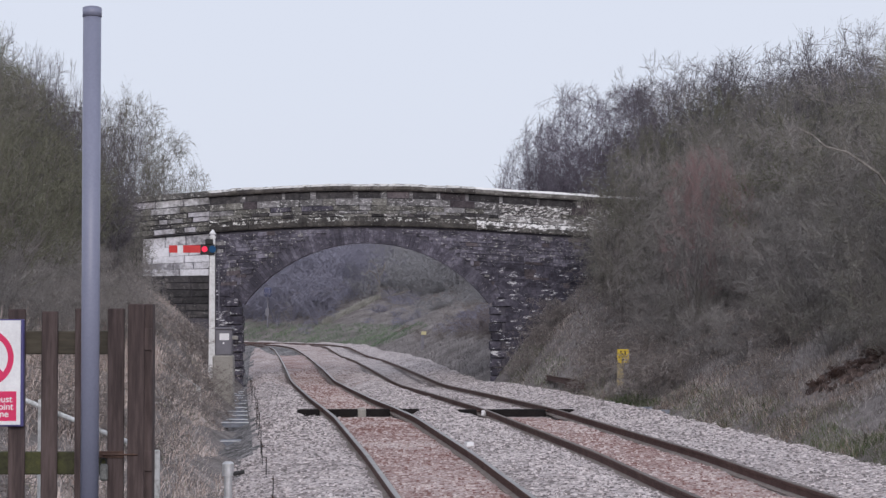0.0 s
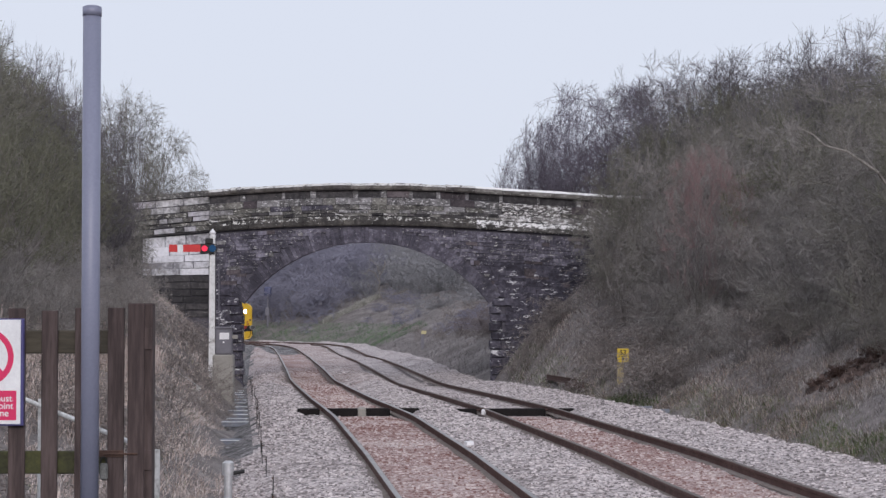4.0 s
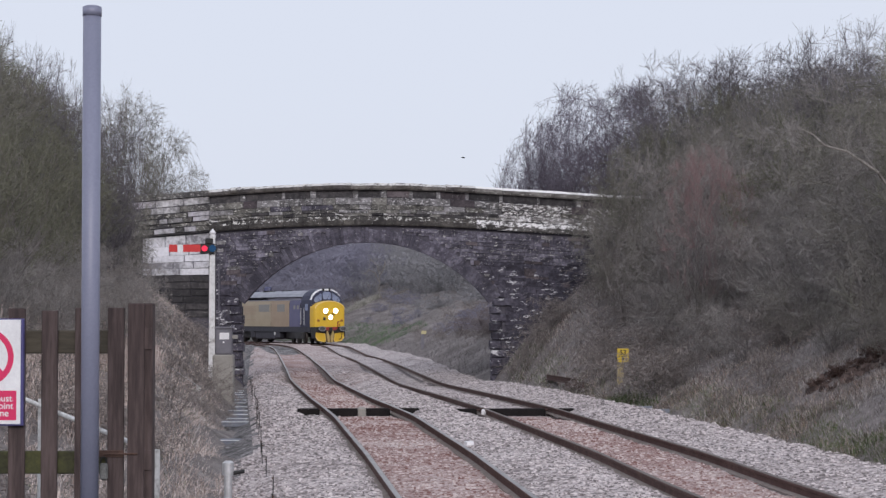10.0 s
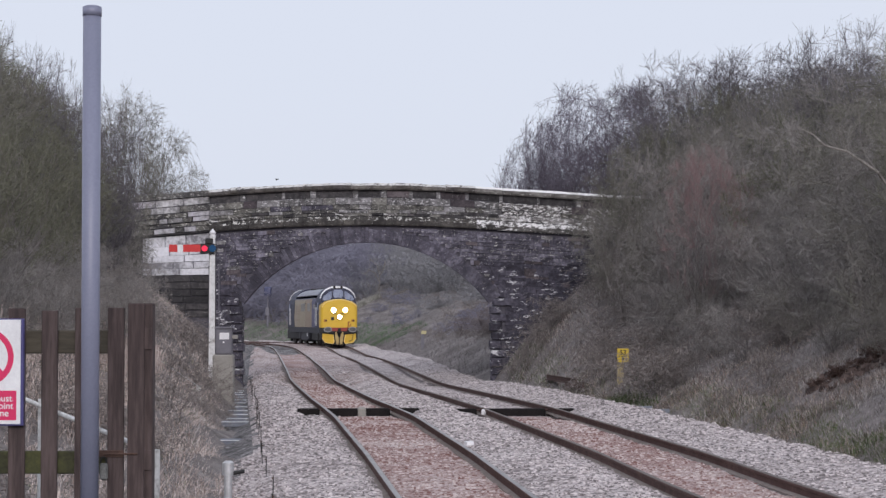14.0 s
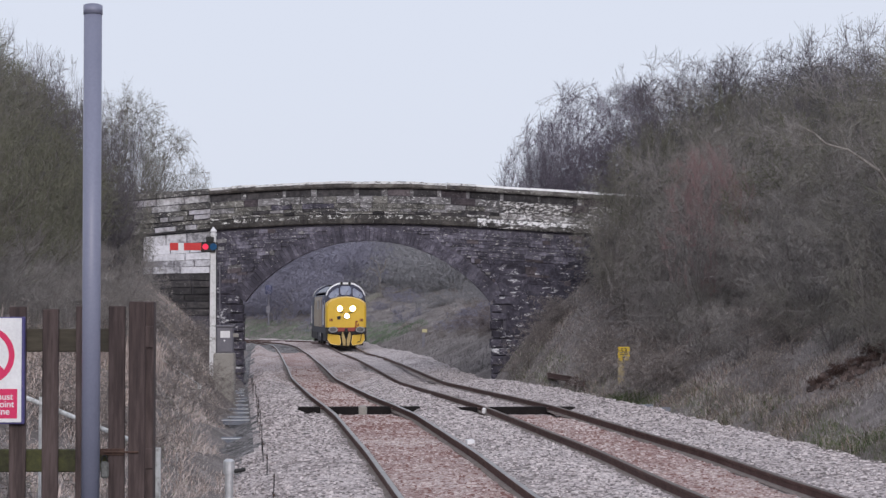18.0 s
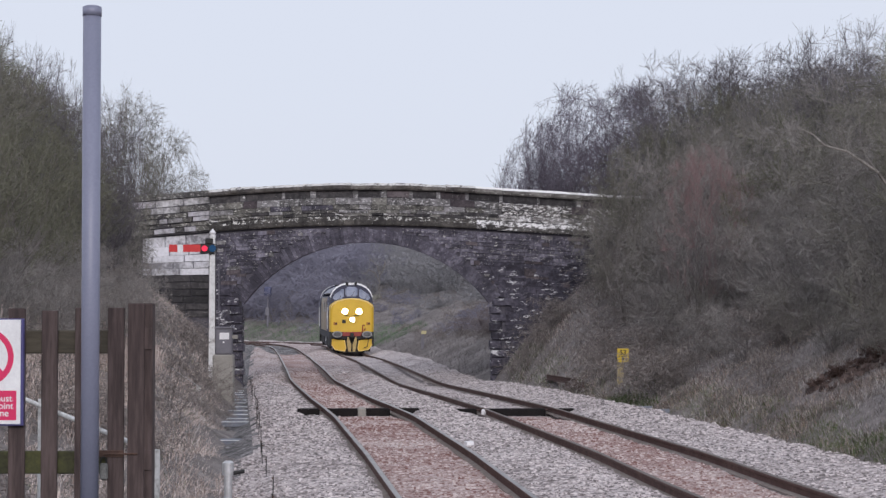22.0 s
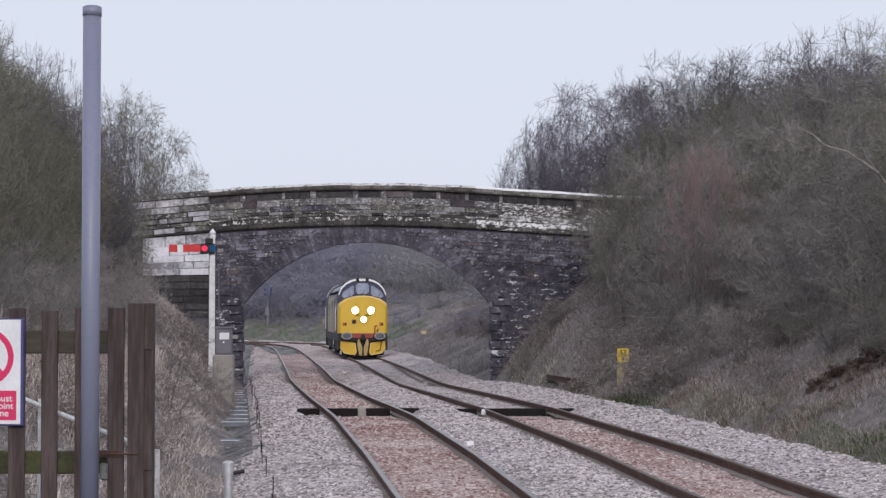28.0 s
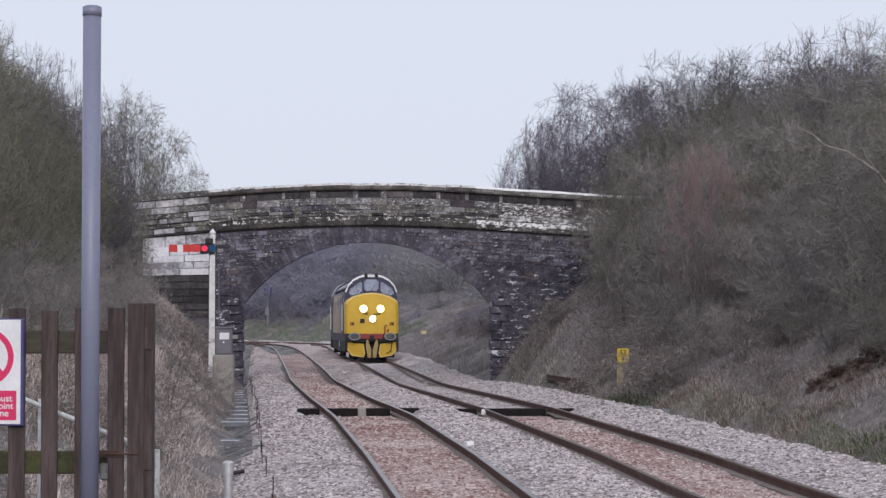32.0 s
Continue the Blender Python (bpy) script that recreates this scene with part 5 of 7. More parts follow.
            for i in range(4):
                j = (i + 1) % 4
                bm.faces.new((fr[j], fr[i], bk[i], bk[j]))
            bmesh.ops.bevel(bm, geom=[e for e in bm.edges if abs(e.verts[0].co.y - e.verts[1].co.y) > 0.03], offset=0.08, segments=3, affect="EDGES")
            put("windscreen", bm, M_L_SKYGLASS, "windscreen pane with sky reflection in its blue-grey colour")
            xm = (x0 + x1) / 2
            if end == 0:
                put("wiper", rod(bmesh.new(), (xm, lean_y(zl) - 0.04, zl), (xm + 0.16, lean_y(zl + 0.3) - 0.04, zl + 0.3), 0.012, n=5), M_L_BLACK)
        # white arc over the windscreens, broken at the headcode
        arc = [p for p in hull(0, LW, top=LTOP + 0.01) if p[2] > 3.0]
        n = len(arc)
        for a, b in ((0, n // 2 - 1), (n // 2 + 1, n - 1)):
            rings = []
            for x, _, z in arc[a:b + 1]:
                d = (Vector((x, 0, z)) - Vector((0, 0, 2.6))).normalized()
                pts = []
                for rr, yy in ((0.015, 0.71), (-0.1, 0.68), (-0.1, 0.81), (0.015, 0.87)):
                    q = Vector((x, 0, z)) + d * rr
                    pts.append((q.x, yy, q.z))
                rings.append(pts)
            v, f = sweep(rings)
            put_mesh("white_arc", v, f, M_WHITE, "white painted roof edge")
        put("headcode_panel", boxed(-0.17, 0.17, 0.6, 0.74, LTOP - 0.14, LTOP - 0.01, 0.01), M_WHITE)
        for s in (-1, 1):
            put("horn_box", boxed(s * 0.26 - 0.07, s * 0.26 + 0.07, 0.59, 0.8, LTOP - 0.19, LTOP + 0.03, 0.02), M_L_BLACK)
            put("cab_window", boxed(s * (LW + 0.004) - 0.01, s * (LW + 0.004) + 0.01, 1.12, 1.62, 2.5, 3.0, 0.004), M_L_SKYGLASS)
            put("cab_door", boxed(s * (LW + 0.004) - 0.01, s * (LW + 0.004) + 0.01, 1.78, 2.22, 1.35, 3.0, 0.004), M_L_BLUE)
            for y in (1.72, 2.29):
                put("handrail", rod(bmesh.new(), (s * (LW + 0.05), y, 1.4), (s * (LW + 0.05), y, 2.7), 0.022, n=6), M_WHITE_OLD)
            bm = bmesh.new()
            rod(bm, (s * 0.86, -0.05, 1.16), (s * 0.86, 0.25, 1.16), 0.15, n=14)
            rod(bm, (s * 0.86, -0.45, 1.16), (s * 0.86, -0.05, 1.16), 0.09, n=14)
            put("buffer", bm, M_L_BLACK)
            bm = rod(bmesh.new(), (s * 0.86, -0.5, 1.14), (s * 0.86, -0.44, 1.14), 0.25, n=24)
            bmesh.ops.scale(bm, vec=(1.16, 1, 0.74), space=Matrix.Translation((-s * 0.86, 0, -1.14)), verts=bm.verts)
            put("buffer_head", bm, M_L_BUFFER, "worn grey oval buffer head")
            bm = rod(bmesh.new(), (s * 0.86, -0.515, 1.14), (s * 0.86, -0.5, 1.14), 0.19, n=20)
            bmesh.ops.scale(bm, vec=(1.16, 1, 0.74), space=Matrix.Translation((-s * 0.86, 0, -1.14)), verts=bm.verts)
            put("buffer_centre", bm, M_L_GREASE, "greasy dark buffer centre")
            pts = [(0.42, 0.78), (1.16, 0.86), (1.18, 0.52), (0.98, 0.24), (0.42, 0.14), (0.34, 0.3)]
            v, f = sweep([[(s * x, y, z) for x, z in pts] for y in (0.02, 0.1)])
            plate = put_mesh("valance", v, f, M_L_YELLOW, "yellow ploughshare plate")
            for (xa, za), (xb, zb) in zip(pts[2:], pts[3:] + pts[:1]):
                bm = rod(bmesh.new(), (s * xa, 0.012, za), (s * xb, 0.012, zb), 0.022, n=6)
                bmesh.ops.transform(bm, matrix=flip, verts=bm.verts)
                part("plate_edge", bm, M_L_BRIGHT, plate)
            put("valance_step", boxed(s * 1.2 - 0.09, s * 1.2 + 0.09, 0.05, 0.6, 0.4, 1.05, 0.02), M_L_BLACK)
            put("tail_lamp", boxed(s * 0.96 - 0.11, s * 0.96 + 0.11, -0.02, 0.08, 1.66, 1.84, 0.02), M_L_ORANGE)
            put("tail_lens", disc(bmesh.new(), (s * 0.96 + 0.04, -0.025, 1.75), 0.05, 0.02, 12), M_L_BLACK)
            put("lamp_rim", disc(bmesh.new(), (s * 0.41, -0.03, 2.47), 0.19, 0.08, 24), M_L_YELLOW)
            put("headlamp", disc(bmesh.new(), (s * 0.41, -0.075, 2.47), 0.16, 0.03, 24), M_L_LAMP if end == 0 else M_L_DEAD, "lit white headlamp" if end == 0 else "")
        # dark rim added to keep this lamp's light off the yellow paint
        put("lamp_rim", disc(bmesh.new(), (0.03, -0.035, 1.99), 0.17, 0.08, 24), M_L_BLACK)
        put("headlamp", disc(bmesh.new(), (0.03, -0.085, 1.99), 0.14, 0.02, 24), M_L_LAMP if end == 0 else M_L_DEAD, "lit white headlamp" if end == 0 else "")
        put("socket_box", boxed(-0.57, -0.36, -0.05, 0.01, 1.78, 1.99, 0.01), M_L_BLACK)
        put("lamp_iron", boxed(0.12, 0.4, -0.04, 0.01, 2.19, 2.25, 0.01), M_L_BLACK)
        put("lamp_iron", boxed(-0.4, -0.2, -0.04, 0.01, 2.2, 2.25, 0.01), M_L_BLACK)
        bm = bmesh.new()
        for a, b in (((0.62, 1.66), (0.62, 1.36)), ((0.62, 1.66), (0.74, 1.66)), ((0.8, 1.5), (0.72, 1.34)), ((0.62, 1.36), (0.52, 1.1))):
            rod(bm, (a[0], -0.06, a[1]), (b[0], -0.06, b[1]), 0.032, n=6)
        put("hose", bm, M_L_RED, "red brake pipe")
        put("multiple_cable", rod(rod(bmesh.new(), (0.98, -0.08, 0.9), (0.9, -0.1, 0.42), 0.022, n=6), (0.9, -0.1, 0.42), (0.68, -0.1, 0.32), 0.022, n=6), M_L_BLACK)
        put("buffer_beam", boxed(-1.27, 1.27, 0.03, 0.7, 0.84, 1.28, 0.02), M_L_BLACK)
        put("beam_plate", boxed(-0.54, 0.54, -0.02, 0.02, 1.02, 1.27, 0.01), M_L_RED, "dark red coupling plate")
        put("coupling_hook", boxed(-0.09, 0.09, -0.28, 0.0, 0.95, 1.22, 0.03), M_L_BLACK)
        for s in (-1, 1):
            v, f = sweep([[(s * x, y, z) for x, z in ((0.26, 0.98), (0.2, 0.98), (0.03, 0.5), (0.05, 0.1), (0.2, 0.12), (0.3, 0.72))] for y in (-0.06, 0.1)])
            put_mesh("plough_cheek", v, f, M_L_PALE, "pale worn plough cheek")
        put("guard_plate", boxed(-1.1, 1.1, 0.25, 0.3, 0.12, 1.0), M_L_BLACK)
    # tanks and bogies
    part("fuel_tank", boxed(-1.2, 1.2, 7.5, 11.3, 0.28, 0.88, 0.08), M_L_UNDER, loco)
    bogies, axles = [], []
    for yc in (3.75, 15.0):
        bogie = part("bogie", box(box(boxed(-1.2, -0.98, -2.7, 2.7, 0.36, 0.87, 0.03), 0.98, 1.2, -2.7, 2.7, 0.36, 0.87, 0.03), -0.9, 0.9, -0.3, 0.3, 0.5, 0.8, 0.03), M_L_BLACK, loco, "dark six-wheeled bogie")
        bogie.matrix_basis = pose(0, yc, 0)
        for dy in (-1.9, 0.0, 1.9):
            bm = bmesh.new()
            rod(bm, (-0.95, 0, 0), (0.95, 0, 0), 0.08, n=12)
            for s in (-1, 1):
                rod(bm, (s * 0.69, 0, 0), (s * 0.82, 0, 0), 0.54, n=28)
                rod(bm, (s * 0.66, 0, 0), (s * 0.69, 0, 0), 0.565, n=28)
                for a in range(6):
                    c, sn = math.cos(a * math.pi / 3), math.sin(a * math.pi / 3)
                    rod(bm, (s * 0.83, 0.3 * c, 0.3 * sn), (s * 0.845, 0.3 * c, 0.3 * sn), 0.05, n=8)
            axle = part("wheelset", bm, M_L_WHEEL, bogie)
            axle.matrix_basis = pose(0, dy, 0.54)
            axles.append((axle, dy))
            for s in (-1, 1):
                part("axlebox", boxed(s * 1.06 - 0.14, s * 1.06 + 0.14, dy - 0.2, dy + 0.2, 0.36, 0.72, 0.04), M_L_BLACK, bogie)
        bogies.append((bogie, yc))
    return loco, bogies, axles


M_L_GREYGLASS = surface("body_window_glass", ((0.16, 0.15, 0.14), (0.22, 0.21, 0.19)), 0.3, bump=0.0)
M_L_UNDER = surface("dusty_blue_underframe", ((0.018, 0.018, 0.026), (0.045, 0.044, 0.056)), 0.7, scale=3, fine=30, bump=0.2)
M_L_GREASE = surface("greased_steel", ((0.05, 0.05, 0.052), (0.12, 0.12, 0.125)), 0.45, 0.4, scale=5, fine=30, bump=0.1)
M_L_BRIGHT = surface("pale_yellow_trim", ((0.74, 0.52, 0.16), (0.82, 0.62, 0.25)), 0.45, bump=0.0)
M_L_BUFFER = surface("worn_buffer_steel", ((0.16, 0.16, 0.17), (0.36, 0.36, 0.37)), 0.5, 0.5, scale=4, fine=30, bump=0.1)
M_L_ORANGE = surface("tail_lamp_glass", ((0.3, 0.12, 0.02), (0.4, 0.16, 0.03)), 0.3, bump=0.0)
M_L_DEAD = surface("unlit_lamp_glass", ((0.3, 0.3, 0.3), (0.4, 0.4, 0.4)), 0.2, bump=0.0)
M_L_PALE = surface("worn_pale_plate", ((0.26, 0.17, 0.06), (0.5, 0.38, 0.16)), 0.6, scale=3, fine=20, bump=0.1)
M_L_WHEEL = surface("wheel_steel", ((0.03, 0.025, 0.022), (0.07, 0.06, 0.055)), 0.6, 0.5, scale=3, fine=30, bump=0.1)
LOCO, BOGIES, AXLES = build_loco()


def build_bird():
    ob = empty("bird")
    tagged(ob, "small dark bird in flight against the sky", "bird")
    v, f = sweep([[(x, r * math.cos(a), r * math.sin(a)) for a in np.linspace(0, 2 * math.pi, 9)[:-1]] for x, r in ((-0.24, 0.012), (-0.17, 0.05), (-0.02, 0.065), (0.12, 0.045), (0.3, 0.012))])
    mesh_part("body", v, f, M_BLACK, ob)
    for s in (-1, 1):
        wing = mesh_part("wing", [(-0.1, 0, 0), (0.1, 0, 0), (0.08, s * 0.2, 0.02), (0.12, s * 0.42, 0), (-0.06, s * 0.22, 0.02),
                                  (-0.1, 0, 0.012), (0.1, 0, 0.012), (0.08, s * 0.2, 0.03), (0.12, s * 0.42, 0.006), (-0.06, s * 0.22, 0.03)],
                         [(0, 1, 2, 4), (4, 2, 3), (9, 7, 6, 5), (8, 7, 9), (0, 5, 6, 1), (1, 6, 7, 2), (2, 7, 8, 3), (3, 8, 9, 4), (4, 9, 5, 0)], M_BLACK, ob)
        WINGS.append((wing, s))
    return ob


WINGS = []
BIRD = build_bird()
for piece in BIRD.children:
    piece.data.transform(Matrix.Scale(0.36, 4))


# ---- vegetation ----
def tubes(segments, sides):
    """Tapered twigs from rows of (p, q, radius at p, radius at q): prisms, or slivers where they are finest."""
    s = np.asarray(segments)
    p, q, r0, r1 = s[:, 0:3], s[:, 3:6], s[:, 6], s[:, 7]
    d = q - p
    d /= np.linalg.norm(d, axis=1, keepdims=True) + 1e-9
    ref = np.random.default_rng(len(s)).normal(0, 1, (len(s), 3))
    u = np.cross(d, ref)
    u /= np.linalg.norm(u, axis=1, keepdims=True) + 1e-9
    w = np.cross(d, u)
    rings = []
    for base, r in ((p, r0), (q, r1)):
        for k in range(sides):
            a = 2 * math.pi * k / sides
            rings.append(base + (u * math.cos(a) + w * math.sin(a)) * r[:, None])
    verts = np.stack(rings, 1)
    o = 2 * sides * np.arange(len(s))[:, None, None]
    pattern = [(0, 1, 4, 3), (1, 2, 5, 4), (2, 0, 3, 5)] if sides == 3 else [(0, 1, 3, 2)]
    return verts.reshape(-1, 3), (np.array(pattern)[None] + o).reshape(-1, 4)


def grow(seed, height, radius, stems, kids, thin, upright, wild, first=0.15, reach=((0.38, 0.6), (0.29, 0.5), (0.22, 0.44))):
    """Bare shrub or tree inside a lumpy egg: stems that fork into limbs, limbs into twigs."""
    rng = np.random.default_rng(seed)
    thick, fine = [], []
    lumps = rng.normal(0, 1, (7, 3))
    lumps /= np.linalg.norm(lumps, axis=1, keepdims=True)

    def inside(p):
        h = p[2] / height
        if h < 0.12:
            return True
        d = np.array([p[0] / radius, p[1] / radius, (h - 0.5) / 0.46])
        n = np.linalg.norm(d)
        return n < 0.8 + 0.15 * np.max(lumps @ (d / (n + 1e-6))) ** 3 + rng.exponential(0.03)

    def branch(p, d, length, r, level):
        n = (7, 4, 2, 1)[level]
        pts = [p]
        for i in range(n):
            d = d + rng.normal(0, (0.15, 0.2, 0.28, 0.25)[level] * wild, 3)
            d[2] += (0.1, 0.1, 0.2, 0.3)[level] * upright
            d = d / np.linalg.norm(d)
            p = p + d * length / n
            if (level > 0 or i > 1) and not inside(p):
                break
            pts.append(p)
        n = len(pts) - 1
        if n < 1 or (level < 2 and n < 2):
            return
        girth = [max(r * (1 - i / (n + 0.15)), thin * 0.75) for i in range(n + 1)]
        for i in range(n):
            (fine if level >= 2 else thick).append((*pts[i], *pts[i + 1], girth[i], girth[i + 1]))
        if level == 3:
            return
        for _ in range(kids[level]):
            f = rng.uniform(first if level == 0 else 0.15, 0.999)
            k = int(f * n)
            q = pts[k] + (pts[k + 1] - pts[k]) * (f * n - k)
            along = (pts[k + 1] - pts[k]) / np.linalg.norm(pts[k + 1] - pts[k])
            nd = along + rng.normal(0, (0.6, 0.6, 0.5)[level] * wild, 3)
            nd[2] += (0.2, 0.2, 0.35)[level] * upright
            branch(q, nd / np.linalg.norm(nd), length * rng.uniform(*reach[level]), max(girth[k] * 0.6, thin), level + 1)

    for _ in range(stems):
        a = rng.uniform(0, 6.28)
        lean = rng.uniform(0.02, 0.9 * radius / (0.5 * height))
        d = np.array([math.cos(a) * lean, math.sin(a) * lean, 1.0])
        branch(np.array([math.cos(a), math.sin(a), 0]) * rng.uniform(0.0, 0.04), d / np.linalg.norm(d), height * rng.uniform(0.75, 0.98), 0.0075 * height, 0)
    return thick, fine


KINDS = {}


def shrub_kind(key, seed, height, radius, stems, kids, thin, bark, twig, upright=0.6, wild=1.0, first=0.15, **kw):
    thick, fine = grow(seed, height, radius, stems, kids, thin, upright, wild, first, **kw)
    out = []
    height = max(g[5] for g in fine)
    for segs, m, sides in ((thick, bark, 3), (fine, twig, 2)):
        v, f = tubes(segs, sides)
        ob = mesh_part("tmp", v, f, m)
        out.append(ob.data)
        bpy.data.objects.remove(ob)
    KINDS[key] = (out, height, radius)


def plant(key, x, y, scale, turn, label="", group="", wide=1.0, sink=0.15):
    meshes, h, _ = KINDS[key]
    tree = "tree" in key
    ob = empty("bare_tree" if tree else "bush", pose(x, y, ground_at(x, y) - sink, 0, 0, turn) @ Matrix.Diagonal((scale * wide, scale * wide, scale, 1)))
    tagged(ob, label or SHRUB_LABELS[key], "tree" if tree else "bush", group)
    for nm, me in zip(("trunk", "crown"), meshes):
        c = new(nm, me)
        c.parent = ob
    return ob


shrub_kind("scrub", 1, 3.4, 1.9, 9, (6, 7, 15), 0.0026, M_TWIG_MID, M_TWIG, 0.2, 1.25, 0.03)
shrub_kind("thorn", 2, 3.6, 1.9, 8, (6, 7, 16), 0.0026, M_TWIG_MID, M_TWIG_PALE, 0.05, 1.35, 0.03)
shrub_kind("elder", 3, 3.4, 1.8, 8, (6, 7, 15), 0.0026, M_TWIG_MID, M_TWIG_GREEN, 0.2, 1.2, 0.03)
shrub_kind("willow", 4, 4.2, 1.8, 9, (6, 6, 14), 0.0026, M_TWIG_MID, M_TWIG_GREEN, 0.4, 1.2)
shrub_kind("dogwood", 5, 2.4, 1.4, 9, (5, 6, 12), 0.0022, M_TWIG_MID, M_TWIG_RED, 0.5, 1.1, 0.55)
CROWN = ((0.32, 0.55), (0.18, 0.36), (0.25, 0.5))  # lengths of the forks of a tree
shrub_kind("tree", 6, 8.0, 3.9, 6, (11, 13, 9), 0.0054, M_TWIG_FAR, M_TWIG_FAR, 0.12, 1.3, 0.12, reach=CROWN)
shrub_kind("spreading_tree", 16, 8.0, 3.9, 5, (10, 12, 9), 0.0048, M_TWIG_MID, M_TWIG, -0.05, 1.3, 0.2, reach=CROWN)
shrub_kind("bank_tree", 9, 6.5, 3.0, 6, (11, 13, 9), 0.004, M_TWIG_DARK, M_TWIG_DARK, 0.25, 1.25, 0.25, reach=CROWN)
shrub_kind("hill_tree", 7, 6.0, 3.4, 8, (5, 6, 6), 0.014, M_TWIG_HAZED, M_TWIG_HAZED, 0.15, 1.3, 0.03)
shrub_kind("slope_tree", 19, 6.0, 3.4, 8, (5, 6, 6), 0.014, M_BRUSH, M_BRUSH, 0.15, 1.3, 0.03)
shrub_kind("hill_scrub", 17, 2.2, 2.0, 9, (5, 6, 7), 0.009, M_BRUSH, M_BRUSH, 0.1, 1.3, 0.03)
shrub_kind("hill_brush", 27, 2.0, 2.0, 9, (5, 5, 5), 0.011, M_TWIG_HAZED, M_TWIG_HAZED, 0.1, 1.3, 0.03)
shrub_kind("slope_brush", 28, 1.8, 2.0, 9, (4, 5, 5), 0.011, M_BRUSH_BROWN, M_BRUSH_BROWN, -0.1, 1.3, 0.03)
shrub_kind("bramble", 8, 1.1, 1.2, 11, (6, 5, 4), 0.004, M_TWIG_MID, M_BRAMBLE, -0.5, 1.3)
shrub_kind("bracken", 10, 0.7, 0.9, 12, (7, 5, 6), 0.009, M_BRACKEN, M_BRACKEN, 0.0, 1.4, 0.05)

RNG = random.Random(21)
SHRUB_LABELS = {"scrub": "bare brown winter scrub on the cutting side", "thorn": "dense leafless thorn bush with pale grey twigs",
                "elder": "bare elder bush with greenish lichened twigs", "willow": "upright bare willow bush with olive twigs",
                "dogwood": "bare dogwood with reddish winter twigs", "tree": "tall leafless dark-branched tree beyond the bridge",
                "spreading_tree": "leafless spreading tree behind the wing wall", "bank_tree": "leafless dark-branched tree on the bank top", "hill_tree": "leafless tree on the hillside beyond the bridge, haze in its grey",
                "slope_brush": "low bare red-brown brushwood on the slope", "hill_brush": "low bare brushwood on the slope, haze in its purple-grey", "slope_tree": "leafless olive-grey tree on the slope beyond the bridge", "hill_scrub": "low bare brushwood on the slope beyond the bridge", "bramble": "low tangled brown bramble on the bank", "bracken": "heap of dead rust-brown bracken on the bank"}
# skylines of the two banks: how far right of the view's axis, and how high, per metre of depth
SKY_RIGHT = ((800, 400), (865, 330), (876, 290), (902, 235), (964, 166), (1012, 138), (1083, 126), (1130, 132), (1160, 128), (1207, 96), (1274, 98), (1331, 90),
             (1398, 62), (1446, 74), (1494, 84), (1522, 50), (1568, 10), (1800, -60))
SKY_LEFT = ((-300, -100), (-100, -20), (0, 42), (40, 82), (80, 114), (120, 146), (160, 168), (190, 146), (240, 160), (280, 205), (310, 250), (340, 275), (365, 310), (400, 420))


def skyline(table, x, y):
    px = 784 + F * x / y
    py = np.interp(px, [r[0] for r in table], [r[1] for r in table])
    return EYE[2] + (550.7 - py) * y / F


def hedge(side, table, rows, kinds, group, limit):
    """Shrubs in rows along the bank: (offset, first depth, last depth, spacing, share of the skyline's height)."""
    for u, d0, d1, step, share in rows:
        d = d0
        while d < d1:
            i = index_at(d)
            p = LINE[i] + NORMAL[i] * (side * (u + RNG.uniform(-0.5, 0.5)))
            d += step * RNG.uniform(0.85, 1.15)
            px = 784 + F * p[0] / p[1]
            key = RNG.choice(kinds)
            h, r = KINDS[key][1:]
            room = skyline(table, p[0], p[1]) - ground_at(p[0], p[1]) + 0.15
            tall = min(room * share * RNG.uniform(0.96, 1.04), 8.6 if "tree" not in key else 12.5)
            if tall < 0.7:
                continue
            s = tall / h
            wide = min(1.5, max(0.75, 1.0 / s ** 0.35))
            reach = r * s * wide * F / p[1] * 1.0
            if (side > 0 and px - reach < limit) or (side < 0 and px + reach > limit):
                continue
            if px > 1568 + reach + 40 or px < -reach - 40:
                continue
            plant(key, p[0], p[1], s, RNG.uniform(0, 360), "", group, wide)


hedge(1, SKY_RIGHT, ((5.7, 30, 56, 2.2, 0.24), (6.8, 30, 73, 2.6, 0.48)), ("thorn", "thorn", "scrub"), "scrub on the bank", 1005)
MIX_R = ("scrub", "thorn", "scrub", "elder", "thorn")
hedge(1, SKY_RIGHT, ((8.2, 27, 73, 2.3, 0.76), (10.2, 26, 73, 2.6, 0.88), (12.6, 32, 74, 3.0, 0.91)), MIX_R, "scrub on the bank", 1005)
hedge(-1, SKY_LEFT, ((8.4, 40, 66, 3.2, 0.3), (10.0, 24, 70, 2.4, 0.72), (11.6, 26, 72, 2.6, 0.88), (12.8, 26, 60, 2.4, 0.9), (14, 34, 72, 3.0, 0.92)), ("elder", "willow", "elder", "willow", "scrub"), "scrub on the bank", 272)
for px, d, top in ((1088, 67, 235), (1104, 63, 290), (1072, 70, 320), (1062, 71.5, 410), (222, 58, 300), (200, 54, 280)):
    x = (px - 784) * d / F
    plant("scrub", x, d, (EYE[2] + (550.7 - top) * d / F - ground_at(x, d)) / KINDS["scrub"][1], px, "", "scrub on the bank", 0.6)
hedge(1, SKY_RIGHT, ((8.0, 80, 112, 6.5, 0.95), (11.5, 81, 125, 6.5, 1.0)), ("tree",), "trees beyond the bridge", 850)
hedge(1, SKY_RIGHT, ((6.0, 92, 150, 5.0, 0.1), (9.5, 100, 150, 5.0, 0.16)), ("bramble",), "scrub beyond the bridge", 690)
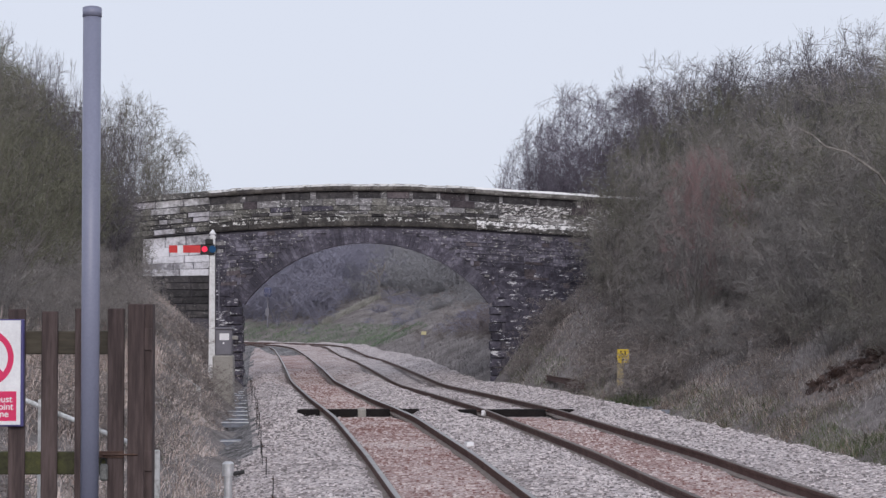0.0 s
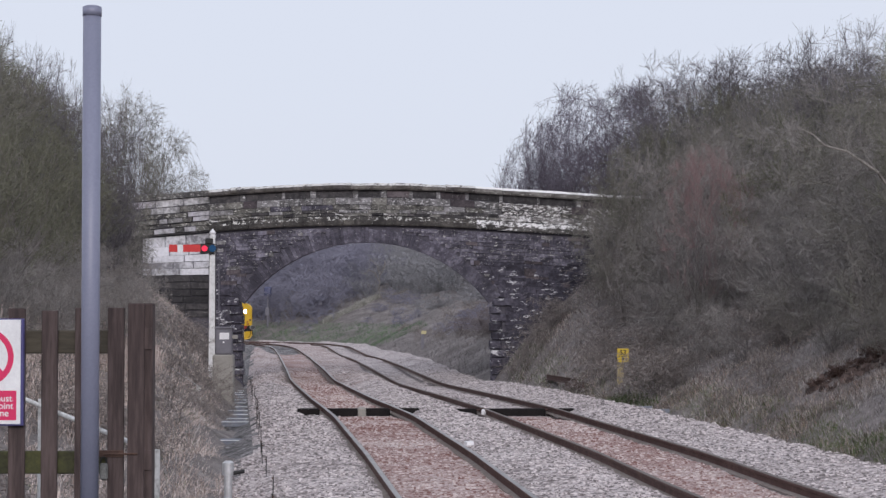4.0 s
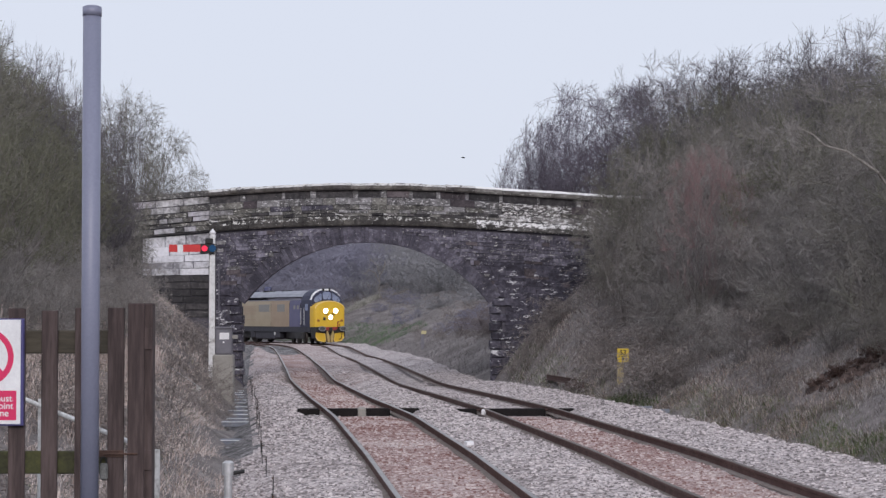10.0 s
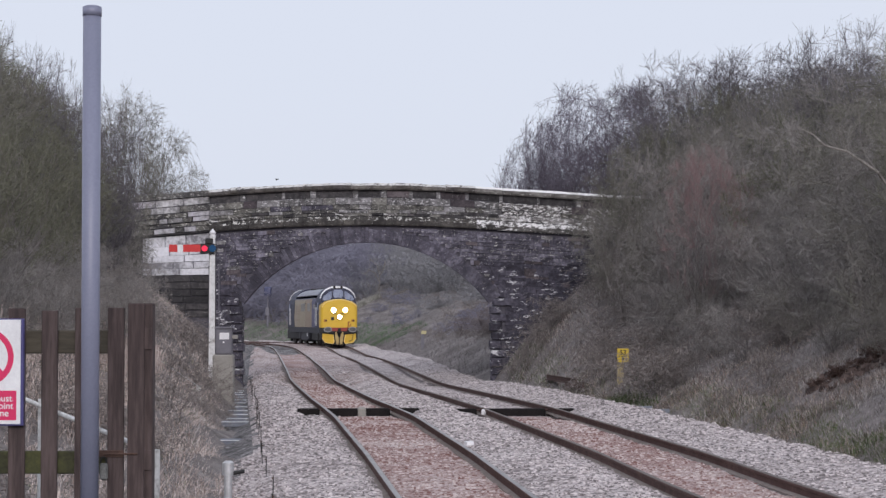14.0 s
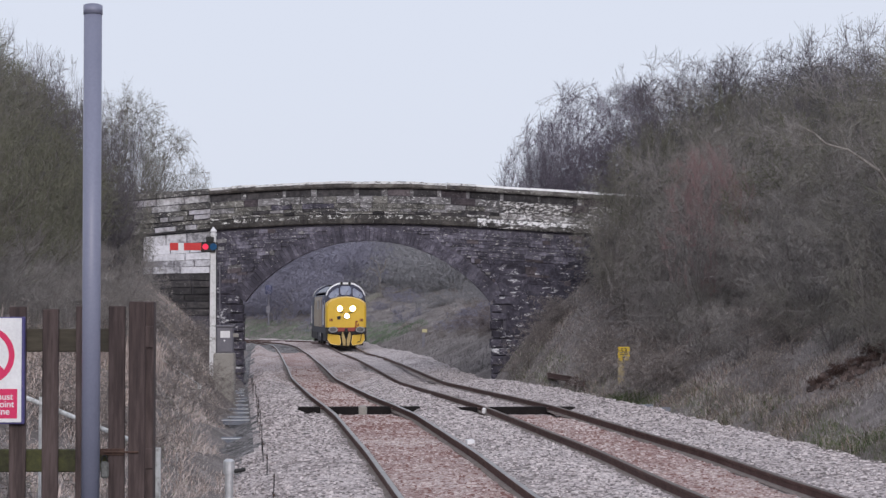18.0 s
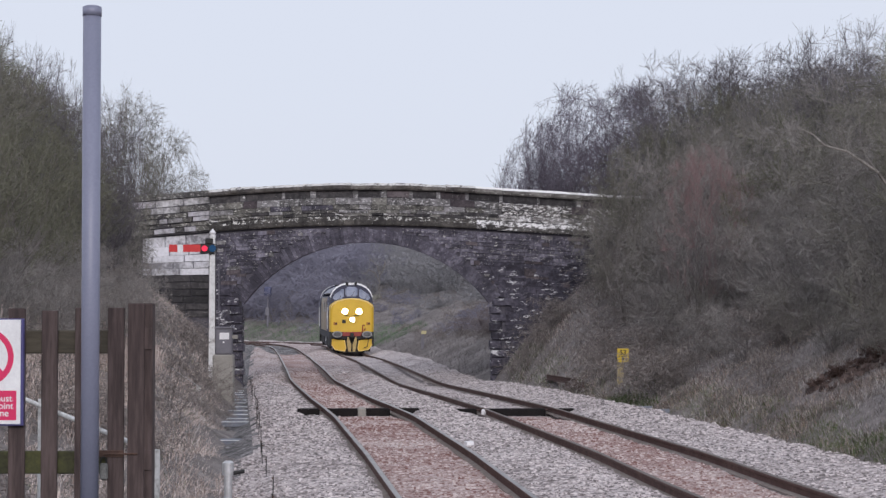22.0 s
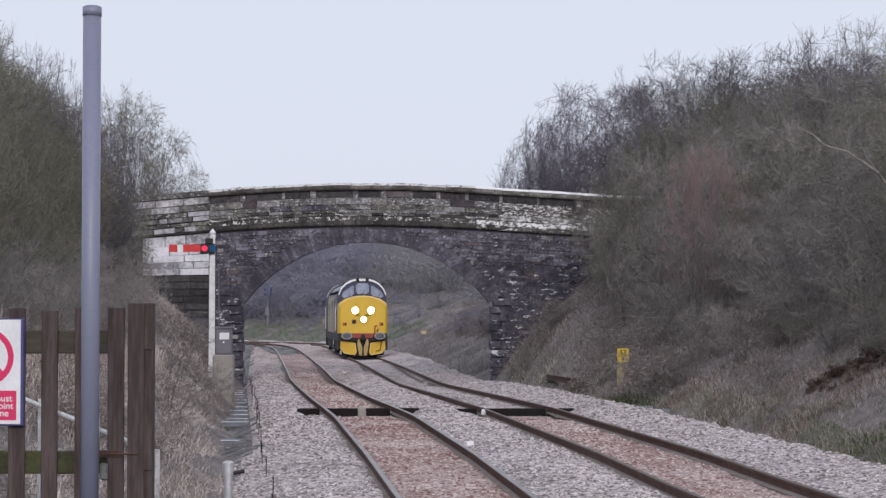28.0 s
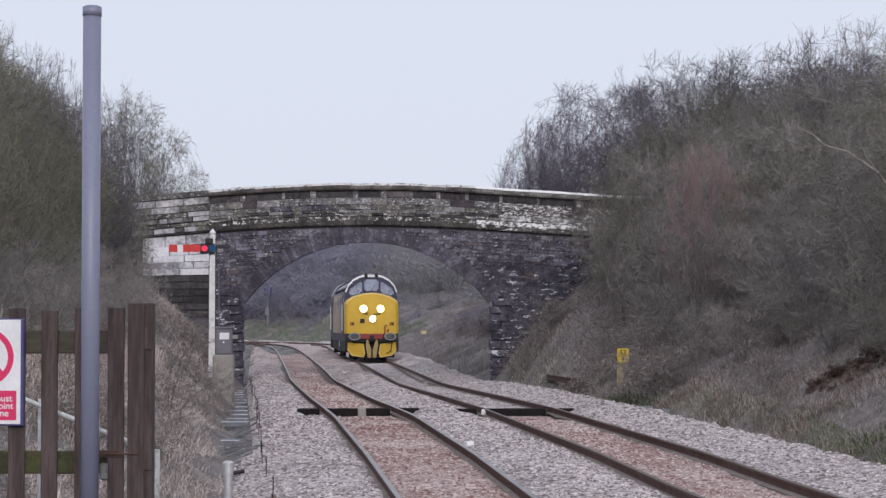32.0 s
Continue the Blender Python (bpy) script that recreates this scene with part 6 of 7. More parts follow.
for px in (1215, 1240, 1265, 1300, 1330, 1360, 1385, 1405, 1440, 1470, 1500, 1530, 1560):
    d = min(72.0, 18.4 / ((px - 784) / F + 0.0945))
    x = (px - 784) * d / F
    plant("bank_tree", x, d, (skyline(SKY_RIGHT, x, d) - ground_at(x, d) + 0.25) / KINDS["bank_tree"][1], px * 7, "", "trees on the bank")
for px, d, top, kind in ((208, 80, 122, "spreading_tree"), (250, 79, 172, "spreading_tree"), (292, 82, 238, "spreading_tree"), (178, 78, 138, "spreading_tree"), (40, 44, 66, "bank_tree"), (222, 78, 160, "bank_tree"), (262, 77, 200, "spreading_tree"), (310, 78, 280, "spreading_tree"), (332, 78, 296, "spreading_tree")):
    x = (px - 784) * d / F
    plant(kind, x, d, (EYE[2] + (550.7 - top) * d / F - ground_at(x, d)) / KINDS[kind][1], px, "", "trees on the bank", 0.64)
for px, d, top, wide in ((916, 88, 264, 0.4), (930, 84, 238, 0.45), (955, 86, 205, 0.5), (980, 82, 165, 0.58), (1005, 84, 150, 0.7), (1045, 82, 140, 0.7), (1085, 83, 128, 0.7), (1120, 82, 130, 0.7), (1150, 84, 128, 0.7), (1182, 82, 112, 0.7),
                         (1022, 86, 156, 0.62), (1064, 86, 134, 0.62), (1100, 86, 126, 0.62), (1136, 87, 136, 0.62), (1168, 86, 134, 0.62), (992, 87, 176, 0.5), (966, 84, 196, 0.5)):
    x = (px - 784) * d / F
    plant("tree", x, d, (EYE[2] + (550.7 - top) * d / F - ground_at(x, d)) / KINDS["tree"][1], px, "", "trees beyond the bridge", wide)
for px, d, top in ((1530, 54, 50), (1566, 52, 10)):
    x = (px - 784) * d / F
    plant("bank_tree", x, d, (EYE[2] + (550.7 - top) * d / F - ground_at(x, d)) / KINDS["bank_tree"][1], px, "", "trees on the bank", 0.55)
for px in (-10, 15, 40, 65, 90, 115, 140, 165):
    d = 46 + 0.12 * (px % 50)
    x = (px - 784) * d / F
    plant("bank_tree", x, d, (skyline(SKY_LEFT, x, d) - ground_at(x, d) + 0.1) / KINDS["bank_tree"][1], px * 5, "", "trees on the bank", 0.6)
for px, d, top in ((-5, 32, 400), (28, 33, 385), (62, 34, 375), (95, 35, 382), (122, 36, 395), (196, 40, 400), (216, 43, 415), (236, 46, 430), (252, 50, 450), (12, 30, 450), (70, 31, 455), (105, 32, 460), (205, 36, 470),
                   (8, 31, 392), (44, 31.5, 398), (80, 32, 402), (130, 34, 408), (150, 35, 412), (-20, 29, 420), (34, 29.5, 436), (90, 30, 440), (140, 32, 446)):
    x = (px - 784) * d / F
    plant("thorn", x, d, (EYE[2] + (550.7 - top) * d / F - ground_at(x, d)) / KINDS["thorn"][1], px * 3, "", "scrub on the bank", 0.85)
for px, d, s in ((360, 61, 1.1), (373, 63, 1.0), (384, 62, 0.8), (366, 57, 0.9), (362, 58, 0.5), (905, 71, 0.7), (922, 71.5, 0.9), (940, 72, 0.9), (955, 72.5, 1.0), (975, 72, 1.1), (990, 71, 1.1), (930, 69, 0.8), (960, 69, 0.9), (372, 48, 0.9), (392, 49.5, 0.75), (350, 45, 0.9), (385, 43, 0.6), (368, 40, 0.7)):
    x = (px - 784) * d / F
    plant("bramble", x, d, s, px, "", "brambles", 1.0, 0.05)
for px, d, top in ((1240, 51.5, 238), (1264, 52.5, 246)):
    x = (px - 784) * d / F
    plant("dogwood", x, d, (EYE[2] + (550.7 - top) * d / F - ground_at(x, d)) / KINDS["dogwood"][1], px, "", "trees on the bank", 0.42)


def pale_bough():
    """A dead grey bough that hangs out of the scrub."""
    ob = empty("dead_bough")
    tagged(ob, "dead pale grey bough hanging out of the scrub", "branch")
    rng = np.random.default_rng(3)
    way = [spot(1600, 372, 33.6), spot(1556, 306, 33.3), spot(1500, 268, 33.0), spot(1462, 258, 32.9), spot(1440, 238, 32.8), spot(1412, 224, 32.7)]
    segs = [(*way[i], *way[i + 1], 0.032 - 0.005 * i, 0.027 - 0.005 * i) for i in range(5)]
    for i, tip in ((3, (1366, 266)), (2, (1490, 232)), (3, (1420, 262)), (1, (1520, 240)), (4, (1390, 232))):
        a, b = np.array(way[i]), np.array(spot(*tip, 32.7 + 0.1 * i))
        m = (a + b) / 2 + rng.normal(0, 0.03, 3)
        segs += [(*a, *m, 0.008, 0.006), (*m, *b, 0.006, 0.003)]
        for _ in range(5):
            q = m + (b - m) * rng.random()
            segs.append((*q, *(q + rng.normal(0, 0.1, 3) + np.array((-0.05, 0, 0.08))), 0.005, 0.003))
    v, f = tubes(segs, 3)
    mesh_part("limb", v, f, M_TWIG_BLEACHED, ob)


M_TWIG_BLEACHED = surface("bleached_wood", ((0.1, 0.088, 0.08), (0.22, 0.2, 0.185), (0.4, 0.375, 0.35)), 0.95, scale=6, fine=30, bump=0.1)
pale_bough()
# the wood on the hillside and the brushwood under it
for n in range(420):
    d = 140 + 80 * (n / 420) ** 1.2
    x = RNG.uniform(-0.12, 0.07) * d
    u, k = line_coords([(x, d)])
    px, py = 784 + F * x / d, 550.7 + (EYE[2] - ground_at(x, d)) * F / d
    if u[0] < 6.5 or py > np.interp(px, (430, 570, 668, 720, 900), (576, 574, 530, 522, 522)):
        continue
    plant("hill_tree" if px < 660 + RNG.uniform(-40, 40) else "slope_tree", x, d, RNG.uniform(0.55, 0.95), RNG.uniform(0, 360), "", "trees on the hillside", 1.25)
FAR_BRUSH = {"hill_brush": [], "hill_scrub": [], "slope_brush": []}
for n in range(620):
    d = 84 + 80 * RNG.random()
    u = RNG.uniform(4.6, 26)
    i = index_at(d)
    p = LINE[i] + NORMAL[i] * u
    px, py = 784 + F * p[0] / p[1], 550.7 + (EYE[2] - ground_at(p[0], p[1])) * F / p[1]
    low = np.interp(px, (620, 640, 700, 760, 820, 900), (582, 588, 582, 560, 548, 540))
    high = np.interp(px, (620, 640, 690, 716, 760), (576, 566, 542, 450, 420))
    if px < 622 or px > 905 or py > low or py < high:
        continue
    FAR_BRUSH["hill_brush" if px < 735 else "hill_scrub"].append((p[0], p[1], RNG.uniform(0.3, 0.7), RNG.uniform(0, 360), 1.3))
# brambles on the open slopes
for n in range(95):
    d = 24 * 3.0 ** RNG.random()
    i = index_at(d)
    u = RNG.uniform(3.9, 8.5)
    p = LINE[i] + NORMAL[i] * u
    px = 784 + F * p[0] / p[1]
    if px < 985 or px > 1640 or (px > 1400 and d < 42 and u < 6.6):
        continue
    plant("bramble", p[0], p[1], RNG.uniform(0.7, 1.25), RNG.uniform(0, 360), "", "brambles", 1.2, 0.08)
SMALL = random.Random(8)
for n in range(44):
    d = 22 * 2.0 ** SMALL.random()
    i = index_at(d)
    p = LINE[i] + NORMAL[i] * SMALL.uniform(3.3, 6.4)
    if 1180 < 784 + F * p[0] / p[1] < 1620:
        plant("bramble", p[0], p[1], SMALL.uniform(0.2, 0.42), SMALL.uniform(0, 360), "", "brambles", 1.3, 0.04)
for n in range(480):
    d = SMALL.uniform(84, 130)
    i = index_at(d)
    p = LINE[i] + NORMAL[i] * SMALL.uniform(4.6, 16)
    px, py = 784 + F * p[0] / p[1], 550.7 + (EYE[2] - ground_at(p[0], p[1])) * F / p[1]
    if 725 < px < 900 and py < np.interp(px, (725, 780, 900), (570, 588, 596)):
        FAR_BRUSH["hill_brush" if SMALL.random() < 0.3 else "slope_brush"].append((p[0], p[1], SMALL.uniform(0.35, 0.7), SMALL.uniform(0, 360), 1.5))
for n in range(34):
    d = 15 * 4.2 ** RNG.random()
    i = index_at(d)
    p = LINE[i] - NORMAL[i] * RNG.uniform(6.9, 9.5)
    if 784 + F * p[0] / p[1] > 360:
        continue
    plant("bramble", p[0], p[1], RNG.uniform(0.5, 1.0), RNG.uniform(0, 360), "", "brambles", 1.2, 0.08)
for n in range(5):
    t = n / 4
    q = spot(1450 + 140 * t, 681 - 68 * t ** 1.2 + RNG.uniform(-5, 5), 30)
    # follow the ray to the bank
    ray = np.array(q) - np.array(EYE)
    k = next((k for k in np.arange(0.6, 1.8, 0.01) if EYE[2] + ray[2] * k < ground_at(ray[0] * k, ray[1] * k)), 1.0)
    plant("bracken", ray[0] * k, ray[1] * k, RNG.uniform(0.35, 0.5), RNG.uniform(0, 360), "", "bracken", 1.2, 0.05)


def thicket(key, places):
    """The far brushwood of one kind, joined into one heap of stuff."""
    verts, faces, at = [], [], 0
    for me in KINDS[key][0]:
        v = np.empty(3 * len(me.vertices), dtype=np.float32)
        me.vertices.foreach_get("co", v)
        f = np.empty(len(me.loops), dtype=np.int32)
        me.loops.foreach_get("vertex_index", f)
        v, f = v.reshape(-1, 3), f.reshape(-1, 4)
        for x, y, scale, turn, wide in places:
            c, n = math.cos(math.radians(turn)), math.sin(math.radians(turn))
            w = np.column_stack([(v[:, 0] * c - v[:, 1] * n) * wide, (v[:, 0] * n + v[:, 1] * c) * wide, v[:, 2]]) * scale
            verts.append(w + np.array((x, y, ground_at(x, y) - 0.15)))
            faces.append(f + at)
            at += len(v)
    ob = mesh_part("brushwood", np.concatenate(verts), np.concatenate(faces), KINDS[key][0][0].materials[0])
    tagged(ob, SHRUB_LABELS[key], "brushwood", kind="stuff")


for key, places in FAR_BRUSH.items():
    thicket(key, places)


def grass(name, count, u_range, depth, lengths, material, label, side, seed, lie=0.7, bent=True, patchy=False):
    """Blades and dead stalks on the bank, one heap of stuff."""
    rng = np.random.default_rng(seed)
    t = rng.random(count)
    d = depth[0] * (depth[1] / depth[0]) ** t
    u = side * (u_range[0] + (u_range[1] - u_range[0]) * rng.random(count) ** 1.2)
    k = np.searchsorted(DEPTH, d)
    xy = LINE[k] + NORMAL[k] * u[:, None]
    xy[:, 1] += rng.uniform(-0.2, 0.2, count)
    clump = np.array([rough(a, b, 0.7, 9.0) + 0.6 * rough(a, b, 2.3, 4.0) for a, b in xy])
    keep = clump > rng.uniform(-1.5, 0.2, count)
    if patchy:
        keep &= np.array([rough(a, b, 0.33, 14.0) for a, b in xy]) > rng.uniform(-0.25, 0.3, count)
    xy, d, count = xy[keep], d[keep], int(keep.sum())
    z = ground_height(xy) - 0.02
    p = np.column_stack([xy, z])
    L = rng.uniform(*lengths, count) * (0.75 + 0.6 * np.clip(clump[keep], 0, 1))
    a = rng.uniform(0, 6.28, count)
    bend = rng.uniform(0.15, lie, count) * 1.3
    out = np.column_stack([np.cos(a) * bend, np.sin(a) * bend, np.ones(count)])
    out /= np.linalg.norm(out, axis=1, keepdims=True)
    mid = p + out * (L * 0.55)[:, None]
    tip = mid + np.column_stack([np.cos(a) * (bend + 0.4), np.sin(a) * (bend + 0.4), 0.35 - bend * 0.6]) * (L * 0.4)[:, None]
    w = (0.0022 + 0.00005 * d) * rng.uniform(0.7, 1.5, count)
    side_v = np.column_stack([-np.sin(a + 0.6), np.cos(a + 0.6), np.zeros(count)]) * w[:, None]
    verts = np.stack([p - side_v, p + side_v, mid + side_v * 0.8, mid - side_v * 0.8, tip + side_v * 0.2, tip - side_v * 0.2], 1).reshape(-1, 3)
    o = 6 * np.arange(count)[:, None, None]
    faces = (np.array([(0, 1, 2, 3), (3, 2, 4, 5)])[None] + o).reshape(-1, 4)
    if not bent:
        tip = p + out * L[:, None]
        verts = np.stack([p - side_v, p + side_v, tip + side_v * 0.3, tip - side_v * 0.3], 1).reshape(-1, 3)
        faces = 4 * np.arange(count)[:, None] + np.arange(4)[None]
    ob = mesh_part(name, verts, faces, material)
    return tagged(ob, label, "grass", kind="stuff")


grass("dead_grass", 170000, (2.9, 8.5), (18, 74), (0.06, 0.22), M_GRASS_DEAD, "tangled dead brown grass on the bank", 1, 31, 1.5, False)
grass("bleached_grass", 32000, (2.9, 7.5), (32, 74), (0.06, 0.2), M_GRASS_BLEACHED_LIT, "bleached straw stalks among the dead grass", 1, 37, 1.4, False, True)
grass("tan_grass", 36000, (3.0, 7.5), (25, 62), (0.06, 0.2), M_GRASS_TAN, "tufts of tan dead grass on the bank", 1, 51, 1.2, False, True)
grass("dark_weeds", 34000, (3.0, 8.5), (18, 70), (0.1, 0.35), M_BRACKEN, "dark dead weeds on the bank", 1, 52, 1.2, False, True)
grass("dark_weeds", 26000, (3.0, 6.2), (19, 38), (0.06, 0.2), M_BRAMBLE, "low brown weeds at the foot of the bank", 1, 53, 1.4, False, True)
grass("mossy_grass", 52000, (3.2, 7.5), (18, 40), (0.06, 0.2), M_GRASS_BROWN, "matted brown grass at the foot of the bank", 1, 54, 1.6, False)
grass("rough_grass", 22000, (3.3, 4.0), (19, 33), (0.06, 0.15), M_GRASS_GREEN, "bright grass at the foot of the bank", 1, 41, 0.8, False)
grass("rough_grass", 22000, (2.9, 4.4), (26, 74), (0.06, 0.18), M_GRASS_GREEN, "tufts of green grass at the foot of the bank", 1, 32, 1.0, False)
grass("mossy_grass", 40000, (3.2, 7.5), (24, 74), (0.06, 0.16), M_GRASS_OLIVE, "olive mossy grass in patches on the bank", 1, 61, 1.2, False, True)
grass("rough_grass", 3000, (2.9, 3.8), (45.5, 52), (0.2, 0.45), M_GRASS_GREEN, "long green grass round the marker post", 1, 42, 0.5)
grass("dead_grass", 44000, (6.25, 13.5), (12.5, 72), (0.12, 0.4), M_GRASS_DEAD, "tangled dead brown grass on the bank", -1, 33, 1.3)
grass("bleached_grass", 66000, (6.25, 13.0), (12.5, 72), (0.12, 0.42), M_GRASS_BLEACHED_LIT, "bleached pinkish straw, the bank's light in its pale colour", -1, 38, 1.3)
grass("tall_stalks", 6000, (7.5, 11.0), (24, 42), (0.5, 1.1), M_GRASS_BLEACHED_LIT, "tall pale dead stalks on the bank", -1, 71, 0.45)
grass("bleached_grass", 5000, (5.75, 6.6), (17, 32), (0.08, 0.25), M_GRASS_BLEACHED_LIT, "bleached straw beside the cess, light in its pale colour", -1, 43, 1.4)
grass("rough_grass", 5000, (6.5, 11.0), (12.5, 72), (0.08, 0.24), M_GRASS_GREEN, "tufts of green grass on the bank", -1, 34, 1.0)
grass("rough_grass", 34000, (3.0, 8.0), (146, 190), (0.12, 0.3), M_GRASS_FARGREEN, "rough green grass on the hillside beyond the bridge", 1, 35, 0.7, False)
grass("dead_grass", 60000, (3.2, 34.0), (78, 215), (0.12, 0.4), M_GRASS_FAR, "dead brown grass on the hillside beyond the bridge", 1, 36, 0.7, False)


def pale_strip():
    """A pale grassy track that climbs the hillside, a strip of stuff."""
    rng = np.random.default_rng(77)
    n = 4000
    line = np.array([on_ground(574 + 96 * t, 572 - 45 * t) for t in np.linspace(0, 1, 12)])
    t = rng.random(n) * 11
    k = np.minimum(t.astype(int), 10)
    p = line[k] + (line[k + 1] - line[k]) * (t - k)[:, None]
    x, d = p[:, 0] + rng.normal(0, 0.1, n), p[:, 1] + rng.normal(0, 0.3, n)
    z = ground_height(np.column_stack([x, d]))
    a = rng.uniform(0, 6.28, n)
    L = rng.uniform(0.15, 0.4, n)
    w = np.column_stack([np.cos(a), np.sin(a), np.zeros(n)]) * 0.03
    p = np.column_stack([x, d, z - 0.05])
    tip = p + np.column_stack([rng.normal(0, 0.12, n), rng.normal(0, 0.12, n), L])
    verts = np.stack([p - w, p + w, tip + w * 0.4, tip - w * 0.4], 1).reshape(-1, 3)
    ob = mesh_part("pale_grass", verts, 4 * np.arange(n)[:, None] + np.arange(4)[None], M_GRASS_PALE)
    tagged(ob, "pale grass along a track up the hillside", "grass", kind="stuff")


def earth_scar():
    """A slip of dark bare earth across the bank, a heap of clods."""
    rng = np.random.default_rng(12)
    base = np.array([(-1, -0.8, -0.6), (1, -0.9, -0.5), (0.8, 1, -0.6), (-0.9, 0.8, -0.5), (-0.6, -0.5, 0.6), (0.5, -0.6, 0.5), (0.6, 0.55, 0.7), (-0.5, 0.6, 0.5)])
    quads = np.array([(4, 5, 6, 7), (0, 1, 5, 4), (1, 2, 6, 5), (2, 3, 7, 6), (3, 0, 4, 7)])
    verts = []
    for n in range(230):
        t = rng.random()
        p = on_ground(1438 + 145 * t + rng.normal(0, 4), 690 - 70 * t ** 1.2 + rng.normal(0, 5 + 5 * t))
        a = rng.uniform(0, 6.28)
        q = base * rng.uniform(0.6, 1.4, 3) * rng.uniform(0.04, 0.085)
        verts.append(np.column_stack([p.x + q[:, 0] * math.cos(a) - q[:, 1] * math.sin(a), p.y + q[:, 0] * math.sin(a) + q[:, 1] * math.cos(a), p.z + 0.05 + q[:, 2]]))
    faces = (quads[None] + 8 * np.arange(len(verts))[:, None, None]).reshape(-1, 4)
    tagged(mesh_part("earth_clods", np.concatenate(verts), faces, M_EARTH), "dark red-brown bare earth slipped across the bank", "earth", kind="stuff")


M_EARTH = surface("dark_earth", ((0.035, 0.023, 0.021), (0.068, 0.045, 0.04), (0.115, 0.08, 0.07)), 1.0, scale=6, fine=30, bump=0.5, per_piece=0.4, islands=True)
earth_scar()
M_GRASS_PALE = surface("pale_grass", ((0.23, 0.225, 0.205), (0.31, 0.304, 0.28), (0.4, 0.392, 0.365)), 1.0, scale=0.35, fine=3, bump=0.0, per_piece=0.4, islands=True)
pale_strip()


def pale_wood():
    """A bleached sapling and two fallen branches on the slope beyond the bridge."""
    rng = np.random.default_rng(9)
    for name, label, kind, depth, ways in (
            ("pale_sapling", "slender bleached sapling leaning over the hillside", "tree", 146.0, (((674, 530), (671, 508), (672, 488), (667, 470), (655, 458)), ((671, 500), (664, 483), (654, 478), (645, 486)), ((672, 488), (680, 474), (682, 462)))),
            ("fallen_branch", "pale fallen branch on the slope", "branch", 128.0, (((694, 522), (706, 519), (714, 516), (721, 511)),)),
            ("fallen_branch", "pale fallen branch on the slope", "branch", 112.0, (((702, 586), (712, 580), (722, 575)), ((712, 580), (718, 573))))):
        ob = empty(name)
        tagged(ob, label, kind)
        for way in ways:
            pts = [np.array(spot(px, py, depth)) for px, py in way]
            r = 0.045 if name == "pale_sapling" else 0.05
            segs = [(*a, *b, r * (1 - 0.12 * i), r * (1 - 0.12 * (i + 1))) for i, (a, b) in enumerate(zip(pts, pts[1:]))]
            for a, b in zip(pts, pts[1:]):
                for _ in range(2):
                    q = a + (b - a) * rng.random()
                    segs.append((*q, *(q + rng.normal(0, 0.25, 3)), 0.015, 0.008))
            v, f = tubes(segs, 3)
            mesh_part("limb", v, f, M_TWIG_BLEACHED, ob)


pale_wood()


# ---- what moves ----
FRONT_X = ((5.5, 483), (6, 500.5), (6.5, 517), (7, 531.5), (7.5, 545), (8, 556.5), (8.5, 565.3), (9, 573), (9.5, 579), (10, 584), (10.5, 588),
           (11, 591), (12, 595.2), (13, 598), (14, 600.6), (15, 603), (16, 605.3), (17, 608), (18, 611.5), (19, 614.5), (20, 617.4), (21, 620.2), (22, 622.8),
           (23, 625.6), (24, 628.4), (25, 631.6), (26, 635), (27, 638.7), (28, 642.6), (29, 646.2), (30, 650.2), (31, 654.4), (32, 658.4))


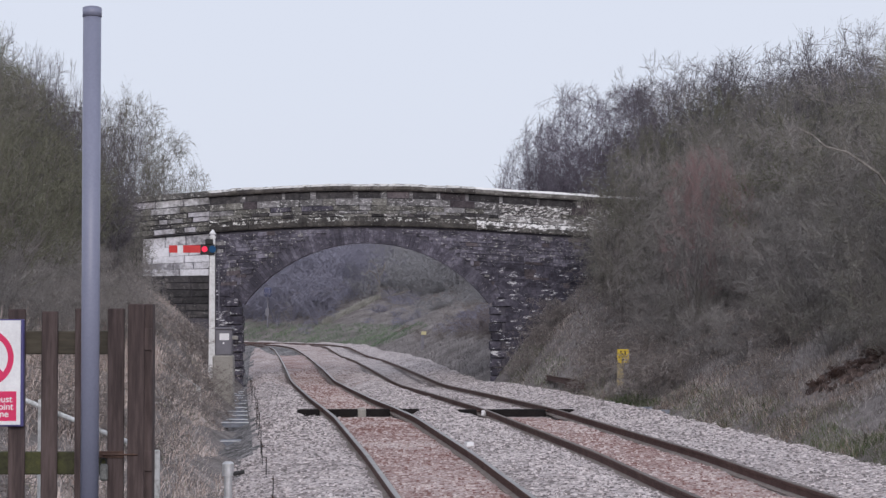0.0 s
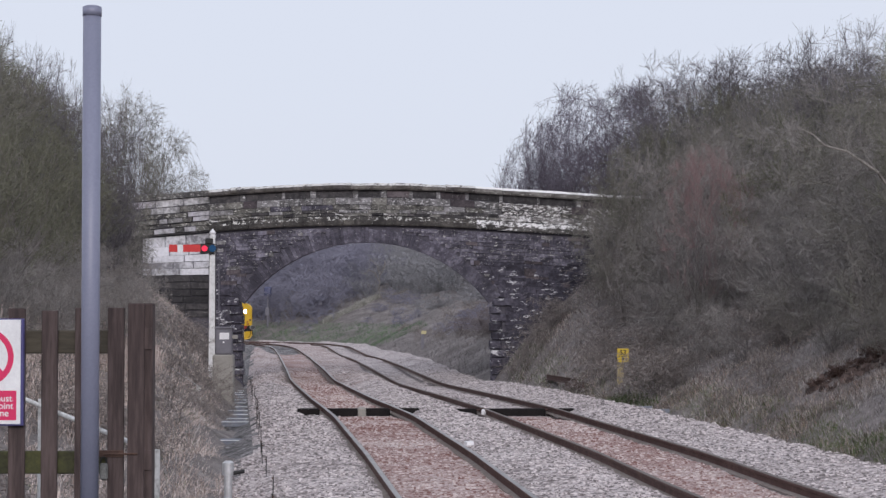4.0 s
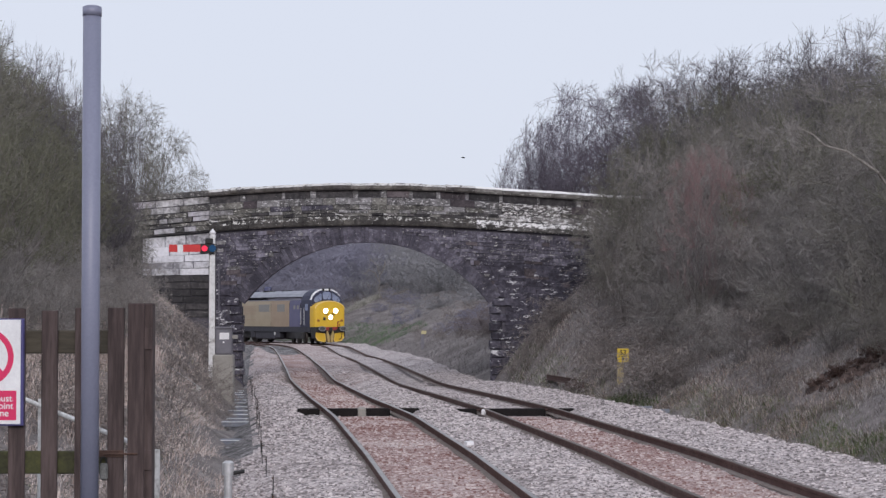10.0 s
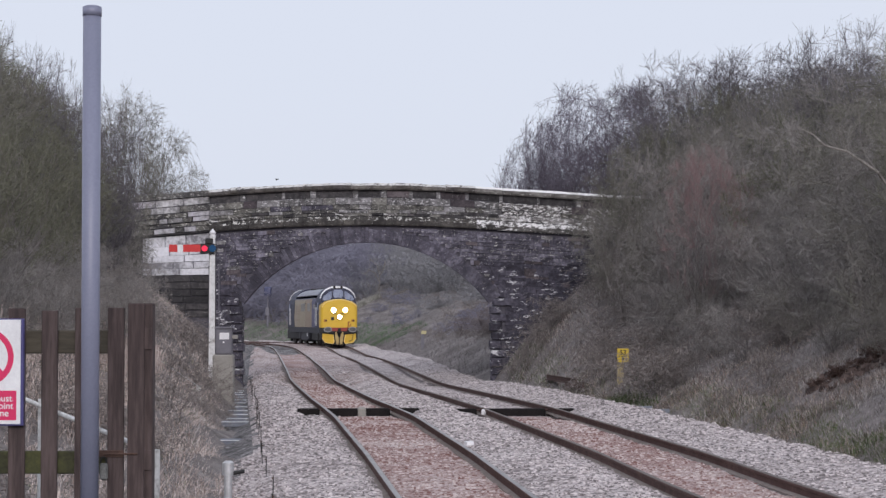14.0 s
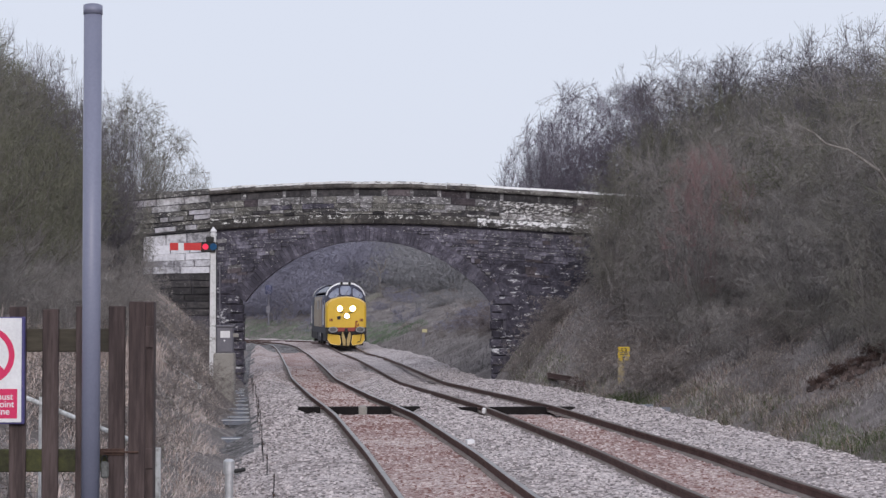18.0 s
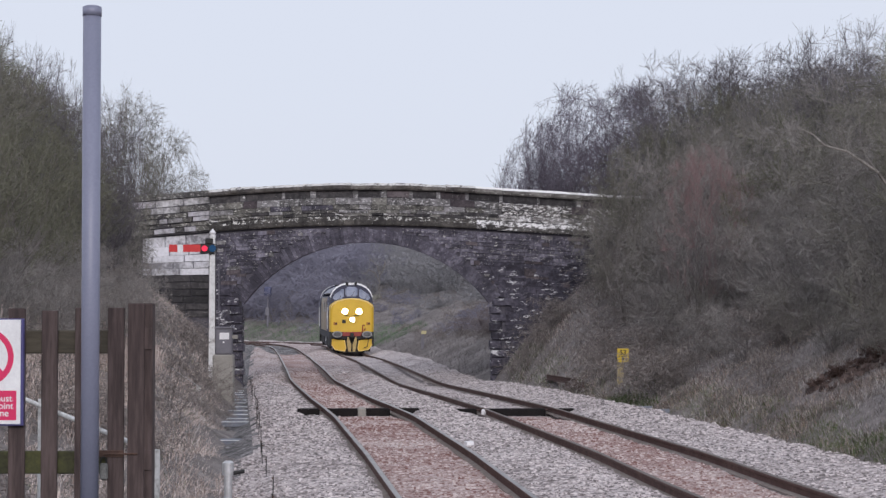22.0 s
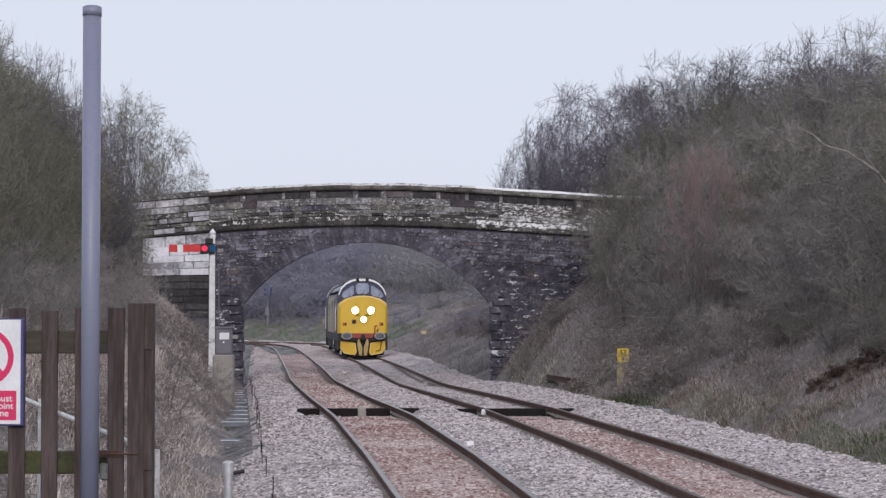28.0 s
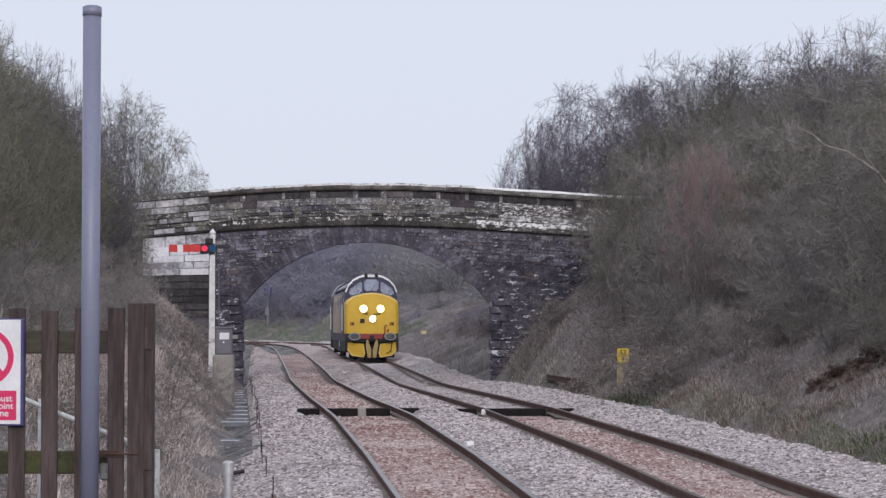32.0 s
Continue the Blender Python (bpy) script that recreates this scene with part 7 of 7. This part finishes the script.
def motions():
    # the locomotive's front is seen at these places; both bogies stay on the right-hand track
    at = lambda s: Vector((np.interp(s, ARC, LINE[:, 0]), np.interp(s, ARC, LINE[:, 1]), np.interp(s, ARC, RIGHT_Z)))

    def front_px(s):
        a, b = at(s + 3.75), at(s + 15.0)
        p = a + (a - b).normalized() * 3.75
        return 784 + F * p.x / p.y

    def solve(px):
        lo, hi = 90.0, 240.0
        for _ in range(40):
            mid = 0.5 * (lo + hi)
            lo, hi = (mid, hi) if front_px(mid) > px else (lo, mid)
        return 0.5 * (lo + hi)

    knots = np.array([t for t, _ in FRONT_X])
    arcs = np.array([solve(px) for _, px in FRONT_X])
    times = [0.25 * n for n in range(129)]
    fine = np.arange(5.5, 32.01, 0.25)
    raw = np.interp(fine, knots, arcs)
    k = np.exp(-np.linspace(-2, 2, 13) ** 2)
    k /= k.sum()
    pad = np.concatenate([raw[0] - (raw[1:7] - raw[0])[::-1], raw, raw[-1] - (raw[-7:-1] - raw[-1])[::-1]])
    calm = np.convolve(pad, k, mode="valid")
    v0 = (calm[4] - calm[0]) / 1.0
    front = [calm[0] + v0 * (t - 5.5) * (1 + 0.08 * (5.5 - t)) if t < 5.5 else float(np.interp(t, fine, calm)) for t in times]
    rows, turns = [], [[], []]
    spins = [[] for _ in AXLES]
    for t, s in zip(times, front):
        a, b = at(s + 3.75), at(s + 15.0)
        d = b - a
        yaw, pitch = math.atan2(-d.x, d.y), math.atan2(d.z, math.hypot(d.x, d.y))
        m = Matrix.Translation(a) @ Euler((pitch, 0, yaw)).to_matrix().to_4x4() @ Matrix.Translation((0, -3.75, 0))
        rows.append((t, m))
        for n, (bogie, yc) in enumerate(BOGIES):
            p, q = at(s + yc - 1.2), at(s + yc + 1.2)
            turns[n].append((t, pose(0, yc, 0, 0, 0, math.degrees(math.atan2(-(q - p).x, (q - p).y) - yaw))))
        for n, (axle, dy) in enumerate(AXLES):
            spins[n].append((t, Matrix.Translation((0, dy, 0.54)) @ Matrix.Rotation((front[0] - s) / 0.54, 4, "X")))
    walk(LOCO, rows)
    for n, (bogie, yc) in enumerate(BOGIES):
        walk(bogie, turns[n])
    for n, (axle, dy) in enumerate(AXLES):
        walk(axle, spins[n])
    # the crow leaves the trees, crosses the sky and drops behind the parapet
    way = ((0, 990, 236), (8.5, 990, 236), (9.2, 893, 258), (9.5, 871, 264), (10, 820, 279), (10.5, 765, 291), (11.3, 661, 303), (11.6, 636, 298), (12, 615, 291), (12.5, 585, 289), (13, 551, 293),
           (13.4, 527, 300), (14, 490, 317), (14.6, 450, 345), (16, 380, 420), (32, 340, 440))
    walk(BIRD, [(t, pose(*spot(px, py, 88.0), 0, 0, 180)) for t, px, py in way])
    for wing, s in WINGS:
        walk(wing, [(0, pose(0, 0, 0))] + [(9.2 + 0.15 * n, pose(0, 0, 0, s * (32 if n % 2 else -22))) for n in range(36)] + [(32, pose(0, 0, 0))])


motions()
